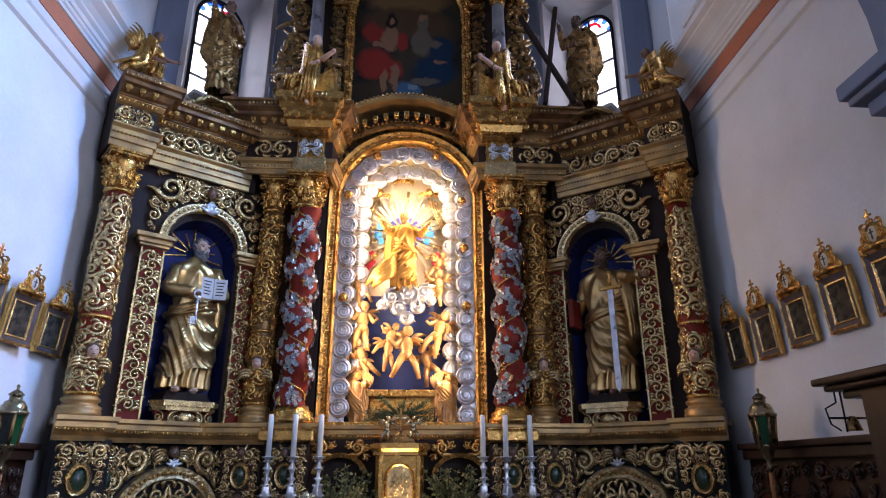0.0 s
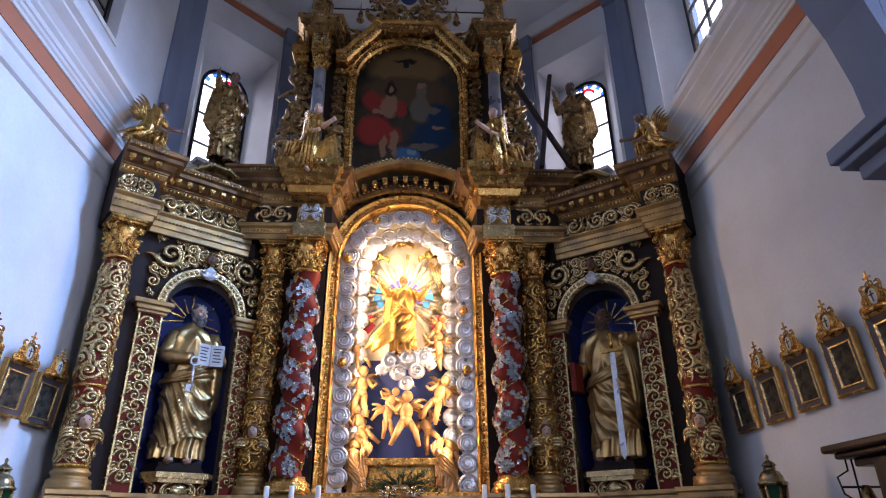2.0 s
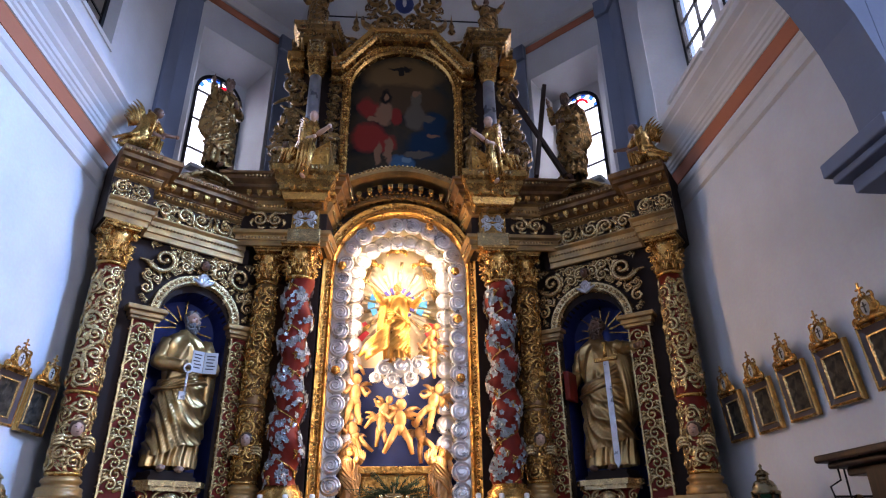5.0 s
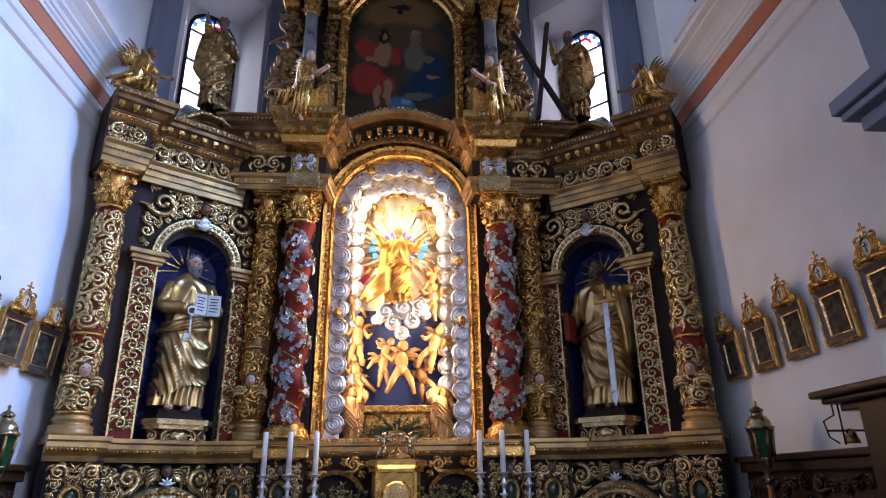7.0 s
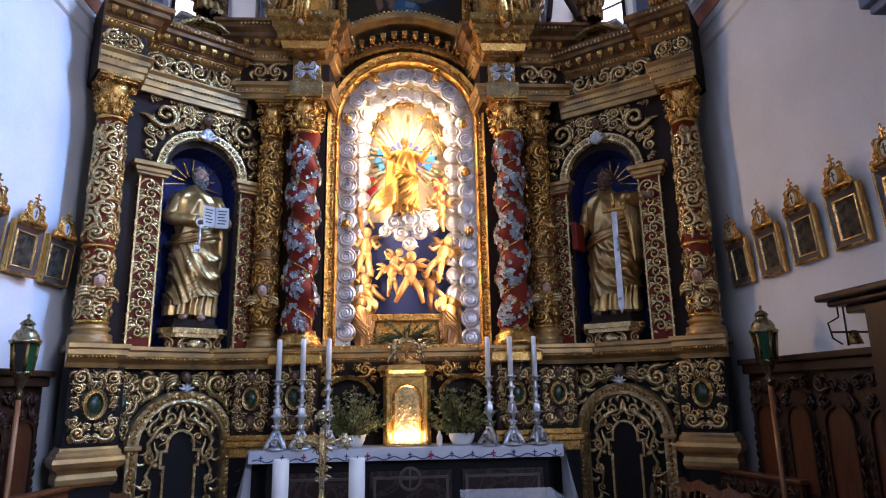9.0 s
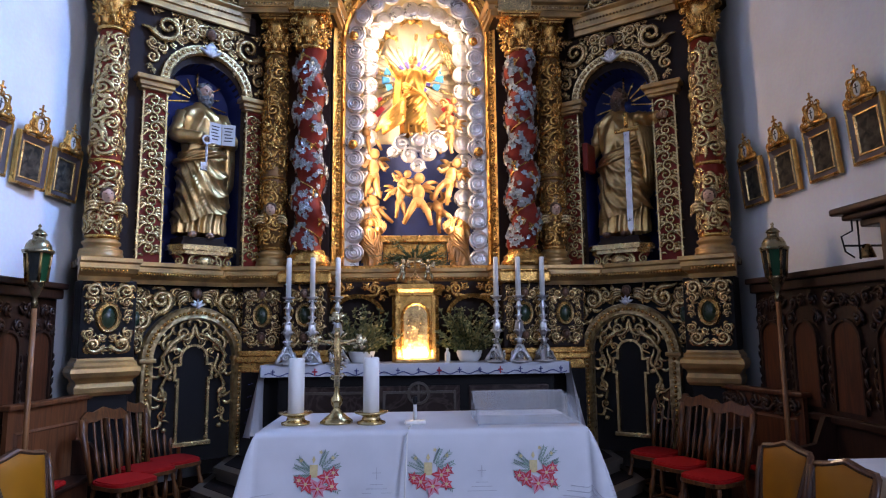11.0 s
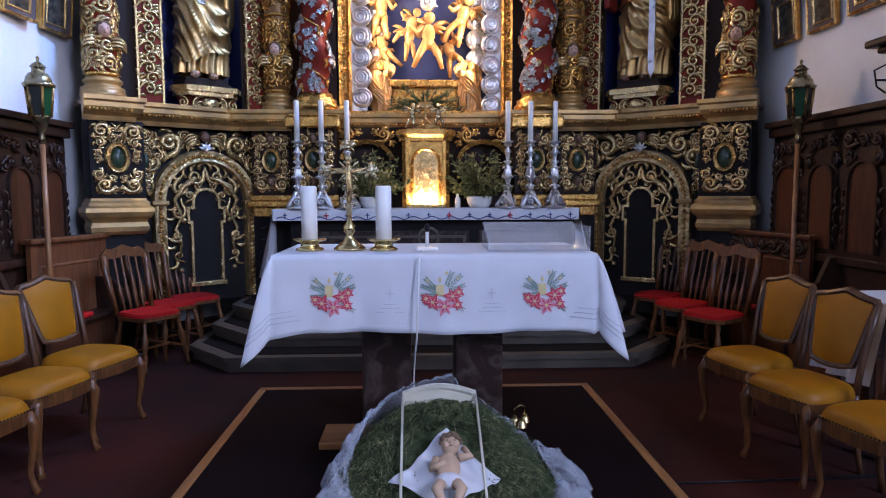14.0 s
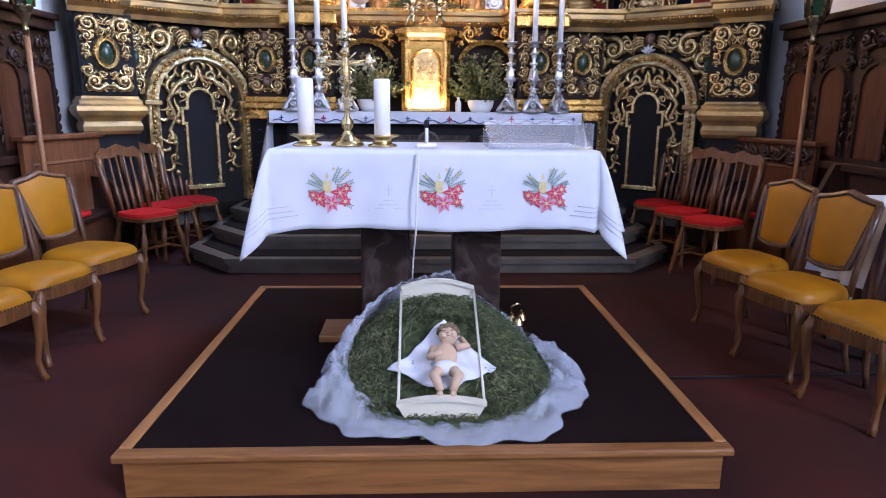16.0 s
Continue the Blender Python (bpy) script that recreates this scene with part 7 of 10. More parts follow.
def seated_angel(h, seed, lean=1, hang=0.0):
    """A robed winged figure half kneeling, leaning to one side, as one plain shape."""
    r2 = random.Random(seed)
    m = Mesh()
    hip = Vector((0, 0, h * 0.22))
    chest = Vector((lean * h * 0.12, -h * 0.06, h * 0.60))
    neck = chest + Vector((lean * h * 0.08, -h * 0.03, h * 0.14))
    m.mat = 0
    m.tube([hip + Vector((0, 0, -h * 0.1)), hip, hip.lerp(chest, 0.5), chest, neck], [h * 0.16, h * 0.17, h * 0.13, h * 0.15, h * 0.05], 14)
    # thighs and shins under heavy folds
    for k, (kx, ky, kz, fx, fz) in enumerate(((0.26, -0.20, 0.20, 0.20, -0.02), (-0.14, -0.16, 0.14, -0.36, 0.05))):
        kn = Vector((lean * h * kx, h * ky, h * kz))
        ft = Vector((lean * h * fx, h * (ky - 0.02 if k == 0 else 0.02), h * fz - hang * h * (1 if k == 0 else 0.3)))
        m.tube([hip, hip.lerp(kn, 0.6), kn, kn.lerp(ft, 0.5), ft], [h * 0.13, h * 0.12, h * 0.10, h * 0.085, h * 0.06], 10)
        for q in range(7):
            o = Vector((r2.uniform(-0.09, 0.09) * h, r2.uniform(-0.09, 0.02) * h, 0))
            m.tube([hip + o, kn + o + Vector((0, -h * 0.03, h * 0.04)), ft + o * 1.3 + Vector((0, 0, h * 0.02))], [h * 0.03, h * 0.035, h * 0.02], 5)
        m.mat = 1
        m.ball(ft + Vector((0, -h * 0.03, 0)), (h * 0.035, h * 0.07, h * 0.03), 8, 6)
        m.mat = 0
    for q in range(6):  # sash across the chest
        o = h * (q - 2.5) * 0.035
        m.tube([chest + Vector((-lean * h * 0.13, -h * 0.08, h * 0.08 - o)), chest + Vector((0, -h * 0.16, -h * 0.02 - o)), hip + Vector((lean * h * 0.15, -h * 0.1, h * 0.12 - o))], h * 0.022, 5)
    for sd, (ex, ez, wx, wz) in ((1, (0.22, 0.46, 0.46, 0.50)), (-1, (-0.06, 0.40, 0.14, 0.36))):
        sh = chest + Vector((lean * sd * h * 0.12, 0, h * 0.07))
        m.mat = 0
        m.tube([sh, Vector((lean * h * (0.2 + ex) * 0.9, -h * 0.14, h * ez))], [h * 0.075, h * 0.06], 8)
        m.mat = 1
        m.tube([Vector((lean * h * (0.2 + ex) * 0.9, -h * 0.14, h * ez)), Vector((lean * h * (0.2 + wx), -h * 0.22, h * wz))], [h * 0.042, h * 0.028], 8)
        m.ball((lean * h * (0.22 + wx), -h * 0.23, h * wz), h * 0.035, 8, 6)
    head = neck + Vector((lean * h * 0.05, -h * 0.04, h * 0.08))
    m.mat = 1
    m.tube([neck, head], h * 0.04, 8)
    m.ball(head, (h * 0.068, h * 0.072, h * 0.085), 12, 9)
    m.ball(head + Vector((lean * h * 0.03, -h * 0.07, -h * 0.01)), (h * 0.012, h * 0.018, h * 0.02), 6, 5)
    m.mat = 2
    m.ball(head + Vector((-lean * h * 0.02, h * 0.025, h * 0.03)), (h * 0.078, h * 0.07, h * 0.075), 12, 8)
    m.mat = 0
    for sd in (0, 1):
        for q in range(7):
            frond(m, chest.x - lean * h * (0.06 + 0.03 * q), chest.z + h * (0.05 - 0.02 * q), h * (0.40 - 0.035 * q), math.pi / 2 + lean * (0.05 + 0.13 * q - 0.5 * sd), 0.20, 0.25 * lean, y=h * (0.10 + 0.10 * sd))
    return m


# saints on the wings' pediments, in front of the windows
for s in (-1, 1):
    F = Matrix.Translation((X0, 0, 0)) @ wingframe(s)
    m = Mesh()
    m = saint(1.36, 21 + s, s, 0.5 * s, ((-1, (-0.19, -0.04, 0.70), (-0.27, -0.12, 0.77)), (1, (0.15, -0.05, 0.62), (0.02, -0.15, 0.64))) if s < 0 else ((-1, (-0.17, -0.03, 0.72), (-0.16, -0.10, 0.88)), (1, (0.16, -0.05, 0.62), (0.04, -0.15, 0.60))), s > 0)
    single("statue", m, [AGED, BRONZEF, HAIR], "gilded saint standing on the wing's pediment", "statue", F @ place(s * 0.40 - 0.03, -0.05, 5.872, -s * 0.25) @ Matrix.Diagonal((0.82, 0.85, 1.0, 1)))
    # kneeling angel on the outer end
    single("angel_figure", seated_angel(0.66, 33 + s, -s * 0.75), [GOLD, BRONZEF, HAIR], "gilded winged figure kneeling on the cornice", "statue", F @ place(s * 1.36, -0.30, 5.60, -s * 0.3))
    # seated angels beside the arched cornice and small standing figures
    single("angel_figure", seated_angel(0.78, 43 + s, -s * 0.75, 0.3), [GOLD, FLESH, HAIR], "gilded winged figure seated on the half pediment", "statue", place(X0 + s * 1.16, 6.90, 5.93, s * 0.3))
    m = Mesh()
    m = saint(0.62, 53 + s, s, 0.2, ((-1, (-0.18, -0.05, 0.66), (-0.10, -0.18, 0.72)), (1, (0.18, -0.05, 0.62), (0.08, -0.18, 0.58))), False)
    single("statue", m, [AGED, BRONZEF, HAIR], "small gilded robed figure beside the painting", "statue", place(X0 + s * 0.90, 7.22, 6.13, s * 0.2))
    m = Mesh()
    draped(m, 0.60, 0.34, 7, 58 + s, 0.06, arms=((-1, 0.16, -0.15, 0.7), (1, 0.2, -0.15, 0.8)), wings=True)
    single("angel_figure", m, [AGED, BRONZEF, HAIR], "small dark gilded winged figure by the scroll", "statue", place(X0 + s * 1.46, 7.18, 5.865, -s * 0.3))
    m = Mesh()
    m = saint(0.84 if s < 0 else 0.80, 63 + s, s, 0.3, ((-1, (-0.22, -0.05, 0.70), (-0.30, -0.12, 0.80)), (1, (0.20, -0.05, 0.72), (0.29, -0.10, 0.86))), False)
    single("angel_figure", m, [AGED, BRONZEF, HAIR], "gilded figure on the upper cornice", "statue", place(X0 + s * 1.19, 7.28, 8.34, s * 0.2))
# dark wooden cross held by one saint: two long beams in saltire
cs = thing("saltire_cross", "dark brown diagonal cross beside a saint", "cross")
for a, b in (((1.745, 6.76, 7.15), (1.55, 6.76, 5.80)), ((1.316, 6.80, 7.03), (1.88, 6.72, 5.80))):
    A, B = Vector(a), Vector(b)
    m = Mesh().box(-0.04, 0.04, -0.025, 0.025, 0, (B - A).length, 0.006)
    m.move(Matrix.Translation(A) @ (B - A).to_track_quat("Z", "Y").to_matrix().to_4x4())
    part("beam", m, BROWN, cs)

# ---- sculpture in the shrine ----
m = saint(1.0, 77, -1, 0.25, ((-1, (-0.20, -0.05, 0.74), (-0.29, -0.10, 0.86)), (1, (0.19, -0.05, 0.70), (0.27, -0.12, 0.78))), False, -0.15)
for q in range(9):  # the robe streams down to one side
    m.tube([(-0.10, -0.10, 0.42 - 0.03 * q), (-0.22, -0.13, 0.30 - 0.025 * q + 0.03 * math.sin(q)), (-0.34, -0.10, 0.20 - 0.02 * q), (-0.44 + 0.02 * q, -0.06, 0.06 + 0.015 * q)], [0.03, 0.04, 0.032, 0.012], 7)
single("statue", m, [SHRINEGOLD, PUTTO, SHRINEGOLD], "gilded female saint rising above silver clouds", "statue", place(X0 + 0.0, 7.70, 3.80))
cl = Mesh()
rnd = random.Random(8)
for x, z, r in ((-0.14, 3.72, 0.12), (0.06, 3.76, 0.14), (0.24, 3.78, 0.12), (-0.24, 3.64, 0.08), (-0.06, 3.60, 0.10), (0.16, 3.62, 0.10), (0.04, 3.48, 0.09), (0.32, 3.70, 0.07)):
    cl.ball((x, 7.72, z), (r, r * 0.8, r * 0.85), 12, 8)
    spiral(cl, x, z, r * 0.85, rnd.uniform(0, 6), 1, 1.6, 0.16, 0.3, 6, y=7.64)
single("cloud", cl, SILVER, "silver carved cloud with coiled edges", "cloud", Matrix.Translation((X0, 0, 0)))


def putto(scale, seed):
    """A small winged child figure as one plain gilded shape."""
    r2 = random.Random(seed)
    m = Mesh()
    m.ball((0, 0, 0.30), (0.075, 0.065, 0.10), 10, 8)
    m.ball((0, 0, 0.20), (0.07, 0.06, 0.07), 10, 7)
    m.ball((0.01, -0.01, 0.46), 0.062, 10, 8)
    for s in (-1, 1):
        k = Vector((s * 0.06 + r2.uniform(-0.05, 0.05), -0.06, 0.08))
        ft = k + Vector((s * r2.uniform(0, 0.08), r2.uniform(-0.04, 0.06), -0.14))
        m.tube([(s * 0.035, 0, 0.19), k, ft], [0.045, 0.038, 0.022], 7)
        e = Vector((s * 0.13, -0.02, 0.33 + r2.uniform(-0.05, 0.05)))
        h = e + Vector((s * r2.uniform(0.0, 0.09), -0.05, r2.uniform(-0.03, 0.12)))
        m.tube([(s * 0.06, 0, 0.37), e, h], [0.032, 0.027, 0.018], 7)
        for q in range(3):
            frond(m, s * 0.04, 0.34, 0.22 - 0.03 * q, math.pi / 2 - s * (0.7 + 0.4 * q), 0.35, -0.2 * s, y=0.06)
    m.move(Matrix.Diagonal((scale, scale, scale, 1)))
    return m


for i, (x, z, k, turn) in enumerate(((-0.47, 3.17, 1.0, 0.5), (-0.22, 3.08, 0.75, -0.3), (-0.39, 2.84, 0.85, 0.6), (0.04, 2.86, 1.05, 0.2), (0.32, 3.12, 0.95, -0.4), (0.37, 2.80, 0.85, -0.5), (0.41, 3.68, 0.8, -0.3), (0.34, 4.0, 0.65, -0.2), (-0.47, 3.70, 0.7, 0.4), (-0.17, 2.92, 0.75, 0.3), (-0.55, 2.82, 0.6, 0.2), (0.53, 3.30, 0.55, -0.2))):
    single("putto_figure", putto(k, 200 + i), PUTTO, "small gilded winged child figure in the shrine", "statue", place(X0 + x, 7.76 + 0.03 * (i % 3), z, turn) @ Matrix.Rotation(0.5 * math.sin(i * 2.1), 4, "Y"), "shrine figures")
for s in (-1, 1):
    m = Mesh()
    draped(m, 0.54, 0.36, 7, 300 + s, 0.06, arms=((-s, 0.30, -0.15, 0.80), (s, 0.2, -0.2, 0.5)), wings=True)
    single("angel_figure", m, [PUTTO, PUTTO, SHRINEGOLD], "gilded winged figure kneeling at the foot of the shrine", "statue", place(X0 + s * 0.50, 7.66, 2.30, s * 0.4))
sar = Mesh().box(-0.36, 0.36, 7.66, 7.86, 2.29, 2.58, 0.03).box(-0.40, 0.40, 7.63, 7.88, 2.58, 2.66, 0.015)
single("sarcophagus", sar, CARVEDGOLD, "gilded carved tomb chest in the shrine", "chest", Matrix.Translation((X0, 0, 0)))

# ---- high altar table and what stands on it ----
ma = thing("high_altar_table", "dark stone altar table with a panelled front", "altar")
part("top_slab", Mesh().box(-1.52, 1.45, 6.91, 7.38, 1.20, 1.27, 0.01), STONE, ma)
part("body", Mesh().box(-1.40, 1.34, 7.02, 7.38, PT, 1.20, 0.01), BLACK, ma, "black stone front")
for k in range(3):
    a = -1.30 + k * 0.89
    part("front_panel", Mesh().box(a, a + 0.80, 7.0, 7.03, PT + 0.12, 1.06, 0.012), MARBLE, ma, "dark marbled panel")
    part("moulding", Mesh().band([(a + 0.05, 1.0), (a + 0.05, PT + 0.18), (a + 0.75, PT + 0.18), (a + 0.75, 1.0)], [(-0.012, 6.985), (0.012, 6.985), (0.012, 7.0), (-0.012, 7.0)], True), STONE, ma)
part("emblem", Mesh().band([(-0.02 + 0.10 * math.cos(t * 0.3142), 0.99 + 0.10 * math.sin(t * 0.3142)) for t in range(20)], [(-0.012, 6.97), (0.012, 6.97), (0.012, 7.0), (-0.012, 7.0)], True).box(-0.03, -0.01, 6.97, 7.0, 0.91, 1.07).box(-0.09, 0.05, 6.97, 7.0, 0.98, 1.0), STONE, ma, "round grey emblem with a cross")
mc = thing("altar_cloth", "white linen altar cloth with a blue and red embroidered border", "cloth")
part("cloth", Mesh().box(-1.54, 1.47, 6.90, 7.38, 1.274, 1.284, 0.003), LINEN, mc)
fl = Mesh()
n = 120
v = []
for j in range(5):
    for i in range(n + 1):
        x = -1.54 + 3.01 * i / n
        v.append((x, 6.898 - 0.006 * j * (0.6 + 0.6 * math.sin(i * 0.35)), 1.284 - 0.028 * j))
fl.add(v, [(j * (n + 1) + i, j * (n + 1) + i + 1, (j + 1) * (n + 1) + i + 1, (j + 1) * (n + 1) + i) for j in range(4) for i in range(n)])
part("front_fall", fl, LINEN, mc)
for s, xx in ((-1, -1.54), (1, 1.47)):
    v = []
    for j in range(9):
        for i in range(9):
            y = 6.90 + 0.46 * i / 8
            v.append((xx + s * (0.01 + 0.02 * j * (0.5 + 0.5 * math.sin(i * 1.6))) , y, 1.284 - 0.085 * j))
    part("side_fall", Mesh().add(v, [(j * 9 + i, j * 9 + i + 1, (j + 1) * 9 + i + 1, (j + 1) * 9 + i) for j in range(8) for i in range(8)]), LINEN, mc)
wave = Mesh().tube([(-1.5 + 2.94 * i / 240, 6.872, 1.195 + 0.014 * math.sin(i * 0.42)) for i in range(241)], 0.005, 4)
for i in range(15):
    x = -1.42 + i * 0.2
    wave.box(x - 0.005, x + 0.005, 6.868, 6.874, 1.19, 1.245).box(x - 0.02, x + 0.02, 6.868, 6.874, 1.218, 1.228)
for j in range(5):
    for q in range(2):
        wave.box(-1.66 - 0.01 * j, -1.655 - 0.01 * j, 6.92 + 0.1 * q, 6.97 + 0.1 * q, 1.10 - 0.12 * j, 1.106 - 0.12 * j)
part("embroidery", wave, BLUEF, mc, "dark blue embroidered border")
rc = Mesh()
for i in range(4):
    x = -1.02 + i * 0.6
    rc.box(x - 0.006, x + 0.006, 6.866, 6.872, 1.18, 1.25).box(x - 0.025, x + 0.025, 6.866, 6.872, 1.212, 1.224)
part("embroidery", rc, REDF, mc, "red embroidered crosses")


def candlestick():
    c = thing("altar_candlestick", "tall silver altar candlestick with a white candle", "candlestick", group="altar candlesticks")
    b = Mesh()
    for i in range(3):
        a = math.pi / 2 + i * 2 * math.pi / 3
        b.tube([(0.02 * math.cos(a), 0.02 * math.sin(a), 0.17), (0.05 * math.cos(a), 0.05 * math.sin(a), 0.10), (0.10 * math.cos(a), 0.10 * math.sin(a), 0.03), (0.12 * math.cos(a), 0.12 * math.sin(a), 0.012)], [0.02, 0.025, 0.022, 0.012], 7)
        st = len(b.v)
        spiral(b, 0, 0.07, 0.05, 0, 1, 1.4, 0.24, 0.3, 5, n=12)
        b.move(Matrix.Rotation(a + 0.5, 4, "Z") @ Matrix.Translation((0, -0.06, 0)), st)
    b.lathe([(0.11, 0.0), (0.11, 0.012), (0.05, 0.03), (0.035, 0.12), (0.02, 0.18)], 12)
    part("base", b, SILVER, c)
    fo = Mesh()
    for zz, rr, q, L in ((0.22, 0.022, 5, 0.05), (0.31, 0.038, 6, 0.055), (0.40, 0.026, 5, 0.05), (0.46, 0.026, 6, 0.035), (0.55, 0.024, 5, 0.04), (0.62, 0.03, 6, 0.035)):
        for i in range(q):
            st = len(fo.v)
            frond(fo, 0, zz - L * 0.4, L, math.pi / 2 + (0.25 if i % 2 else -0.25), 0.5, 0.5 if i % 2 else -0.5, y=-rr)
            fo.move(Matrix.Rotation(2 * math.pi * i / q + zz * 9, 4, "Z"), st)
    part("foliage", fo, SILVER, c, "cast silver leaves")
    part("stem", Mesh().lathe([(0.018, 0.17), (0.03, 0.20), (0.016, 0.23), (0.024, 0.26), (0.042, 0.33), (0.03, 0.40), (0.016, 0.43), (0.032, 0.455), (0.014, 0.48), (0.022, 0.53), (0.028, 0.56), (0.015, 0.60), (0.02, 0.63), (0.055, 0.65), (0.06, 0.66), (0.02, 0.66)], 24, fn=lambda a, z: 1 + 0.20 * math.sin(a * 4 + z * 70) * (z < 0.64)), SILVER, c)
    part("candle", Mesh().lathe([(0.026, 0.66), (0.026, 1.04), (0.02, 1.05)], 14), WAX, c, "white candle")
    part("wick", Mesh().tube([(0, 0, 1.05), (0.002, 0, 1.065)], 0.002, 4), IRON, c)
    return c


cst = candlestick()
spots = [(-1.30, 6.95), (-1.065, 6.95), (-0.815, 6.95), (0.765, 6.95), (0.99, 6.95), (1.235, 6.95)]
cst.matrix_world = place(spots[0][0], spots[0][1], 1.285)
for i, (x, y) in enumerate(spots[1:]):
    copy_thing(cst, place(x, y, 1.285, i * 0.7))

tb = thing("tabernacle", "gilded tabernacle with a rounded embossed door", "tabernacle", Matrix.Translation((X0, 0, 0)))
tbb = Mesh()
tbb.slab([(-0.24, 7.38), (-0.24, 7.14), (-0.17, 7.08), (0.17, 7.08), (0.24, 7.14), (0.24, 7.38)], 1.285, 1.98)
part("body", tbb, GOLD, tb)
part("cornice", Mesh().run([(-0.25, 7.38), (-0.25, 7.13), (-0.17, 7.07), (0.17, 7.07), (0.25, 7.13), (0.25, 7.38)], [(0, 1.95), (0.02, 1.96), (0.02, 1.99), (0.05, 2.02), (0.05, 2.06), (0, 2.07)]), GOLD, tb)
part("roof", Mesh().slab([(-0.27, 7.38), (-0.27, 7.12), (-0.18, 7.04), (0.18, 7.04), (0.27, 7.12), (0.27, 7.38)], 2.05, 2.075), GOLD, tb)
for s in (-1, 1):
    part("corner_strip", Mesh().box(s * 0.185 - 0.022, s * 0.185 + 0.022, 7.055, 7.12, 1.285, 1.96, 0.008), GOLD, tb)
part("door_arch", Mesh().band(arched(-0.12, 0.12, 1.34, 1.74, 16), [(-0.028, 7.06), (-0.014, 7.045), (0, 7.06), (0, 7.08), (-0.028, 7.08)]), GOLD, tb)
dr = part("door", Mesh().prism([(0.12, 1.34)] + arc(0, 1.74, 0.12, 0, 180, 14) + [(-0.12, 1.34)], 7.065, 7.08), PALE, tb, "embossed gilded door")
e = Mesh()
fill(e, lambda a, b: abs(a) < 0.095 and 1.38 < b < 1.80 - abs(a) * 0.4, (-0.1, 0.1, 1.37, 1.84), (0.04, 0.028, 0.02), 130, 0.0, 0.12, 5, 160, 7.068)
part("relief", e, PALE, dr)
part("step", Mesh().box(-0.20, 0.20, 6.99, 7.10, 1.285, 1.32, 0.008), PALE, tb)

cx = thing("small_crucifix", "small gilded crucifix group on top of the tabernacle", "crucifix", place(X0, 7.16, 2.076))
part("foot", Mesh().lathe([(0.15, 0.0), (0.14, 0.03), (0.07, 0.06), (0.03, 0.09), (0.016, 0.12)], 16, sy=0.6), AGED, cx)
part("cross", Mesh().box(-0.011, 0.011, -0.01, 0.01, 0.10, 0.34, 0.004).box(-0.07, 0.07, -0.01, 0.01, 0.255, 0.277, 0.004), AGED, cx)
for s in (-1, 1):
    f2 = putto(0.42, 400 + s)
    f2.move(Matrix.Translation((s * 0.13, 0, 0.045)))
    part("putto", f2, SILVERGILT, cx)

# fir sprays in front of the shrine
fs = thing("fir_arrangement", "spray of green fir twigs in a gilt bowl", "plant", place(X0, 7.46, 2.262))
part("bowl", Mesh().lathe([(0.05, 0.0), (0.07, 0.02), (0.11, 0.06), (0.13, 0.10), (0.12, 0.10), (0.09, 0.06)], 16, sy=0.5), BRASS, fs)
fm = Mesh()
rnd = random.Random(12)
for i in range(60):
    a = rnd.uniform(0.05, math.pi - 0.05)
    L = rnd.uniform(0.20, 0.46) * (0.75 + 0.35 * abs(math.cos(a)))
    d = Vector((math.cos(a), rnd.uniform(-0.35, 0.25), math.sin(a) * 1.0)).normalized()
    pts = [Vector((0.06 * math.cos(a), 0, 0.07)) + d * L * k / 7 + Vector((0, 0, -0.10 * (k / 7) ** 2)) for k in range(8)]
    fm.tube(pts, [0.006 * (1 - k / 9) for k in range(8)], 4)
    for k in range(1, 8):
        for q in range(7):
            dv = Vector((rnd.uniform(-1, 1), rnd.uniform(-1, 1), rnd.uniform(-0.6, 1))).normalized()
            p = pts[k] - d * rnd.uniform(0, L / 7)
            t = p + (dv * 0.6 + d * 0.6).normalized() * 0.045
            sd = d.cross(dv).normalized() * 0.0035
            fm.add([p - sd, p + sd, t], [(0, 1, 2)], False)
tagged(part("greenery", fm, FIR, fs, "green fir twigs"), kind="stuff")


def box_plant(seed):
    p = thing("potted_plant", "leafy green plant in a white oval pot", "plant", group="altar plants")
    part("pot", Mesh().lathe([(0.09, 0.0), (0.12, 0.05), (0.135, 0.11), (0.14, 0.115), (0.125, 0.11), (0.1, 0.08)], 20, sy=0.75), POT, p, "white ceramic pot")
    r2 = random.Random(seed)
    st, lv = Mesh(), Mesh()
    for i in range(64):
        a, el = r2.uniform(0, 6.28), r2.uniform(0.3, 1.5)
        L = r2.uniform(0.20, 0.50)
        d = Vector((math.cos(a) * math.cos(el), 0.6 * math.sin(a) * math.cos(el), math.sin(el)))
        b = Vector((0.06 * math.cos(a), 0.04 * math.sin(a), 0.09))
        pts = [b + d * L * k / 6 + Vector((0.015 * math.sin(k + i), 0, 0)) for k in range(7)]
        st.tube(pts, 0.004, 4)
        for k in range(1, 7):
            for q in range(6):
                n1 = Vector((r2.uniform(-1, 1), r2.uniform(-1, 1), r2.uniform(-0.4, 1))).normalized()
                n2 = n1.orthogonal().normalized()
                s = r2.uniform(0.022, 0.038)
                o = pts[k] + n1 * 0.006
                lv.add([o, o + n1 * s * 0.6 + n2 * s * 0.4, o + n1 * s * 1.4, o + n1 * s * 0.6 - n2 * s * 0.4], [(0, 1, 2, 3)], False)
    part("stem", st, FIR, p)
    tagged(part("leaves", lv, BOX, p, "small yellow-green leaves"), kind="stuff")
    return p


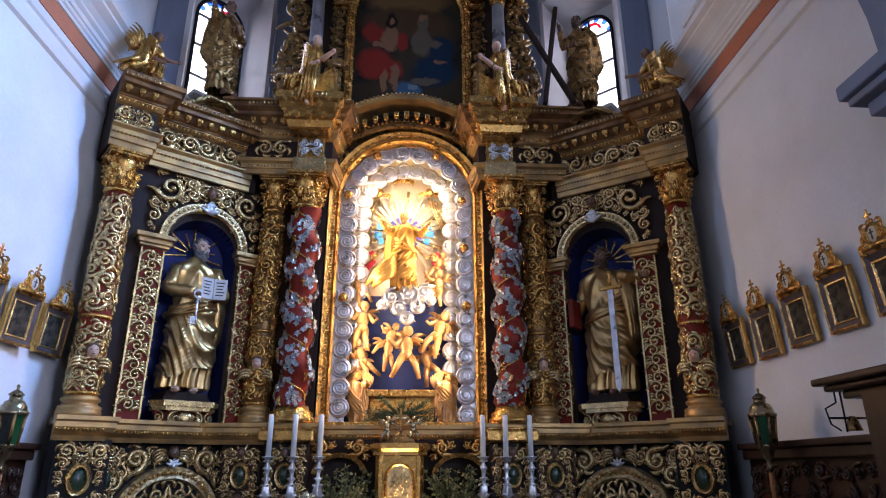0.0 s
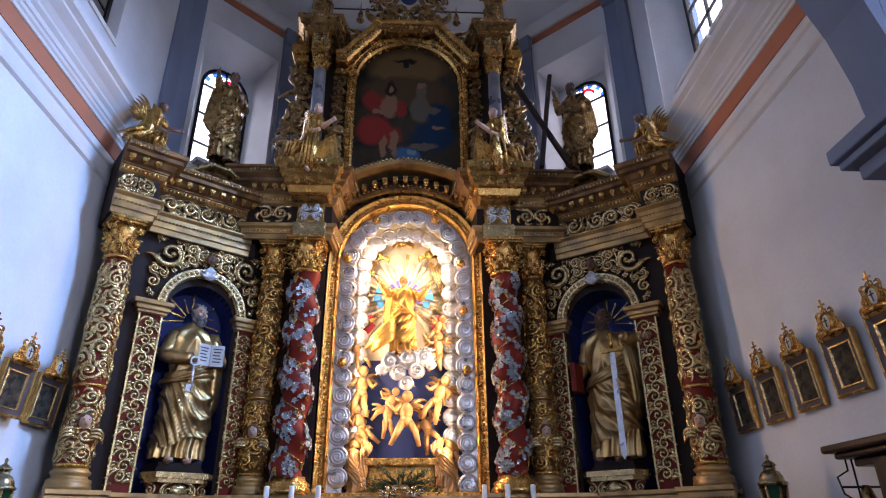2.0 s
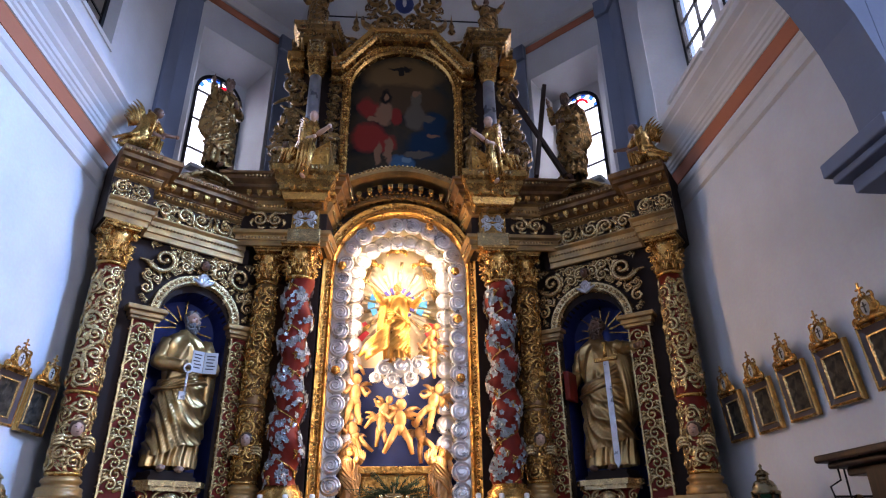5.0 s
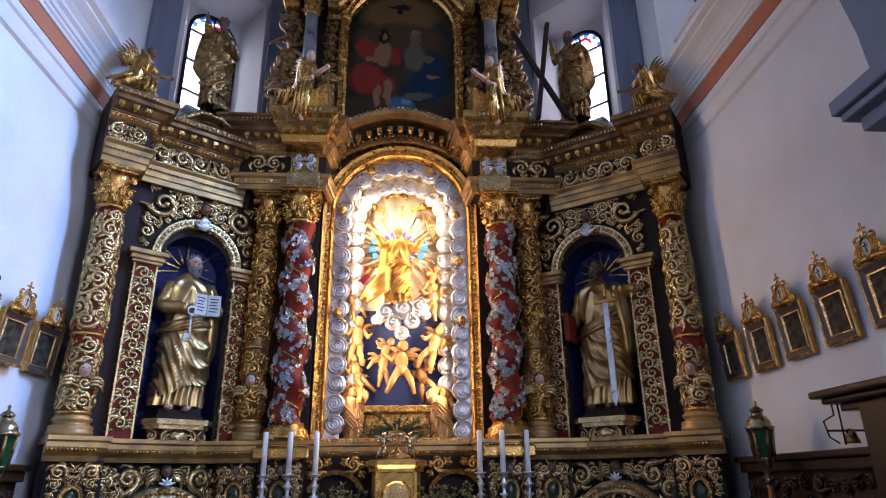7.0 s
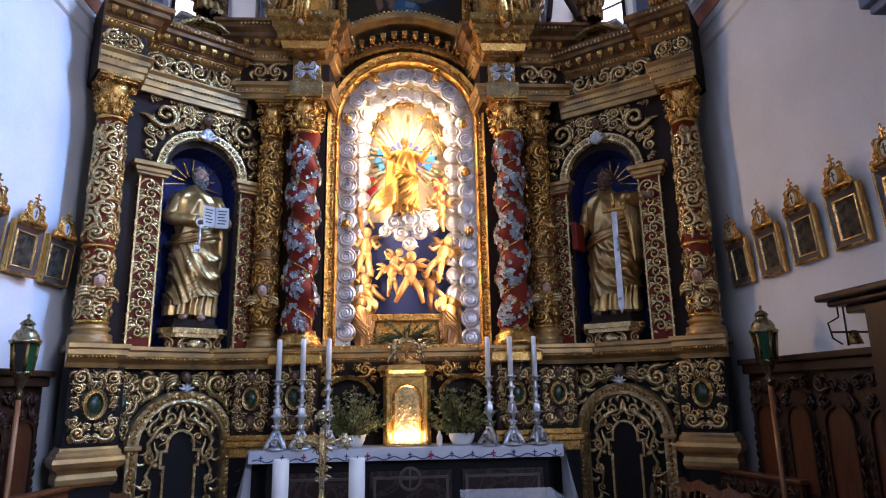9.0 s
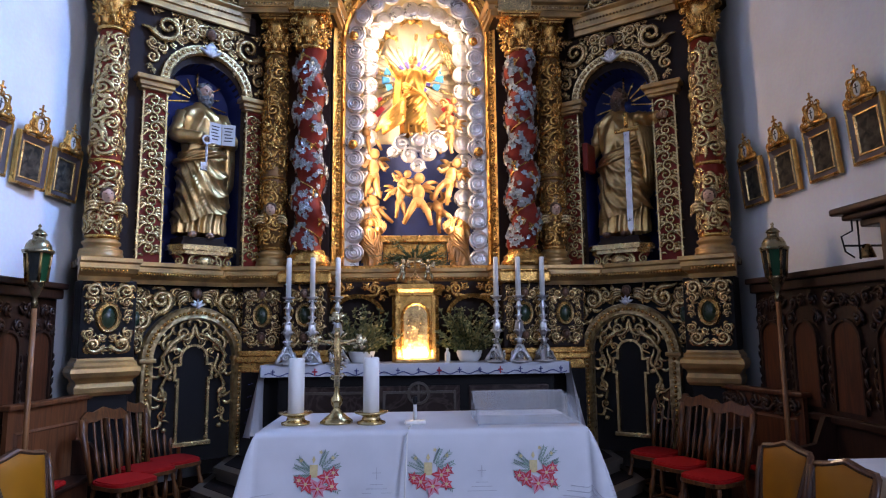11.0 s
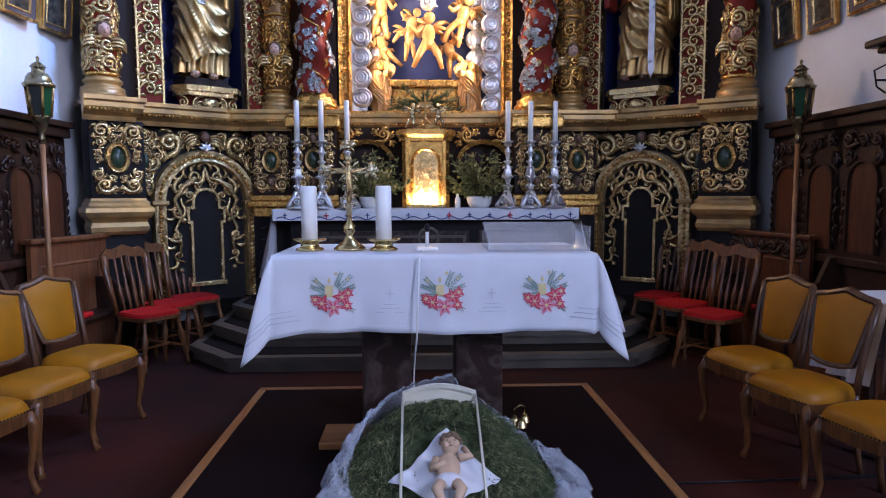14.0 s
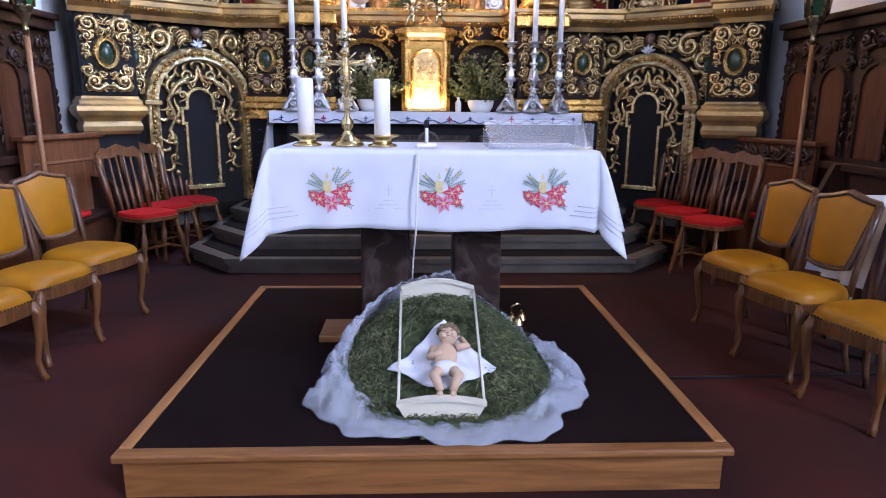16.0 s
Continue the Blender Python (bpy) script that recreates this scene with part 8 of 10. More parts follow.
box_plant(3).matrix_world = place(-0.59, 7.12, 1.285)
box_plant(4).matrix_world = place(0.50, 7.12, 1.285)
single("bottle", Mesh().lathe([(0.026, 0.0), (0.028, 0.01), (0.028, 0.09), (0.012, 0.115), (0.012, 0.14), (0.0, 0.142)], 14), POT, "small white bottle on the altar", "bottle", place(0.27, 7.0, 1.285))

# ---- altar table on the podium ----
TZ, TX0, TX1, TY0, TY1 = 1.13, -0.845, 0.775, 3.79, 4.50
tab = thing("altar_table", "altar table on two dark marble pillars", "table")
part("tabletop", Mesh().box(TX0 + 0.01, TX1 - 0.01, TY0 + 0.01, TY1 - 0.01, TZ - 0.06, TZ - 0.006, 0.01), MARBLE, tab)
for a, b in ((-0.43, -0.165), (0.075, 0.335)):
    part("leg", Mesh().box(a, b, 4.04, 4.30, 0.166, TZ - 0.06, 0.012), MARBLE, tab, "dark veined marble pillar")

tc = thing("tablecloth", "white linen tablecloth with embroidered poinsettia bouquets", "tablecloth")


def cloth():
    """Cloth over the table: flat top, straight front fall, gathered pointed corners."""
    m = Mesh()
    nx, ny = 64, 18
    v = [(TX0 + (TX1 - TX0) * i / nx, TY0 + (TY1 - TY0) * j / ny, TZ) for j in range(ny + 1) for i in range(nx + 1)]
    f = [(j * (nx + 1) + i, j * (nx + 1) + i + 1, (j + 1) * (nx + 1) + i + 1, (j + 1) * (nx + 1) + i) for j in range(ny) for i in range(nx)]
    m.add(v, f)
    # skirt all round, from the front's middle: list of rim points with outward directions and drops
    rim = []
    k = 80
    for i in range(k + 1):
        x = TX0 + (TX1 - TX0) * i / k
        rim.append((x, TY0, 0.0, -1.0, min(x - TX0, TX1 - x)))
    for a in range(1, 12):
        t = radians(-90 + 90 * a / 12)
        rim.append((TX1, TY0, math.cos(t), math.sin(t), -1.0 + abs(a - 6) / 6))
    for i in range(31):
        y = TY0 + (TY1 - TY0) * i / 30
        rim.append((TX1, y, 1.0, 0.0, y - TY0))
    for i in range(k + 1):
        x = TX1 - (TX1 - TX0) * i / k
        rim.append((x, TY1, 0.0, 1.0, 0.3))
    for i in range(31):
        y = TY1 - (TY1 - TY0) * i / 30
        rim.append((TX0, y, -1.0, 0.0, y - TY0))
    for a in range(1, 12):
        t = radians(180 + 90 * a / 12)
        rim.append((TX0, TY0, math.cos(t), math.sin(t), -1.0 + abs(a - 6) / 6))
    n, rows = len(rim), 16
    v = []
    for j in range(rows + 1):
        for i, (x, y, dx, dy, e) in enumerate(rim):
            corner = e < 0
            drop = 0.385
            out = 0.02
            if corner:
                drop = 0.385 + 0.135 * (-e)
                out = 0.035 + 0.135 * (-e)
            elif dy > 0.5:
                drop, out = 0.30, 0.03
            else:
                near = max(0.0, 1 - e / 0.20)
                drop = 0.385 + 0.02 * near * near
                out = 0.02 + 0.02 * near + 0.006 * math.sin(i * 0.5)
                if abs(dx) > 0.5:
                    out += 0.07 * near + 0.025 * math.sin(i * 0.9)
            q = j / rows
            out += q * (0.010 * math.sin(x * 9 + 2 * y) + 0.006 * math.sin(x * 23 + 1.5 * q) + 0.012 * noise.noise((x * 7, y * 7, q * 1.2)))
            drop += 0.008 * math.sin(x * 5 + 1.0)
            bow = out * (q ** 0.8) + 0.008 * min(1, q * 6)
            zz = TZ - drop * q - 0.004 * min(1, q * 8)
            v.append((x + dx * bow, y + dy * bow, zz))
    f = [(j * n + i, j * n + (i + 1) % n, (j + 1) * n + (i + 1) % n, (j + 1) * n + i) for j in range(rows) for i in range(n)]
    m.add(v, f)
    lines = Mesh()
    for c0 in (81 + 5, n - 6):
        for j in (11, 12, 13):
            span = range(c0 - 11 - (j - 11), c0 + 12 + (j - 11))
            lines.tube([Vector(v[j * n + i % n]) + Vector((0, -0.003, -0.001)) for i in span], 0.0018, 4)
    return m, lines


sheet, stitches = cloth()
cl = part("cloth", sheet, LINEN, tc)
part("stitching", stitches, GREYF, tc, "grey stitched corner lines")
sol = cl.modifiers.new("thickness", "SOLIDIFY")
sol.thickness, sol.offset = 0.003, -1


skin = BVHTree.FromPolygons([v.co.copy() for v in cl.data.vertices], [tuple(p.vertices) for p in cl.data.polygons])


def flat(mesh):
    """Lays a drawing in x and z on the cloth's front, following its creases."""
    def onto(x, y, z):
        hit = skin.ray_cast(Vector((x, TY0 - 0.5, z)), Vector((0, 1, 0)))[0]
        return x, (hit.y if hit else TY0 - 0.03) - 0.0035 + y, z
    return mesh.bend(onto)


def petal(m, x, z, L, a, w, y=0.0):
    c, s = math.cos(a), math.sin(a)
    pts = [(0, 0), (0.45, w), (1, 0), (0.45, -w)]
    m.prism([(x + L * (p * c - q * s), z + L * (p * s + q * c)) for p, q in pts][::-1], y - 0.0015, y)


rnd = random.Random(21)
for bx in (-0.545, 0.0, 0.51):
    bq = thing("bouquet", "", "")
    bq.parent = tc
    tagged(bq, "embroidered poinsettias, fir twigs and candle")
    zc = 0.925
    for a0, L, ox, oz in ((2.75, 0.085, -0.03, 0.02), (2.35, 0.075, -0.035, 0.035), (3.2, 0.075, -0.03, 0.005), (0.75, 0.095, 0.025, 0.04), (0.35, 0.085, 0.03, 0.025), (1.15, 0.075, 0.015, 0.05), (-0.55, 0.10, 0.02, -0.02)):
        mg = Mesh()
        for q in range(9):
            k = q / 9
            for sd in (-0.7, 0.7):
                petal(mg, bx + ox + L * k * math.cos(a0), zc + oz + L * k * math.sin(a0), 0.020, a0 + sd, 0.12, 0.001)
        part("twig", flat(mg), GREENF, bq, "green embroidered fir twig")
    my = Mesh().prism([(bx - 0.034, zc), (bx + 0.004, zc), (bx + 0.004, zc + 0.058), (bx - 0.034, zc + 0.058)], -0.001, 0.0)
    petal(my, bx - 0.015, zc + 0.064, 0.036, math.pi / 2, 0.24)
    part("candle", flat(my), YELF, bq, "yellow embroidered candle with a flame")
    for fx, fz, L, tint, heart in ((0.078, 0.020, 0.034, REDF, PINKF), (-0.085, -0.012, 0.034, REDF, PINKF), (0.048, 0.000, 0.050, REDF, PINKF), (-0.052, -0.030, 0.050, REDF, PINKF), (0.072, -0.042, 0.036, REDF, PINKF), (0.006, -0.050, 0.058, PINKF, REDF)):
        mr, mp = Mesh(), Mesh()
        for q in range(6):
            petal(mr, bx + fx, zc + fz, L * (1.0, 0.86)[q % 2] * rnd.uniform(0.9, 1.05), q * 1.047 + fx * 20, 0.27, -0.001)
        for q in range(6):
            petal(mp, bx + fx, zc + fz, L * 0.72, q * 1.047 + fx * 20, 0.09, -0.0022)
        fl = part("flower", flat(mr), tint, bq, "embroidered poinsettia")
        part("vein", flat(mp), heart, fl)
        ms = Mesh()
        for q in range(5):
            petal(ms, bx + fx, zc + fz, 0.010, q * 1.257, 0.4, -0.003)
        part("stamen", flat(ms), YELF, fl)
    for sx2, sz2 in ((0.018, 0.115), (0.075, 0.088), (-0.075, 0.078)):
        ms = Mesh()
        for q in range(5):
            petal(ms, bx + sx2, zc + sz2, 0.011, q * 1.257, 0.3)
        part("star", flat(ms), YELF, bq, "small yellow embroidered star")
for bx in (-0.262, 0.243):
    g = Mesh()
    g.box(bx - 0.0015, bx + 0.0015, -0.002, 0, 0.91, 0.965).box(bx - 0.02, bx + 0.02, -0.002, 0, 0.938, 0.941)
    for q in range(3):
        w = 0.03 + 0.02 * q
        g.box(bx - w, bx + w, -0.002, 0, 0.885 - q * 0.02, 0.8875 - q * 0.02)
    part("embroidery", flat(g), GREYF, tc, "grey stitched cross and lines")
hem = Mesh()
for i in range(60):
    x0, x1 = (TX0 + 0.2 + (TX1 - TX0 - 0.4) * (i + q) / 60 for q in (0, 1))
    hem.box(x0, x1, 0.0005, 0.002, 0.775, 0.779)
part("hem", flat(hem), LINEN, tc)


def pillar_candle():
    c = thing("pillar_candle", "thick white candle on a brass holder", "candle", group="pillar candles")
    part("holder", Mesh().lathe([(0.075, 0.0), (0.075, 0.01), (0.05, 0.02), (0.045, 0.04), (0.085, 0.055), (0.09, 0.062), (0.04, 0.06)], 24, fn=lambda a, z: 1 + 0.03 * math.sin(a * 12)), BRASS, c, "brass candle holder")
    part("candle", Mesh().lathe([(0.042, 0.058), (0.042, 0.335), (0.036, 0.342), (0.012, 0.336)], 24), WAX, c)
    part("wick", Mesh().tube([(0, 0, 0.335), (0.002, 0, 0.352)], 0.002, 4), IRON, c)
    return c


pc = pillar_candle()
pc.matrix_world = place(-0.70, 4.06, TZ + 0.001)
copy_thing(pc, place(-0.305, 4.04, TZ + 0.001))
cr = thing("standing_crucifix", "brass standing crucifix on an ornate foot", "crucifix", place(-0.49, 4.08, TZ + 0.001))
part("foot", Mesh().lathe([(0.085, 0.0), (0.085, 0.01), (0.06, 0.03), (0.035, 0.05), (0.018, 0.08), (0.03, 0.10), (0.035, 0.125), (0.015, 0.15), (0.012, 0.19)], 20, fn=lambda a, z: 1 + 0.06 * math.sin(a * 8) * (z < 0.06)), BRASS, cr)
cb = Mesh().box(-0.015, 0.015, -0.010, 0.010, 0.18, 0.50, 0.004).box(-0.10, 0.10, -0.010, 0.010, 0.408, 0.436, 0.004)
for x, z, a0 in ((-0.115, 0.422, math.pi), (0.115, 0.422, 0.0), (0.0, 0.545, math.pi / 2)):
    for q in range(7):
        frond(cb, x, z, 0.045, a0 + (q - 3) * 0.62, 0.6, 0.3 if q % 2 else -0.3, y=-0.006)
    cb.ball((x, -0.012, z), 0.02, 8, 6)
for q in range(8):
    frond(cb, 0.0, 0.422, 0.075, math.pi / 4 + q * math.pi / 4, 0.22, 0.0, y=0.0)
for q in (-1, 1):
    for k in range(4):
        spiral(cb, q * 0.022, 0.24 + 0.045 * k, 0.02, 0.4, q, 1.2, 0.26, 0.3, 5, n=9, y=0.0)
for x, z in ((-0.125, 0.422), (0.125, 0.422), (0, 0.565)):
    for q in (-1, 0, 1):
        cb.ball((x + (q * 0.018 if x == 0 else 0), 0, z + (q * 0.018 if x else 0)), 0.016, 7, 5)
part("cross", cb, SILVERGILT, cr)
part("figure", Mesh().tube([(0, -0.015, 0.46), (0, -0.02, 0.40), (0.006, -0.018, 0.33), (0, -0.015, 0.25)], [0.014, 0.02, 0.018, 0.01], 8).tube([(-0.10, -0.012, 0.435), (0, -0.015, 0.41), (0.10, -0.012, 0.435)], 0.008, 6).ball((0, -0.02, 0.465), 0.017, 8, 6), PALE, cr, "small gilded cross figure")
mi = thing("microphone", "small white table microphone with a black tip", "microphone", place(-0.075, 3.99, TZ + 0.001))
part("foot", Mesh().box(-0.055, 0.055, -0.03, 0.03, 0.0, 0.02, 0.008), POT, mi)
part("stem", Mesh().tube([(0, 0, 0.02), (0, 0, 0.10)], 0.009, 8), POT, mi)
part("tip", Mesh().lathe([(0.010, 0.10), (0.014, 0.115), (0.013, 0.135), (0.0, 0.145)], 10), IRON, mi)
cb = Mesh().tube([(-0.095, 3.93, TZ + 0.006), (-0.105, 3.84, TZ + 0.006), (-0.115, TY0 - 0.03, TZ - 0.02), (-0.125, TY0 - 0.06, 0.9), (-0.13, TY0 - 0.06, 0.73), (-0.14, 3.86, 0.62), (-0.15, 3.98, 0.45), (-0.15, 4.02, 0.2), (-0.13, 4.03, 0.172)], 0.0045, 6)
single("cable", cb, POT, "white microphone cable hanging over the table", "cable")
le = thing("acrylic_lectern", "clear acrylic book rest lying on the altar table", "book rest", place(0.505, 4.06, TZ + 0.001))
part("plate", Mesh().box(-0.26, 0.26, -0.16, 0.16, 0.0, 0.007, 0.002), CLEAR, le)
pl = Mesh().box(-0.26, 0.26, -0.20, 0.20, 0, 0.007, 0.002)
pl.move(Matrix.Translation((0, 0.02, 0.07)) @ Matrix.Rotation(radians(18), 4, "X"))
part("plate", pl, CLEAR, le)
part("side", Mesh().box(0.255, 0.262, -0.17, 0.2, 0.0, 0.13, 0.002), CLEAR, le)
part("side", Mesh().box(-0.262, -0.255, -0.17, 0.2, 0.0, 0.09, 0.002), CLEAR, le)

# ---- the crib on the podium ----
CX = -0.03
def taper(y):
    """How the heap narrows towards the head of the cradle."""
    return 1.0 - 0.42 * max(0.0, min(1.0, (y - 3.02) / 0.72))


# sloping heap of hay
def heap(x, y):
    """Height of the hay over the podium: it climbs towards the table."""
    dx, dy = (x - CX) / (0.56 * taper(y)), (y - 3.24) / 0.58
    d = dx * dx + dy * dy
    return 0.172 + max(0.0, 1 - d) ** 0.6 * (0.02 + 0.32 * max(0.0, min(1.0, (y - 2.86) / 0.6)))


vl = Mesh()
n, rows = 120, 14
rnd = random.Random(31)


def edge(t):
    """Half-width and half-depth of the veil's rim with its gathers."""
    return 1 + 0.05 * math.sin(5 * t + 1) + 0.035 * math.sin(11 * t) + 0.02 * math.sin(23 * t + 2)


v = []
n, rows = 260, 26
for j in range(rows + 1):
    k = j / rows
    for i in range(n):
        t = 2 * math.pi * i / n
        ring = (0.82 + 0.30 * k) * (1 + (edge(t) - 1) * k)
        y = 3.22 + (0.47 if math.sin(t) < 0 else 0.60) * ring * math.sin(t)
        x = CX + 0.04 + 0.545 * ring * math.cos(t) * (1 - 0.62 * (1 - taper(y)))
        low = 0.28 + 0.72 * max(0.0, min(1.0, (math.sin(t) + 0.92) / 0.6))
        a = heap(x, y) * (1 - k ** 1.5) + 0.176 * k ** 1.5
        cr = abs(noise.noise((x * 13, y * 13, k * 2))) * 0.17 + abs(noise.noise((x * 41, y * 41, 5))) * 0.09
        z = a + low * ((0.012 + 0.045 * math.sin(math.pi * k)) * (1 + 0.3 * math.sin(9 * t)) + 0.8 * cr * (1 - k) ** 0.5 * (0.3 + k))
        z += 0.15 * max(0.0, math.sin(t)) * (1 - k * k)
        v.append((x, y, max(0.172, z)))
vl.add(v, [(j * n + i, j * n + (i + 1) % n, (j + 1) * n + (i + 1) % n, (j + 1) * n + i) for j in range(rows) for i in range(n)])
ve = single("veil", vl, TULLE, "crumpled white tulle laid round the hay", "fabric")
sol = ve.modifiers.new("thickness", "SOLIDIFY")
sol.thickness = 0.002

hm = Mesh()
nx, ny = 40, 40
v = []
for j in range(ny + 1):
    for i in range(nx + 1):
        x, y = CX - 0.53 + 1.06 * i / nx, 2.68 + 1.12 * j / ny
        v.append((x, y, heap(x, y) - 0.008 + 0.03 * noise.noise((x * 16, y * 16, 0))))
inside = [((x - CX) / (0.53 * taper(y))) ** 2 + ((y - 3.23) / 0.50) ** 2 < 1 for x, y, z in v]
quads = [(j * (nx + 1) + i, j * (nx + 1) + i + 1, (j + 1) * (nx + 1) + i + 1, (j + 1) * (nx + 1) + i) for j in range(ny) for i in range(nx)]
hm.add(v, [q for q in quads if all(inside[i] for i in q)])
rnd = random.Random(41)
for i in range(15000):
    a, q = rnd.uniform(0, 6.28), math.sqrt(rnd.random())
    x, y = CX + 0.015 + 0.46 * q * math.cos(a), 3.24 + 0.44 * q * math.sin(a)
    x = CX + (x - CX) * taper(y)
    if abs(x - CX) < 0.17 and 2.88 < y < 3.30 and rnd.random() < 0.9:
        continue
    z = heap(x, y) + rnd.uniform(-0.006, 0.024)
    b = rnd.uniform(0, 6.28)
    L = rnd.uniform(0.03, 0.085)
    c = rnd.uniform(-1.2, 1.2)
    p0 = Vector((x, y, z))
    p1 = p0 + Vector((math.cos(b), math.sin(b), rnd.uniform(-0.1, 0.5))) * L * 0.5
    p2 = p1 + Vector((math.cos(b + c), math.sin(b + c), rnd.uniform(-0.5, 0.2))) * L * 0.5
    p1.z, p2.z = max(p1.z, heap(p1.x, p1.y)), max(p2.z, heap(p2.x, p2.y) - 0.004)
    w = Vector((-math.sin(b), math.cos(b), 0.3)) * 0.0022
    hm.add([p0 - w, p0 + w, p1 + w, p1 - w, p2], [(0, 1, 2, 3), (3, 2, 4)], False)
hm.mat = 1
for i in range(2600):
    a, q = rnd.uniform(0, 6.28), math.sqrt(rnd.random())
    x, y = CX + 0.015 + 0.44 * q * math.cos(a), 3.25 + 0.42 * q * math.sin(a)
    x = CX + (x - CX) * taper(y)
    if abs(x - CX) < 0.20 and 2.82 < y < 3.32:
        continue
    b, L = rnd.uniform(0, 6.28), rnd.uniform(0.06, 0.14)
    pts = []
    for k in range(4):
        px, py = x + L * k / 3 * math.cos(b + 0.5 * k), y + L * k / 3 * math.sin(b + 0.5 * k)
        pts.append((px, py, heap(px, py) + 0.016 + 0.012 * math.sin(k * 1.5 + i)))
    w = Vector((-math.sin(b), math.cos(b), 0.2)) * 0.0016
    vs = [Vector(q2) - w for q2 in pts] + [Vector(q2) + w for q2 in pts]
    hm.add(vs, [(k, k + 1, k + 5, k + 4) for k in range(3)], False)
single("hay", hm, [HAY, STRAW], "heap of dry green hay round the crib", "hay", kind="stuff")

# cradle: arched head board, foot board, thin side rails, sloping to the front
cd = thing("cradle", "cream painted wooden rocking cradle filled with hay", "cradle")


def board(w0, w1, h, rise):
    poly = [(-w0, 0), (w0, 0), (w1, h)] + [(w1 - 2 * w1 * i / 12, h + rise * math.sin(math.pi * i / 12)) for i in range(1, 12)] + [(-w1, h)]
    return poly


fb = part("foot_board", Mesh().prism(board(0.125, 0.168, 0.085, 0.022), 0, 0.014).move(Matrix.Translation((CX, 2.86, 0.168))), CRIBW, cd)
part("top_strip", Mesh().band([(x, z) for x, z in board(0.125, 0.168, 0.085, 0.022)[2:]], [(-0.006, -0.012), (0.006, -0.012), (0.006, 0.024), (-0.006, 0.024)]).move(Matrix.Translation((CX, 2.86, 0.168))), CRIBW, fb)
for s in (-1, 1):
    part("bolt", Mesh().ball((CX + s * 0.118, 2.857, 0.205), 0.009, 8, 6), BRASS, fb)
part("rocker", Mesh().prism([(-0.14, 0.012), (-0.10, 0.0), (0.10, 0.0), (0.14, 0.012), (0.11, 0.03), (-0.11, 0.03)], -0.004, 0.02).move(Matrix.Translation((CX, 2.865, 0.168))), CRIBW, cd)
hb = part("head_board", Mesh().prism(board(0.15, 0.165, 0.26, 0.035), 0, 0.014).move(Matrix.Translation((CX - 0.0, 3.46, 0.27))), CRIBW, cd)
part("top_strip", Mesh().band([(x, z) for x, z in board(0.15, 0.165, 0.26, 0.035)[2:]], [(-0.006, -0.012), (0.006, -0.012), (0.006, 0.024), (-0.006, 0.024)]).move(Matrix.Translation((CX - 0.0, 3.46, 0.27))), CRIBW, hb)
part("prop", Mesh().box(CX - 0.15, CX + 0.15, 3.474, 3.50, 0.166, 0.30), CRIBW, cd)
for s in (-1, 1):
    part("side_rail", Mesh().tube([(CX + s * 0.162, 2.87, 0.25), (CX + s * 0.165, 3.46, 0.52)], 0.0055, 6), CRIBW, cd)

# folded white cloth and the figurine on it
S = Matrix.Translation((CX + 0.02, 3.035, heap(CX, 3.035) + 0.016)) @ Matrix.Rotation(radians(29), 4, "X") @ Matrix.Diagonal((1.05, 1.05, 1.0, 1))
ct = Mesh()
n = 30
v = []
for j in range(n + 1):
    for i in range(n + 1):
        a, b = (i / n - 0.5) * 2, (j / n - 0.5) * 2
        x, y = 0.20 * (a - b) / 1.9 * (1 + 0.06 * math.sin(5 * a)), 0.055 + 0.155 * (a + b) / 2 - 0.03 * abs(a - b) / 2
        v.append((x, y, 0.040 + 0.012 * math.sin(4 * a + 2 * b) * math.sin(3 * b + a) + 0.008 * math.sin(9 * a - 4 * b) - 0.012 * abs(a - b) + 0.05 * max(0, a + b - 1.0)))
ct.add(v, [(j * (n + 1) + i, j * (n + 1) + i + 1, (j + 1) * (n + 1) + i + 1, (j + 1) * (n + 1) + i) for j in range(n) for i in range(n)])
c2 = single("crib_cloth", ct, LINEN, "small white embroidered cloth under the figurine", "cloth", S)
sol = c2.modifiers.new("thickness", "SOLIDIFY")
sol.thickness = 0.003
fg = Mesh()
fg.mat = 0
fg.ball((0, 0.035, 0.055), (0.046, 0.065, 0.032), 14, 10)
fg.ball((0.012, 0.125, 0.07), (0.036, 0.042, 0.038), 14, 10)
fg.tube([(0.0, 0.08, 0.06), (0.01, 0.105, 0.065)], 0.018, 8)
fg.tube([(0.04, 0.075, 0.06), (0.085, 0.085, 0.055), (0.06, 0.125, 0.055)], [0.018, 0.015, 0.012], 8)
fg.tube([(-0.042, 0.07, 0.06), (-0.06, 0.025, 0.065), (-0.01, 0.03, 0.09)], [0.018, 0.015, 0.012], 8)
for s in (-1, 1):
    fg.tube([(s * 0.022, -0.025, 0.05), (s * 0.045, -0.065, 0.075), (s * 0.022, -0.115, 0.045)], [0.026, 0.021, 0.014], 9)
    fg.ball((s * 0.024, -0.128, 0.045), (0.012, 0.02, 0.011), 8, 6)
fg.mat = 1
for i in range(26):
    a, e = i * 2.4, 0.15 + 0.85 * i / 26
    fg.ball((0.013 + 0.036 * math.cos(a) * math.sqrt(1 - e * e * 0.6), 0.132 + 0.030 * e, 0.072 + 0.034 * math.sin(a) * math.sqrt(1 - e * e * 0.6)), 0.012, 7, 5)
fg.ball((0.014, 0.145, 0.070), (0.035, 0.030, 0.034), 12, 9)
for q in (-1, 1):
    fg.ball((0.012 + q * 0.014, 0.122, 0.1055), (0.006, 0.0025, 0.003), 6, 4)
fg.ball((0.012, 0.1, 0.101), (0.007, 0.002, 0.002), 6, 4)
fg.mat = 0
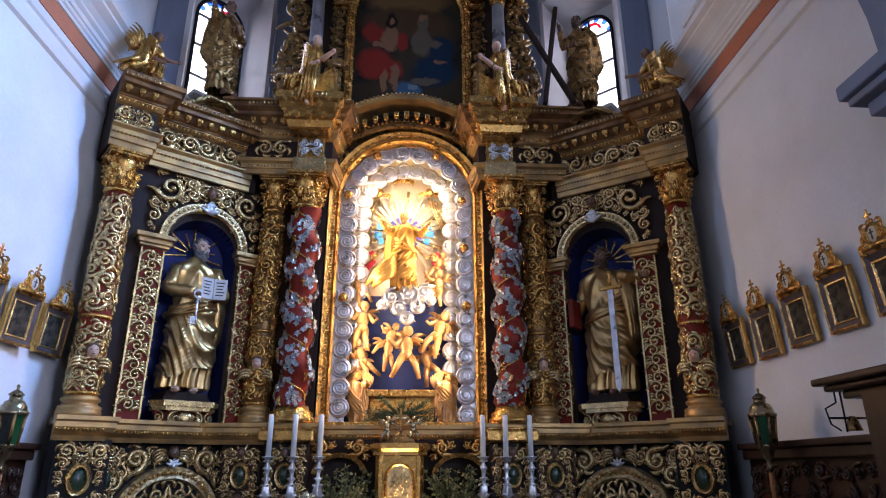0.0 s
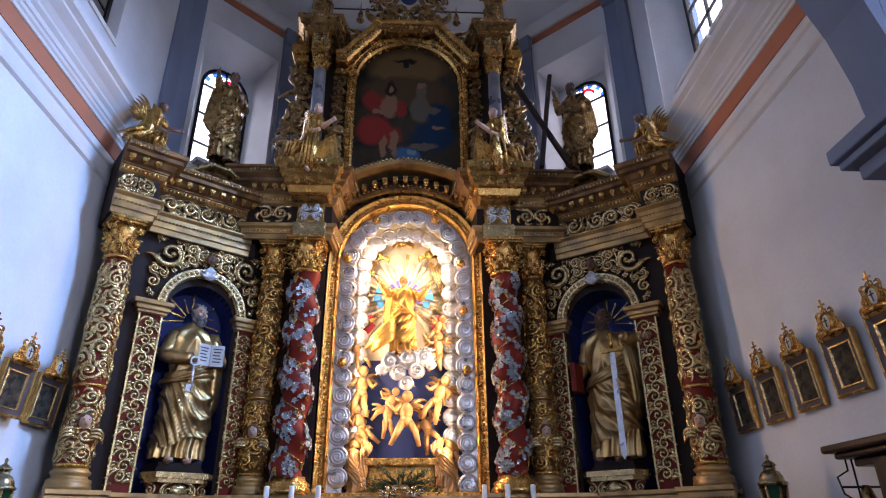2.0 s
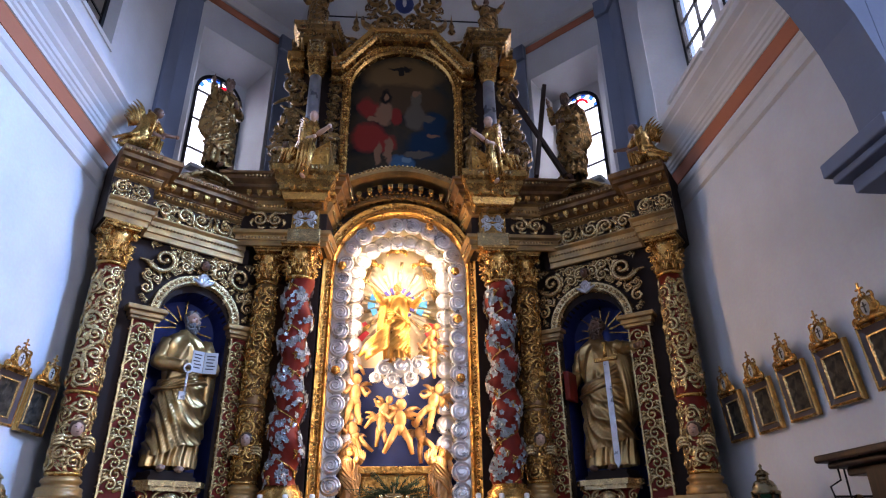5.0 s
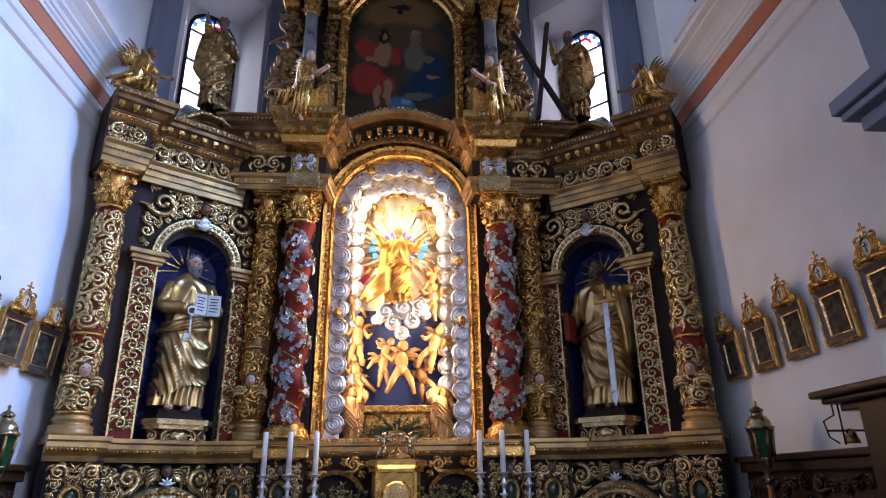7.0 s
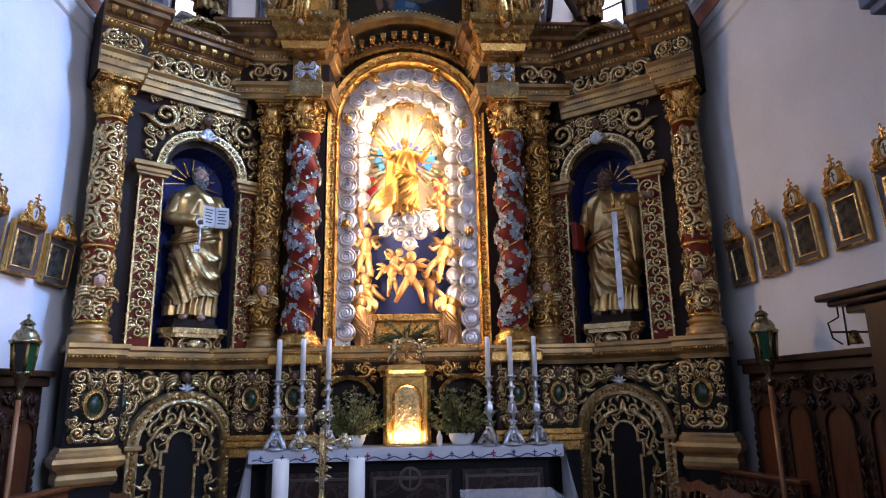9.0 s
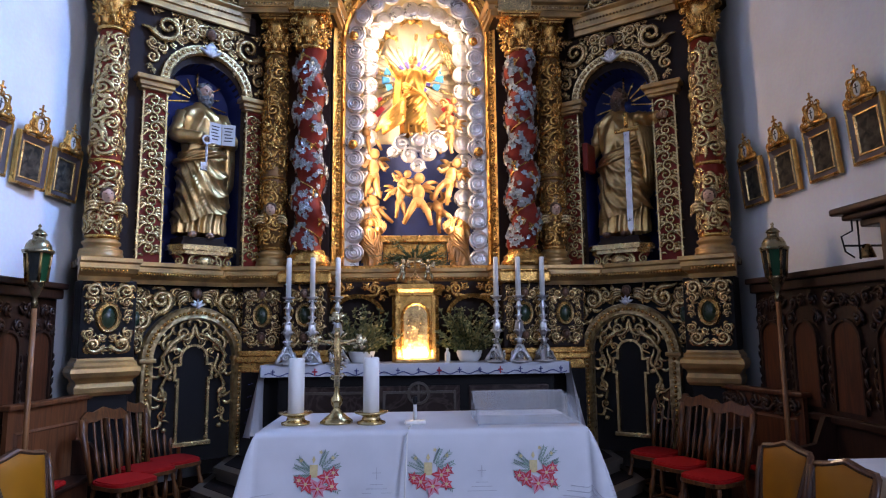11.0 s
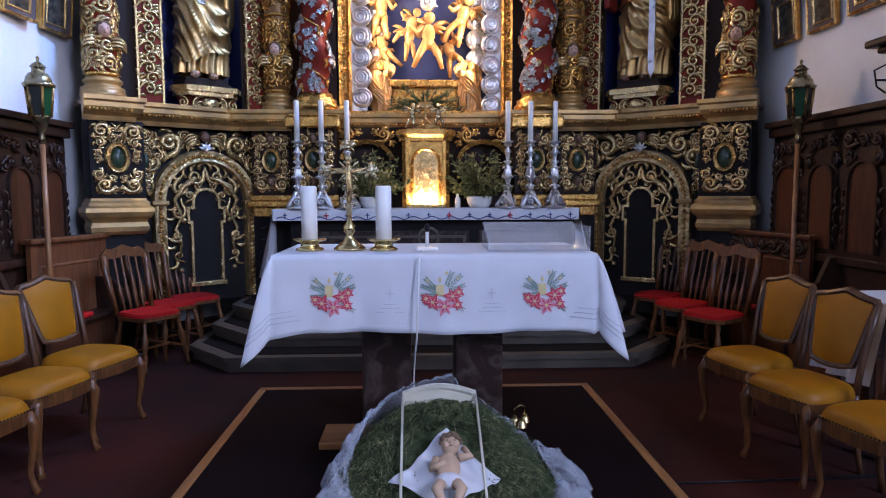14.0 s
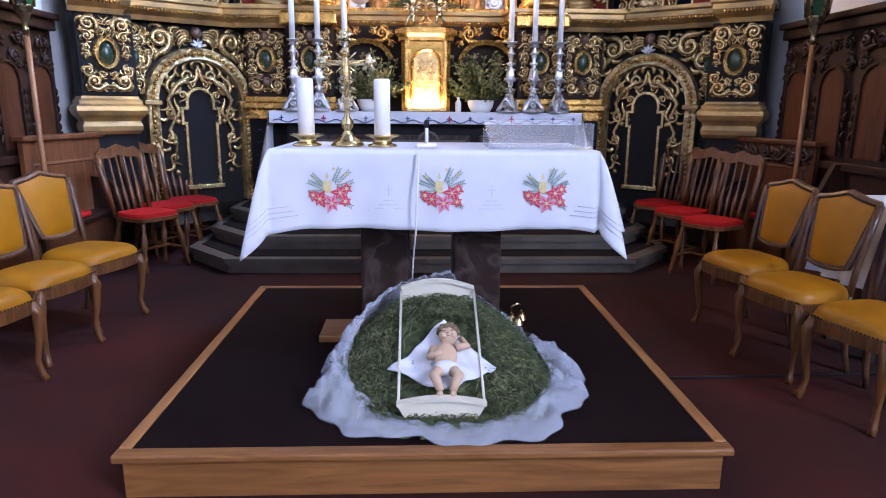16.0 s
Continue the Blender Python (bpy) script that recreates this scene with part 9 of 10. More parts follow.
fg.ball((0.012, 0.111, 0.109), (0.005, 0.007, 0.006), 6, 5)
for q in (-1, 1):
    fg.ball((0.012 + q * 0.018, 0.107, 0.096), (0.012, 0.011, 0.010), 8, 6)
fg.mat = 2
fg.ball((0, -0.018, 0.052), (0.050, 0.030, 0.034), 14, 9)
fg.mat = 0
single("infant_figurine", fg, [DOLL, DOLLHAIR, LINEN], "painted infant figurine lying on white cloth", "figurine", S @ Matrix.Translation((0, 0, 0.016)))

bl = thing("altar_bells", "small brass hand bells on the podium", "bells", place(0.40, 4.02, 0.167))
for x, y in ((0, 0), (0.06, 0.03), (0.03, -0.05)):
    part("bell", Mesh().lathe([(0.036, 0.0), (0.032, 0.01), (0.024, 0.035), (0.012, 0.05), (0.0, 0.054)], 14, x, y), BRASS, bl)
part("handle", Mesh().tube([(0, 0, 0.05), (0.0, 0.0, 0.09), (0.03, 0, 0.11), (0.06, 0.03, 0.09), (0.06, 0.03, 0.05)], 0.005, 6), BRASS, bl)
single("kneeling_board", Mesh().box(-0.62, -0.22, 3.72, 3.98, 0.167, 0.205, 0.006), OAKX, "small oak board lying on the podium", "board")


# ---- seats ----
def velvet_chair():
    """Upholstered chair facing -y: curved legs, cushion with nails, framed back."""
    c = thing("upholstered_chair", "dark wooden chair with mustard velvet seat and back", "chair", group="velvet chairs")
    W, D, H = 0.235, 0.23, 0.44
    for s in (-1, 1):
        part("leg", Mesh().tube([(s * 0.20, -0.20, 0.40), (s * 0.225, -0.225, 0.34), (s * 0.22, -0.215, 0.22), (s * 0.205, -0.20, 0.10), (s * 0.215, -0.215, 0.03), (s * 0.222, -0.235, 0.0)], [0.030, 0.032, 0.022, 0.016, 0.018, 0.022], 10), CHAIRWOOD, c)
        part("leg", Mesh().tube([(s * 0.19, 0.20, 0.42), (s * 0.19, 0.21, 0.25), (s * 0.195, 0.24, 0.10), (s * 0.20, 0.27, 0.0)], [0.022, 0.02, 0.018, 0.018], 8), DARKCHAIR, c)
        part("back_post", Mesh().tube([(s * 0.19, 0.20, 0.40), (s * 0.195, 0.225, 0.55), (s * 0.205, 0.27, 0.72), (s * 0.21, 0.32, 0.87)], [0.02, 0.019, 0.02, 0.022], 8), DARKCHAIR, c)
    ap = Mesh()
    prof = [(-W, -D + 0.02), (-W * 0.6, -D - 0.02), (0, -D - 0.035), (W * 0.6, -D - 0.02), (W, -D + 0.02), (W - 0.03, 0.21), (-W + 0.03, 0.21)]
    ap.slab(prof, 0.355, 0.415)
    part("apron", ap, CHAIRWOOD, c)
    st = Mesh()
    n, seg = 8, 40
    v = []
    for i in range(n + 1):
        k = i / n
        z = 0.412 + 0.075 * math.sin(k * math.pi / 2)
        sc = math.cos(k * math.pi / 2) ** 0.35 if k < 1 else 0.0
        for j in range(seg):
            t = 2 * math.pi * j / seg
            q = (abs(math.cos(t)) ** 5 + abs(math.sin(t)) ** 5) ** (-0.2)
            x, y = (W + 0.005) * q * math.cos(t), (D + 0.012) * q * math.sin(t)
            if y > 0:
                x *= 1 - 0.10 * y / D
            v.append((x * sc, y * sc - 0.005, z))
    st.add(v, [(i * seg + j, i * seg + (j + 1) % seg, (i + 1) * seg + (j + 1) % seg, (i + 1) * seg + j) for i in range(n) for j in range(seg)])
    seat = part("seat", st, YELLOW, c, "mustard velvet cushion")
    nl = Mesh()
    for i in range(22):
        x = -W * 0.93 + 2 * W * 0.93 * i / 21
        y = -D - 0.017 * math.cos(x / W * 1.5)
        nl.ball((x, y - 0.003, 0.418), 0.006, 6, 4)
    part("nails", nl, IRON, seat, "row of dark upholstery nails")

    def lean(x, y, z):
        return (x, y + 0.235 + (z - 0.55) * 0.30, z)

    bk = Mesh()
    outline = [(0.135, 0.55), (0.150, 0.60), (0.185, 0.78), (0.205, 0.865), (0.19, 0.885), (0.11, 0.895), (0.0, 0.925), (-0.11, 0.895), (-0.19, 0.885), (-0.205, 0.865), (-0.185, 0.78), (-0.150, 0.60), (-0.135, 0.55), (-0.07, 0.535), (0, 0.53), (0.07, 0.535)]
    bf = Mesh().band(outline, [(-0.012, -0.018), (0.002, -0.026), (0.016, -0.020), (0.020, 0.0), (0.012, 0.022), (-0.012, 0.018)], True)
    part("back_frame", bf.bend(lean), DARKCHAIR, c)
    n, m2 = 10, 14
    v = []
    for j in range(m2 + 1):
        for i in range(n + 1):
            a, b = i / n * 2 - 1, j / m2
            w = 0.135 + 0.065 * b ** 0.9
            z = 0.542 + 0.335 * b + 0.035 * (1 - abs(a)) ** 0.8 * b
            v.append((a * w, -0.014 - 0.030 * (1 - a ** 4) * (1 - (2 * b - 1) ** 4), z))
    bk.add(v, [(j * (n + 1) + i, j * (n + 1) + i + 1, (j + 1) * (n + 1) + i + 1, (j + 1) * (n + 1) + i) for j in range(m2) for i in range(n)])
    bk.add([(x, 0.012, z) for x, y, z in v[:]], [(j * (n + 1) + i, (j + 1) * (n + 1) + i, (j + 1) * (n + 1) + i + 1, j * (n + 1) + i + 1) for j in range(m2) for i in range(n)])
    pad = part("backrest", bk.bend(lean), YELLOW, c, "mustard velvet back pad")
    nb = Mesh()
    for (xa, za), (xb, zb) in zip(outline, outline[1:] + outline[:1]):
        q = max(1, round(math.hypot(xb - xa, zb - za) / 0.02))
        for i in range(q):
            k = i / q
            nb.ball(((xa + (xb - xa) * k) * 0.95, -0.022, (za + (zb - za) * k - 0.72) * 0.95 + 0.72), 0.005, 5, 4)
    part("nails", nb.bend(lean), IRON, pad, "row of dark upholstery nails")
    return c


def facing(x, y, deg):
    """A chair at x, y whose front looks deg degrees from -y towards +x."""
    return place(x, y, 0.0, radians(deg))


vc = velvet_chair()
SHORT = Matrix.Diagonal((0.93, 0.90, 1.0, 1))
vc.matrix_world = facing(-2.15, 4.56, 74) @ SHORT
for x, y, d in ((-2.16, 4.05, 76), (-2.19, 3.54, 74), (1.87, 4.33, -76), (1.86, 3.79, -74), (1.92, 3.27, -75)):
    copy_thing(vc, facing(x, y, d) @ SHORT)


def spindle_chair():
    """Turned wooden chair facing -y with spindle back and a red seat pad."""
    c = thing("spindle_chair", "turned brown wooden chair with a red seat pad", "chair", group="spindle chairs")
    T = [0.014, 0.02, 0.014, 0.022, 0.026, 0.022, 0.014, 0.02, 0.012, 0.016, 0.012]
    for s in (-1, 1):
        for y0, y1 in ((-0.15, -0.21), (0.15, 0.22)):
            A, B = Vector((s * 0.15, y0, 0.42)), Vector((s * 0.205, y1, 0.0))
            part("leg", Mesh().tube([A.lerp(B, i / 10) for i in range(11)], T, 8), CHAIRWOOD, c)
        part("stretcher", Mesh().tube([(s * 0.185, -0.185, 0.16), (s * 0.185, 0.19, 0.16)], [0.012, 0.012], 7), CHAIRWOOD, c)
    part("stretcher", Mesh().tube([(-0.185, 0.0, 0.16), (0.185, 0.0, 0.16)], 0.012, 7), CHAIRWOOD, c)
    poly = [(0.20 * (abs(math.cos(t)) ** 0.5) * (1 if math.cos(t) > 0 else -1), 0.205 * (abs(math.sin(t)) ** 0.5) * (1 if math.sin(t) > 0 else -1)) for t in [2 * math.pi * i / 32 for i in range(32)]]
    part("seat", Mesh().slab(poly, 0.415, 0.445), CHAIRWOOD, c)
    pad = Mesh().slab([(x * 0.96, y * 0.96) for x, y in poly], 0.445, 0.465).slab([(x * 0.90, y * 0.90) for x, y in poly], 0.465, 0.474)
    part("seat_pad", pad, REDC, c, "red felt seat pad")

    def lean(x, y, z):
        return (x, y + 0.19 + (z - 0.44) * 0.24, z)

    for s in (-1, 1):
        part("back_post", Mesh().tube([(s * 0.16, 0, 0.43), (s * 0.175, 0, 0.65), (s * 0.19, 0, 0.82), (s * 0.185, 0, 0.93)], [0.018, 0.025, 0.030, 0.026], 8).bend(lean), CHAIRWOOD, c)
    tr = [(-0.205, 0.86), (-0.15, 0.90), (-0.08, 0.90), (0.0, 0.925), (0.08, 0.90), (0.15, 0.90), (0.205, 0.86), (0.20, 0.94), (0.15, 0.985), (0.09, 0.975), (0.0, 1.01), (-0.09, 0.975), (-0.15, 0.985), (-0.20, 0.94)]
    part("top_rail", Mesh().prism(tr, -0.012, 0.012).bend(lean), CHAIRWOOD, c)
    for k in range(4):
        x = -0.096 + 0.064 * k
        part("spindle", Mesh().tube([(x * 0.9, 0, 0.44), (x * 0.93, 0, 0.52), (x * 0.95, 0, 0.58), (x, 0, 0.64), (x, 0, 0.70), (x, 0, 0.80), (x, 0, 0.915)], [0.011, 0.012, 0.020, 0.017, 0.011, 0.010, 0.010], 8).bend(lean), CHAIRWOOD, c)
    return c


sc = spindle_chair()
sc.matrix_world = facing(-2.36, 5.94, 58)
for x, y, d in ((-2.37, 6.36, 58), (-2.26, 6.70, 50), (2.25, 5.62, -60), (2.21, 6.11, -62), (2.18, 6.58, -56)):
    copy_thing(sc, facing(x, y, d))


# ---- choir stalls along the walls ----
def stall(s, y0, y1, w, label):
    """Panelled stall back against the wall at x = w with carved arches, seat and red pad; s: side."""
    ob = thing("choir_stall", label, "choir stall")
    xf = w - s * 0.10
    lo, hi = sorted((w - s * 0.005, xf))
    part("back", Mesh().box(lo, hi, y0, y1, 0.0, 1.90), STALL, ob)
    a, b = sorted((w - s * 0.005, w - s * 0.20))
    part("cornice", Mesh().box(a, b, y0 - 0.03, y1 + 0.0, 1.98, 2.03, 0.012).box(*sorted((w - s * 0.005, w - s * 0.16)), y0, y1, 1.90, 1.98, 0.012), STALL, ob, "black-brown moulded cornice")
    n = max(1, round((y1 - y0) / 0.46))
    st = (y1 - y0) / n
    M = Matrix(((0, s, 0, xf), (1, 0, 0, 0), (0, 0, 1, 0), (0, 0, 0, 1))) if s > 0 else Matrix(((0, -1, 0, xf), (1, 0, 0, 0), (0, 0, 1, 0), (0, 0, 0, 1)))
    # local x runs along the wall, local -y points into the room
    M = Matrix(((0, s, 0, xf), (1, 0, 0, 0), (0, 0, 1, 0), (0, 0, 0, 1)))
    fz = Mesh()
    fill(fz, lambda p, q: y0 < p < y1 and 1.74 < q < 1.88, (y0, y1, 1.73, 1.89), (0.065, 0.045), 150, None, 0.22, 5, 160, -0.01)
    part("frieze", fz.move(M), STALL, ob, "carved dark frieze")
    for i in range(n):
        p0, p1 = y0 + i * st + 0.09, y0 + (i + 1) * st - 0.09
        pn = Mesh().prism([(p1, 1.0)] + arc((p0 + p1) / 2, 1.50, (p1 - p0) / 2, 0, 180, 12) + [(p0, 1.0)], -0.012, 0.0)
        part("panel", pn.move(M), STALLRED, ob, "red-brown arched panel")
        fr = Mesh().band(arched(p0, p1, 1.0, 1.50, 14), [(-0.02, -0.03), (0, -0.03), (0, 0), (-0.02, 0)])
        part("panel_frame", fr.move(M), STALL, ob)
        cv = Mesh()
        fill(cv, lambda p, q: p0 - 0.07 < p < p1 + 0.07 and 1.48 < q < 1.73 and (p - (p0 + p1) / 2) ** 2 + (q - 1.50) ** 2 > ((p1 - p0) / 2 + 0.02) ** 2, (p0 - 0.07, p1 + 0.07, 1.46, 1.73), (0.05, 0.035), 151 + i, (p0 + p1) / 2, 0.24, 5, 120, -0.01)
        for q in range(6):
            for xx in (p0 - 0.045, p1 + 0.045):
                frond(cv, xx, 1.05 + q * 0.07, 0.07, math.pi / 2, 0.5, 0.2 if q % 2 else -0.2, y=-0.02)
        part("carving", cv.move(M), STALL, ob)
    a, b = sorted((xf, w - s * 0.50))
    part("seat", Mesh().box(a, b, y0, y1, 0.43, 0.47, 0.01), STALL, ob)
    part("seat_front", Mesh().box(*sorted((w - s * 0.44, w - s * 0.47)), y0, y1, 0.0, 0.43), STALLRED, ob)
    part("seat_pad", Mesh().box(*sorted((xf - s * 0.02, w - s * 0.48)), y0 + 0.08, y1 - 0.40, 0.47, 0.51, 0.015), REDC, ob, "red seat pad")
    part("rail", Mesh().box(*sorted((xf, xf - s * 0.04)), y0, y1, 0.90, 0.96, 0.01), STALL, ob)
    for yy in (y0 + 0.03, (y0 + y1) / 2, y1 - 0.03):
        ar = [(0.0, 0.0), (0.40, 0.0), (0.40, 0.45), (0.44, 0.62), (0.36, 0.72), (0.16, 0.76), (0.08, 0.95), (0.0, 0.95)]
        m = Mesh().prism(ar, -0.025, 0.025)
        m.bend(lambda x, y, z, yy=yy: (xf - s * x, yy + y, z))
        part("arm", m, STALL, ob)
    return ob


stall(-1, 4.0, 6.15, WL, "dark carved choir stall with arched panels against the wall")
stall(1, 4.3, 6.15, WR, "dark carved choir stall with arched panels against the wall")
# low panelled pew sides beside the spindle chairs
for (ax, ay), (bx, by), mat, lab in (((-3.0, 5.45), (-2.72, 6.90), PEW, "mahogany brown panelled pew side"), ((2.62, 6.80), (2.92, 5.45), STALLRED, "dark carved pew side")):
    A, B = Vector((ax, ay)), Vector((bx, by))
    L = (B - A).length
    d = (B - A) / L
    ob = thing("pew", lab + " beside the spindle chairs", "pew", Matrix(((d.x, -d.y, 0, ax), (d.y, d.x, 0, ay), (0, 0, 1, 0), (0, 0, 0, 1))))
    part("board", Mesh().box(0, L, 0, 0.04, 0.0, 1.06), mat, ob)
    part("top_rail", Mesh().box(-0.02, L + 0.02, -0.03, 0.07, 1.06, 1.10, 0.01), mat, ob)
    for k in range(2):
        x = 0.08 + k * (L - 0.08) / 2
        w = (L - 0.24) / 2
        part("panel", Mesh().box(x, x + w, -0.012, 0.0, 0.25, 0.88, 0.008), mat, ob)
        part("panel_moulding", Mesh().band([(x, 0.88), (x, 0.25), (x + w, 0.25), (x + w, 0.88)], [(-0.018, -0.002), (0, -0.02), (0.018, -0.002)], True), mat, ob)
    if mat is STALLRED:
        v = Mesh()
        fill(v, lambda p, q: 0.02 < p < L - 0.02 and 0.90 < q < 1.05, (0.02, L - 0.02, 0.89, 1.06), (0.06, 0.04), 170, None, 0.22, 5, 100, 0.0)
        part("carving", v, STALL, ob)


# ---- processional lanterns on poles ----
def lantern():
    c = thing("lantern_pole", "brass lantern with green glass on a wooden pole", "lantern", group="processional lanterns")
    part("pole", Mesh().tube([(0, 0, 0.0), (0, 0, 1.84)], 0.019, 10), OAK, c, "plain wooden pole")
    part("socket", Mesh().lathe([(0.022, 1.80), (0.024, 1.84), (0.016, 1.88), (0.03, 1.90), (0.045, 1.94), (0.066, 1.985), (0.070, 2.0), (0.05, 2.0)], 6), LANTERN, c)
    gl = [(0.070 * math.cos(math.pi / 3 * i), 0.070 * math.sin(math.pi / 3 * i)) for i in range(6)]
    top = [(0.092 * math.cos(math.pi / 3 * i), 0.092 * math.sin(math.pi / 3 * i)) for i in range(6)]
    for i in range(6):
        a, b, a2, b2 = gl[i], gl[(i + 1) % 6], top[i], top[(i + 1) % 6]
        part("bar", Mesh().tube([(a[0], a[1], 1.99), (a2[0], a2[1], 2.22)], 0.010, 5), AGED, c)
        k = 0.98
        part("pane", Mesh().add([(a[0] * k, a[1] * k, 2.0), (b[0] * k, b[1] * k, 2.0), (b2[0] * k, b2[1] * k, 2.22), (a2[0] * k, a2[1] * k, 2.22), (a[0] * 0.95, a[1] * 0.95, 2.0), (b[0] * 0.95, b[1] * 0.95, 2.0), (b2[0] * 0.95, b2[1] * 0.95, 2.22), (a2[0] * 0.95, a2[1] * 0.95, 2.22)], [(0, 1, 2, 3), (7, 6, 5, 4), (0, 4, 5, 1), (2, 6, 7, 3)], False), GREENPANE if i % 2 else SMOKE, c)
    part("roof", Mesh().lathe([(0.104, 2.205), (0.110, 2.225), (0.09, 2.235), (0.085, 2.265), (0.065, 2.30), (0.045, 2.31), (0.042, 2.34), (0.055, 2.345), (0.05, 2.355), (0.03, 2.375), (0.012, 2.385), (0.008, 2.40), (0.014, 2.41), (0.0, 2.43)], 12), LANTERN, c)
    part("candle", Mesh().lathe([(0.022, 2.0), (0.022, 2.12), (0.0, 2.125)], 10), WAX, c)
    return c


ln = lantern()
ln.matrix_world = place(-2.85, 5.42, 0.0, 0.2)
copy_thing(ln, place(2.765, 5.42, 0.0, 0.5))


# ---- pictures of the stations on the side walls ----
def station():
    """Gilt framed picture hanging in the plane y = 0, facing -y, with a carved crest and a cross."""
    c = thing("framed_picture", "dark oil painting in a deep gilt-edged frame with a carved crest", "picture", group="stations")
    part("canvas", Mesh().box(-0.112, 0.112, -0.012, 0.0, 0.075, 0.355), OILSMALL, c)
    part("picture_frame", Mesh().band([(-0.168, 0.02), (-0.168, 0.42), (0.168, 0.42), (0.168, 0.02)], [(-0.010, -0.036), (0.0, -0.042), (0.010, -0.036), (0.012, -0.028), (0.012, 0.0), (-0.010, 0.0)], True), GOLD, c, "thin pale gilt outer edge")
    mid = Mesh().band([(-0.165, 0.023), (-0.165, 0.417), (0.165, 0.417), (0.165, 0.023)], [(-0.004, -0.034), (-0.050, -0.014), (-0.050, -0.004), (-0.004, -0.004)], True)
    part("frame_band", mid, BANDWOOD, c, "sloping violet-brown frame band")
    part("inner_frame", Mesh().band([(-0.112, 0.075), (-0.112, 0.355), (0.112, 0.355), (0.112, 0.075)], [(-0.009, -0.014), (-0.004, -0.026), (0.006, -0.026), (0.010, -0.020), (0.010, -0.010), (-0.009, -0.010)], True), PALE, c, "pale gilt inner frame")
    v = Mesh()
    for s in (-1, 1):
        spiral(v, s * 0.125, 0.455, 0.036, -math.pi / 2, s, 1.5, 0.30, 0.5, 6, y=-0.04)
        spiral(v, s * 0.085, 0.50, 0.036, math.pi / 2 + s * 0.5, -s, 1.3, 0.30, 0.7, 6, y=-0.04)
        v.tube([(s * 0.15, -0.045, 0.435), (s * 0.10, -0.055, 0.44), (s * 0.05, -0.06, 0.445), (0, -0.06, 0.44)], [0.012, 0.018, 0.02, 0.022], 7)
        for q in range(4):
            frond(v, s * (0.055 + 0.012 * q), 0.46 + 0.035 * q, 0.06, math.pi / 2 - s * (1.2 - 0.35 * q), 0.5, 0.5 * s, y=-0.04)
        frond(v, s * 0.02, 0.58, 0.045, math.pi / 2 - s * 0.7, 0.5, 0.5 * s, y=-0.04)
    v.band([(0.056 * math.cos(t * 0.5236), 0.52 + 0.068 * math.sin(t * 0.5236)) for t in range(12)], [(-0.012, -0.045), (0.004, -0.062), (0.014, -0.045), (0.010, -0.03), (-0.012, -0.03)], True)
    v.box(-0.006, 0.006, -0.05, -0.038, 0.585, 0.68, 0.002).box(-0.026, 0.026, -0.05, -0.038, 0.640, 0.652, 0.002)
    for x, z in ((-0.028, 0.646), (0.028, 0.646), (0.0, 0.684)):
        v.ball((x, -0.044, z), 0.009, 6, 5)
    part("crest", v, GOLD, c, "gilded carved crest with a cross")
    md = part("medallion", Mesh().ball((0, -0.04, 0.52), (0.048, 0.014, 0.06), 14, 9), PAPER, c, "pale oval medallion")
    part("emblem", Mesh().box(-0.004, 0.004, -0.058, -0.05, 0.485, 0.555).box(-0.02, 0.02, -0.058, -0.05, 0.527, 0.535), INK, md, "dark painted cross")
    return c


pc2 = station()
tilt = Matrix.Rotation(radians(5), 4, "X")
MRX = lambda y, z: Matrix.Translation((WR - 0.012, y, z)) @ Matrix.Rotation(radians(-90), 4, "Z") @ tilt
MLX = lambda y, z: Matrix.Translation((WL + 0.035, y, z)) @ Matrix.Rotation(radians(90), 4, "Z") @ tilt
pc2.matrix_world = MRX(6.15, 2.70)
for y, z in ((5.655, 2.70), (5.17, 2.715), (4.67, 2.725), (4.17, 2.74), (3.76, 2.75)):
    copy_thing(pc2, MRX(y, z))
for y, z in ((6.20, 2.765), (5.71, 2.765), (5.20, 2.765), (4.70, 2.765)):
    copy_thing(pc2, MLX(y, z) @ Matrix.Rotation(radians(-7), 4, "Z"))

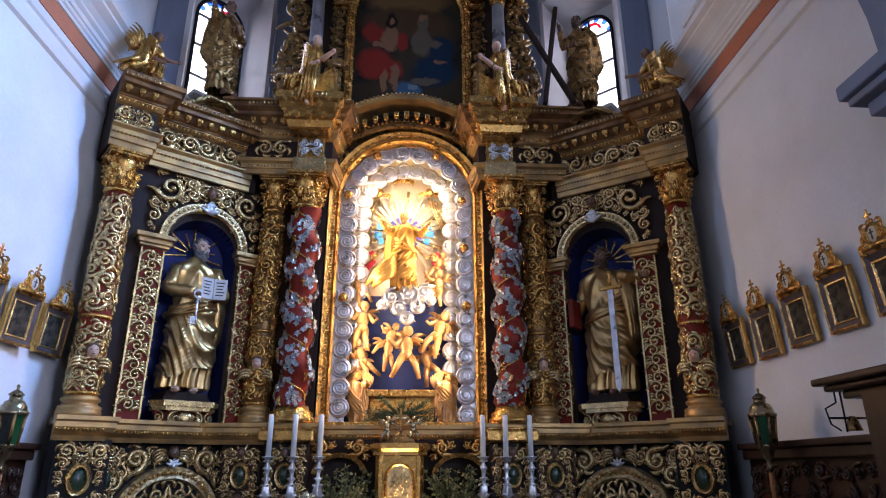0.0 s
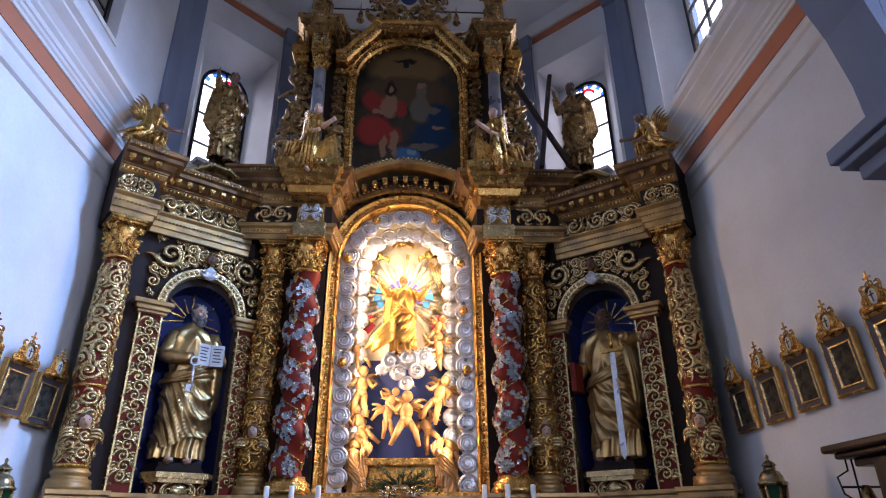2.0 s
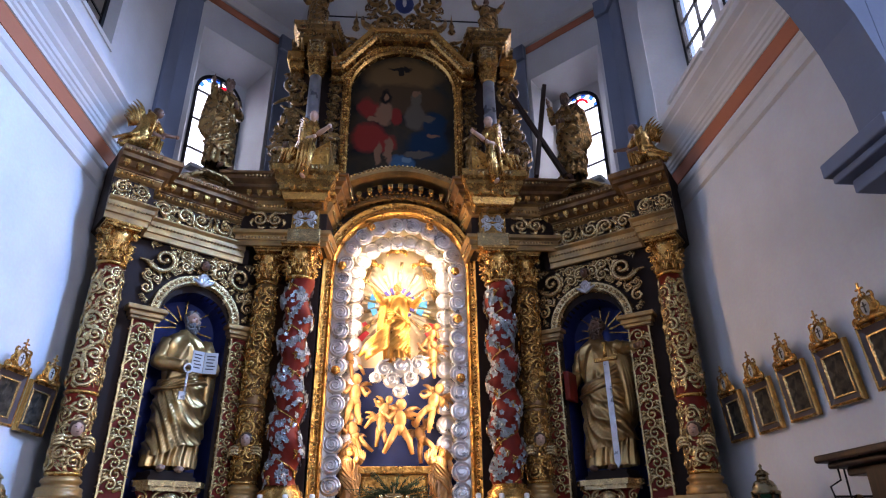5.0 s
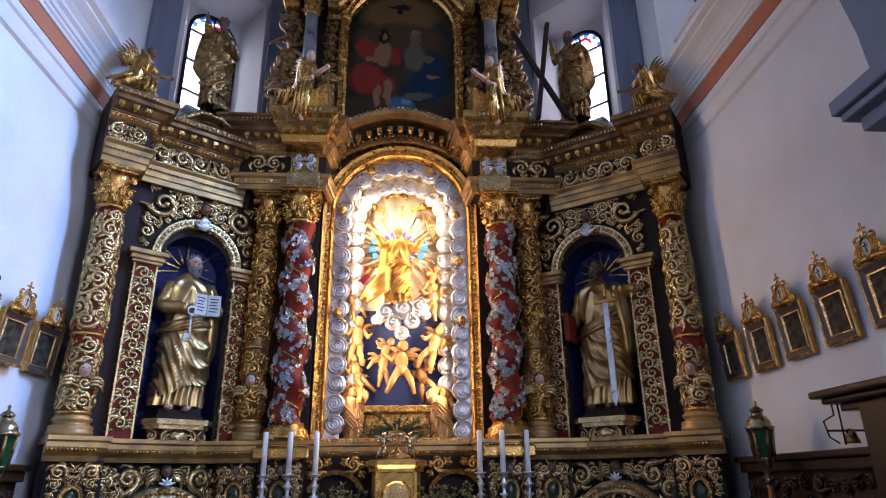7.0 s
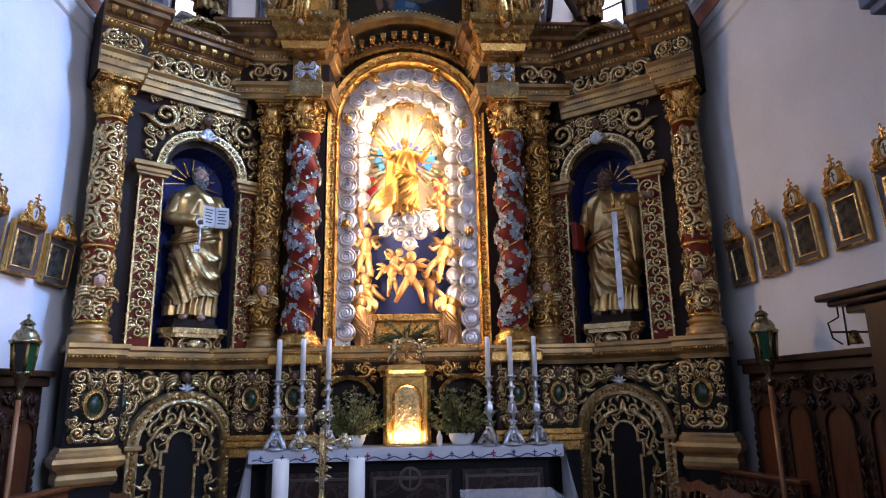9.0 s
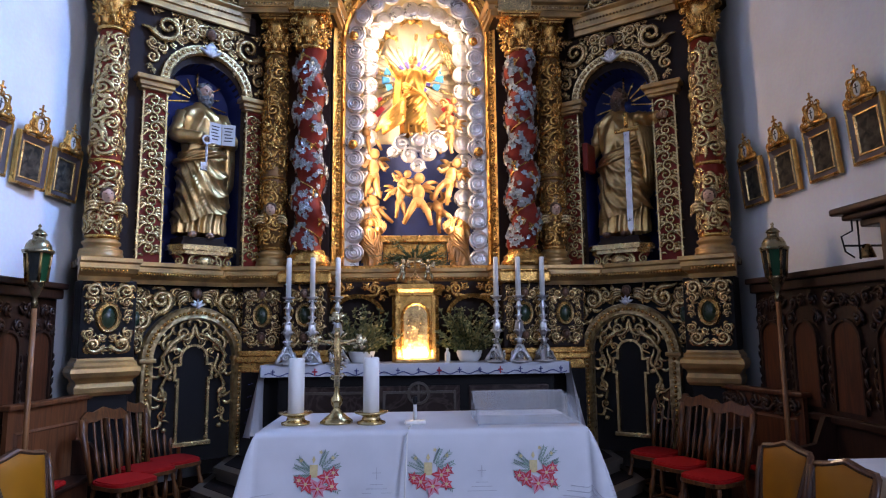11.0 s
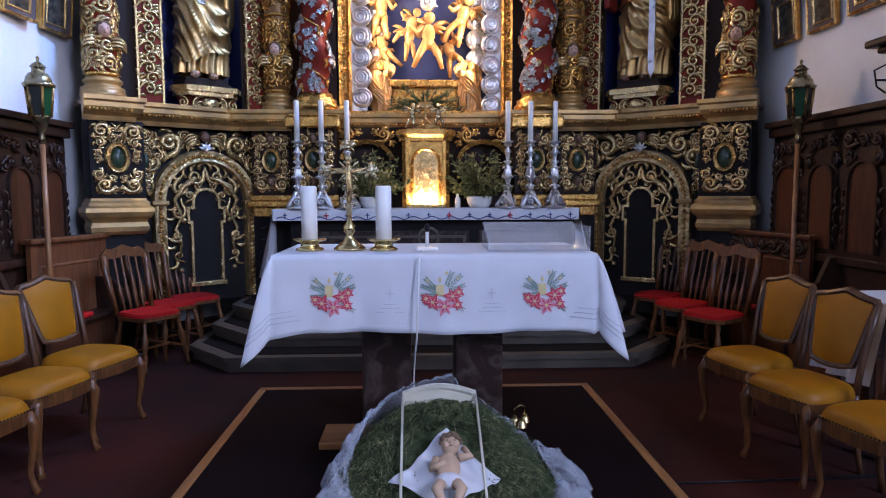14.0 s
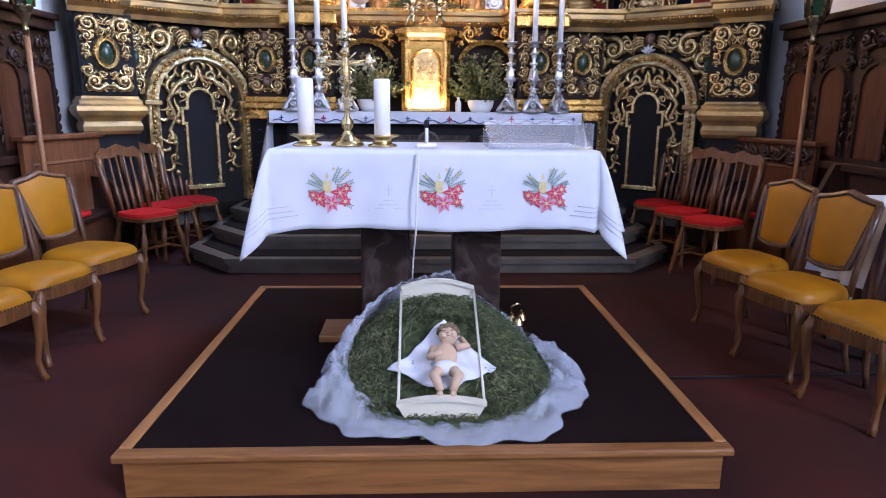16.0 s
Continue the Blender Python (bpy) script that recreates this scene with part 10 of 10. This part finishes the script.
# ---- canopied bench and bell bracket at the right wall ----
cn = thing("wooden_canopy", "dark wooden canopy on the chancel wall", "canopy")
part("roof", Mesh().box(2.77, WR - 0.01, 3.70, 4.76, 2.35, 2.40, 0.015).box(2.82, WR - 0.01, 3.75, 4.71, 2.31, 2.35, 0.015).box(2.90, WR - 0.01, 3.80, 4.64, 2.26, 2.31, 0.01), STALL, cn)
part("side", Mesh().box(2.90, WR - 0.01, 4.40, 4.46, 0.0, 2.27), STALL, cn)
part("back", Mesh().box(WR - 0.24, WR - 0.18, 3.8, 4.40, 0.0, 2.27), STALL, cn)
bb = thing("wall_bell", "small brass bell on an iron wall bracket", "bell")
part("bracket", Mesh().tube([(2.86, 4.66, 2.32), (2.86, 4.66, 2.24), (2.78, 4.66, 2.20), (2.80, 4.66, 2.10), (2.86, 4.66, 2.06)], 0.006, 6).tube([(2.90, 4.66, 2.32), (2.90, 4.66, 2.05)], 0.006, 6).tube([(2.80, 4.66, 2.14), (3.09, 4.66, 2.14)], 0.008, 6), IRON, bb)
part("bell", Mesh().lathe([(0.05, 2.06), (0.045, 2.08), (0.033, 2.12), (0.02, 2.15), (0.0, 2.155)], 16, 2.95, 4.66), AGED, bb)
# lace-edged white cloth beside the velvet chairs
lc = Mesh()
v = []
for j in range(9):
    for i in range(13):
        y = 3.76 + 0.46 * i / 12
        v.append((2.27 + 0.03 * math.sin(i * 1.4) * j / 8 - 0.01 * j, y, 0.86 - 0.055 * j))
lc.add(v, [(j * 13 + i, j * 13 + i + 1, (j + 1) * 13 + i + 1, (j + 1) * 13 + i) for j in range(8) for i in range(12)])
lc.add([(2.27, 3.76, 0.86), (2.27, 4.22, 0.86), (2.64, 4.22, 0.86), (2.64, 3.76, 0.86)], [(0, 1, 2, 3)], False)
ob = single("side_table_cloth", lc, LINEN, "white lace-edged cloth on a side table", "cloth")
sd = thing("side_table", "small dark side table by the wall", "table")
part("top", Mesh().box(2.29, 2.63, 3.78, 4.20, 0.82, 0.855, 0.005), STALL, sd)
for x in (2.33, 2.60):
    for y in (3.82, 4.17):
        part("leg", Mesh().box(x - 0.02, x + 0.02, y - 0.02, y + 0.02, 0.0, 0.82), STALL, sd)
single("floor_cable", Mesh().tube([(1.02, 3.62, 0.006), (1.4, 3.63, 0.006), (2.4, 3.66, 0.006)], 0.006, 6), IRON, "black cable lying on the carpet", "cable")
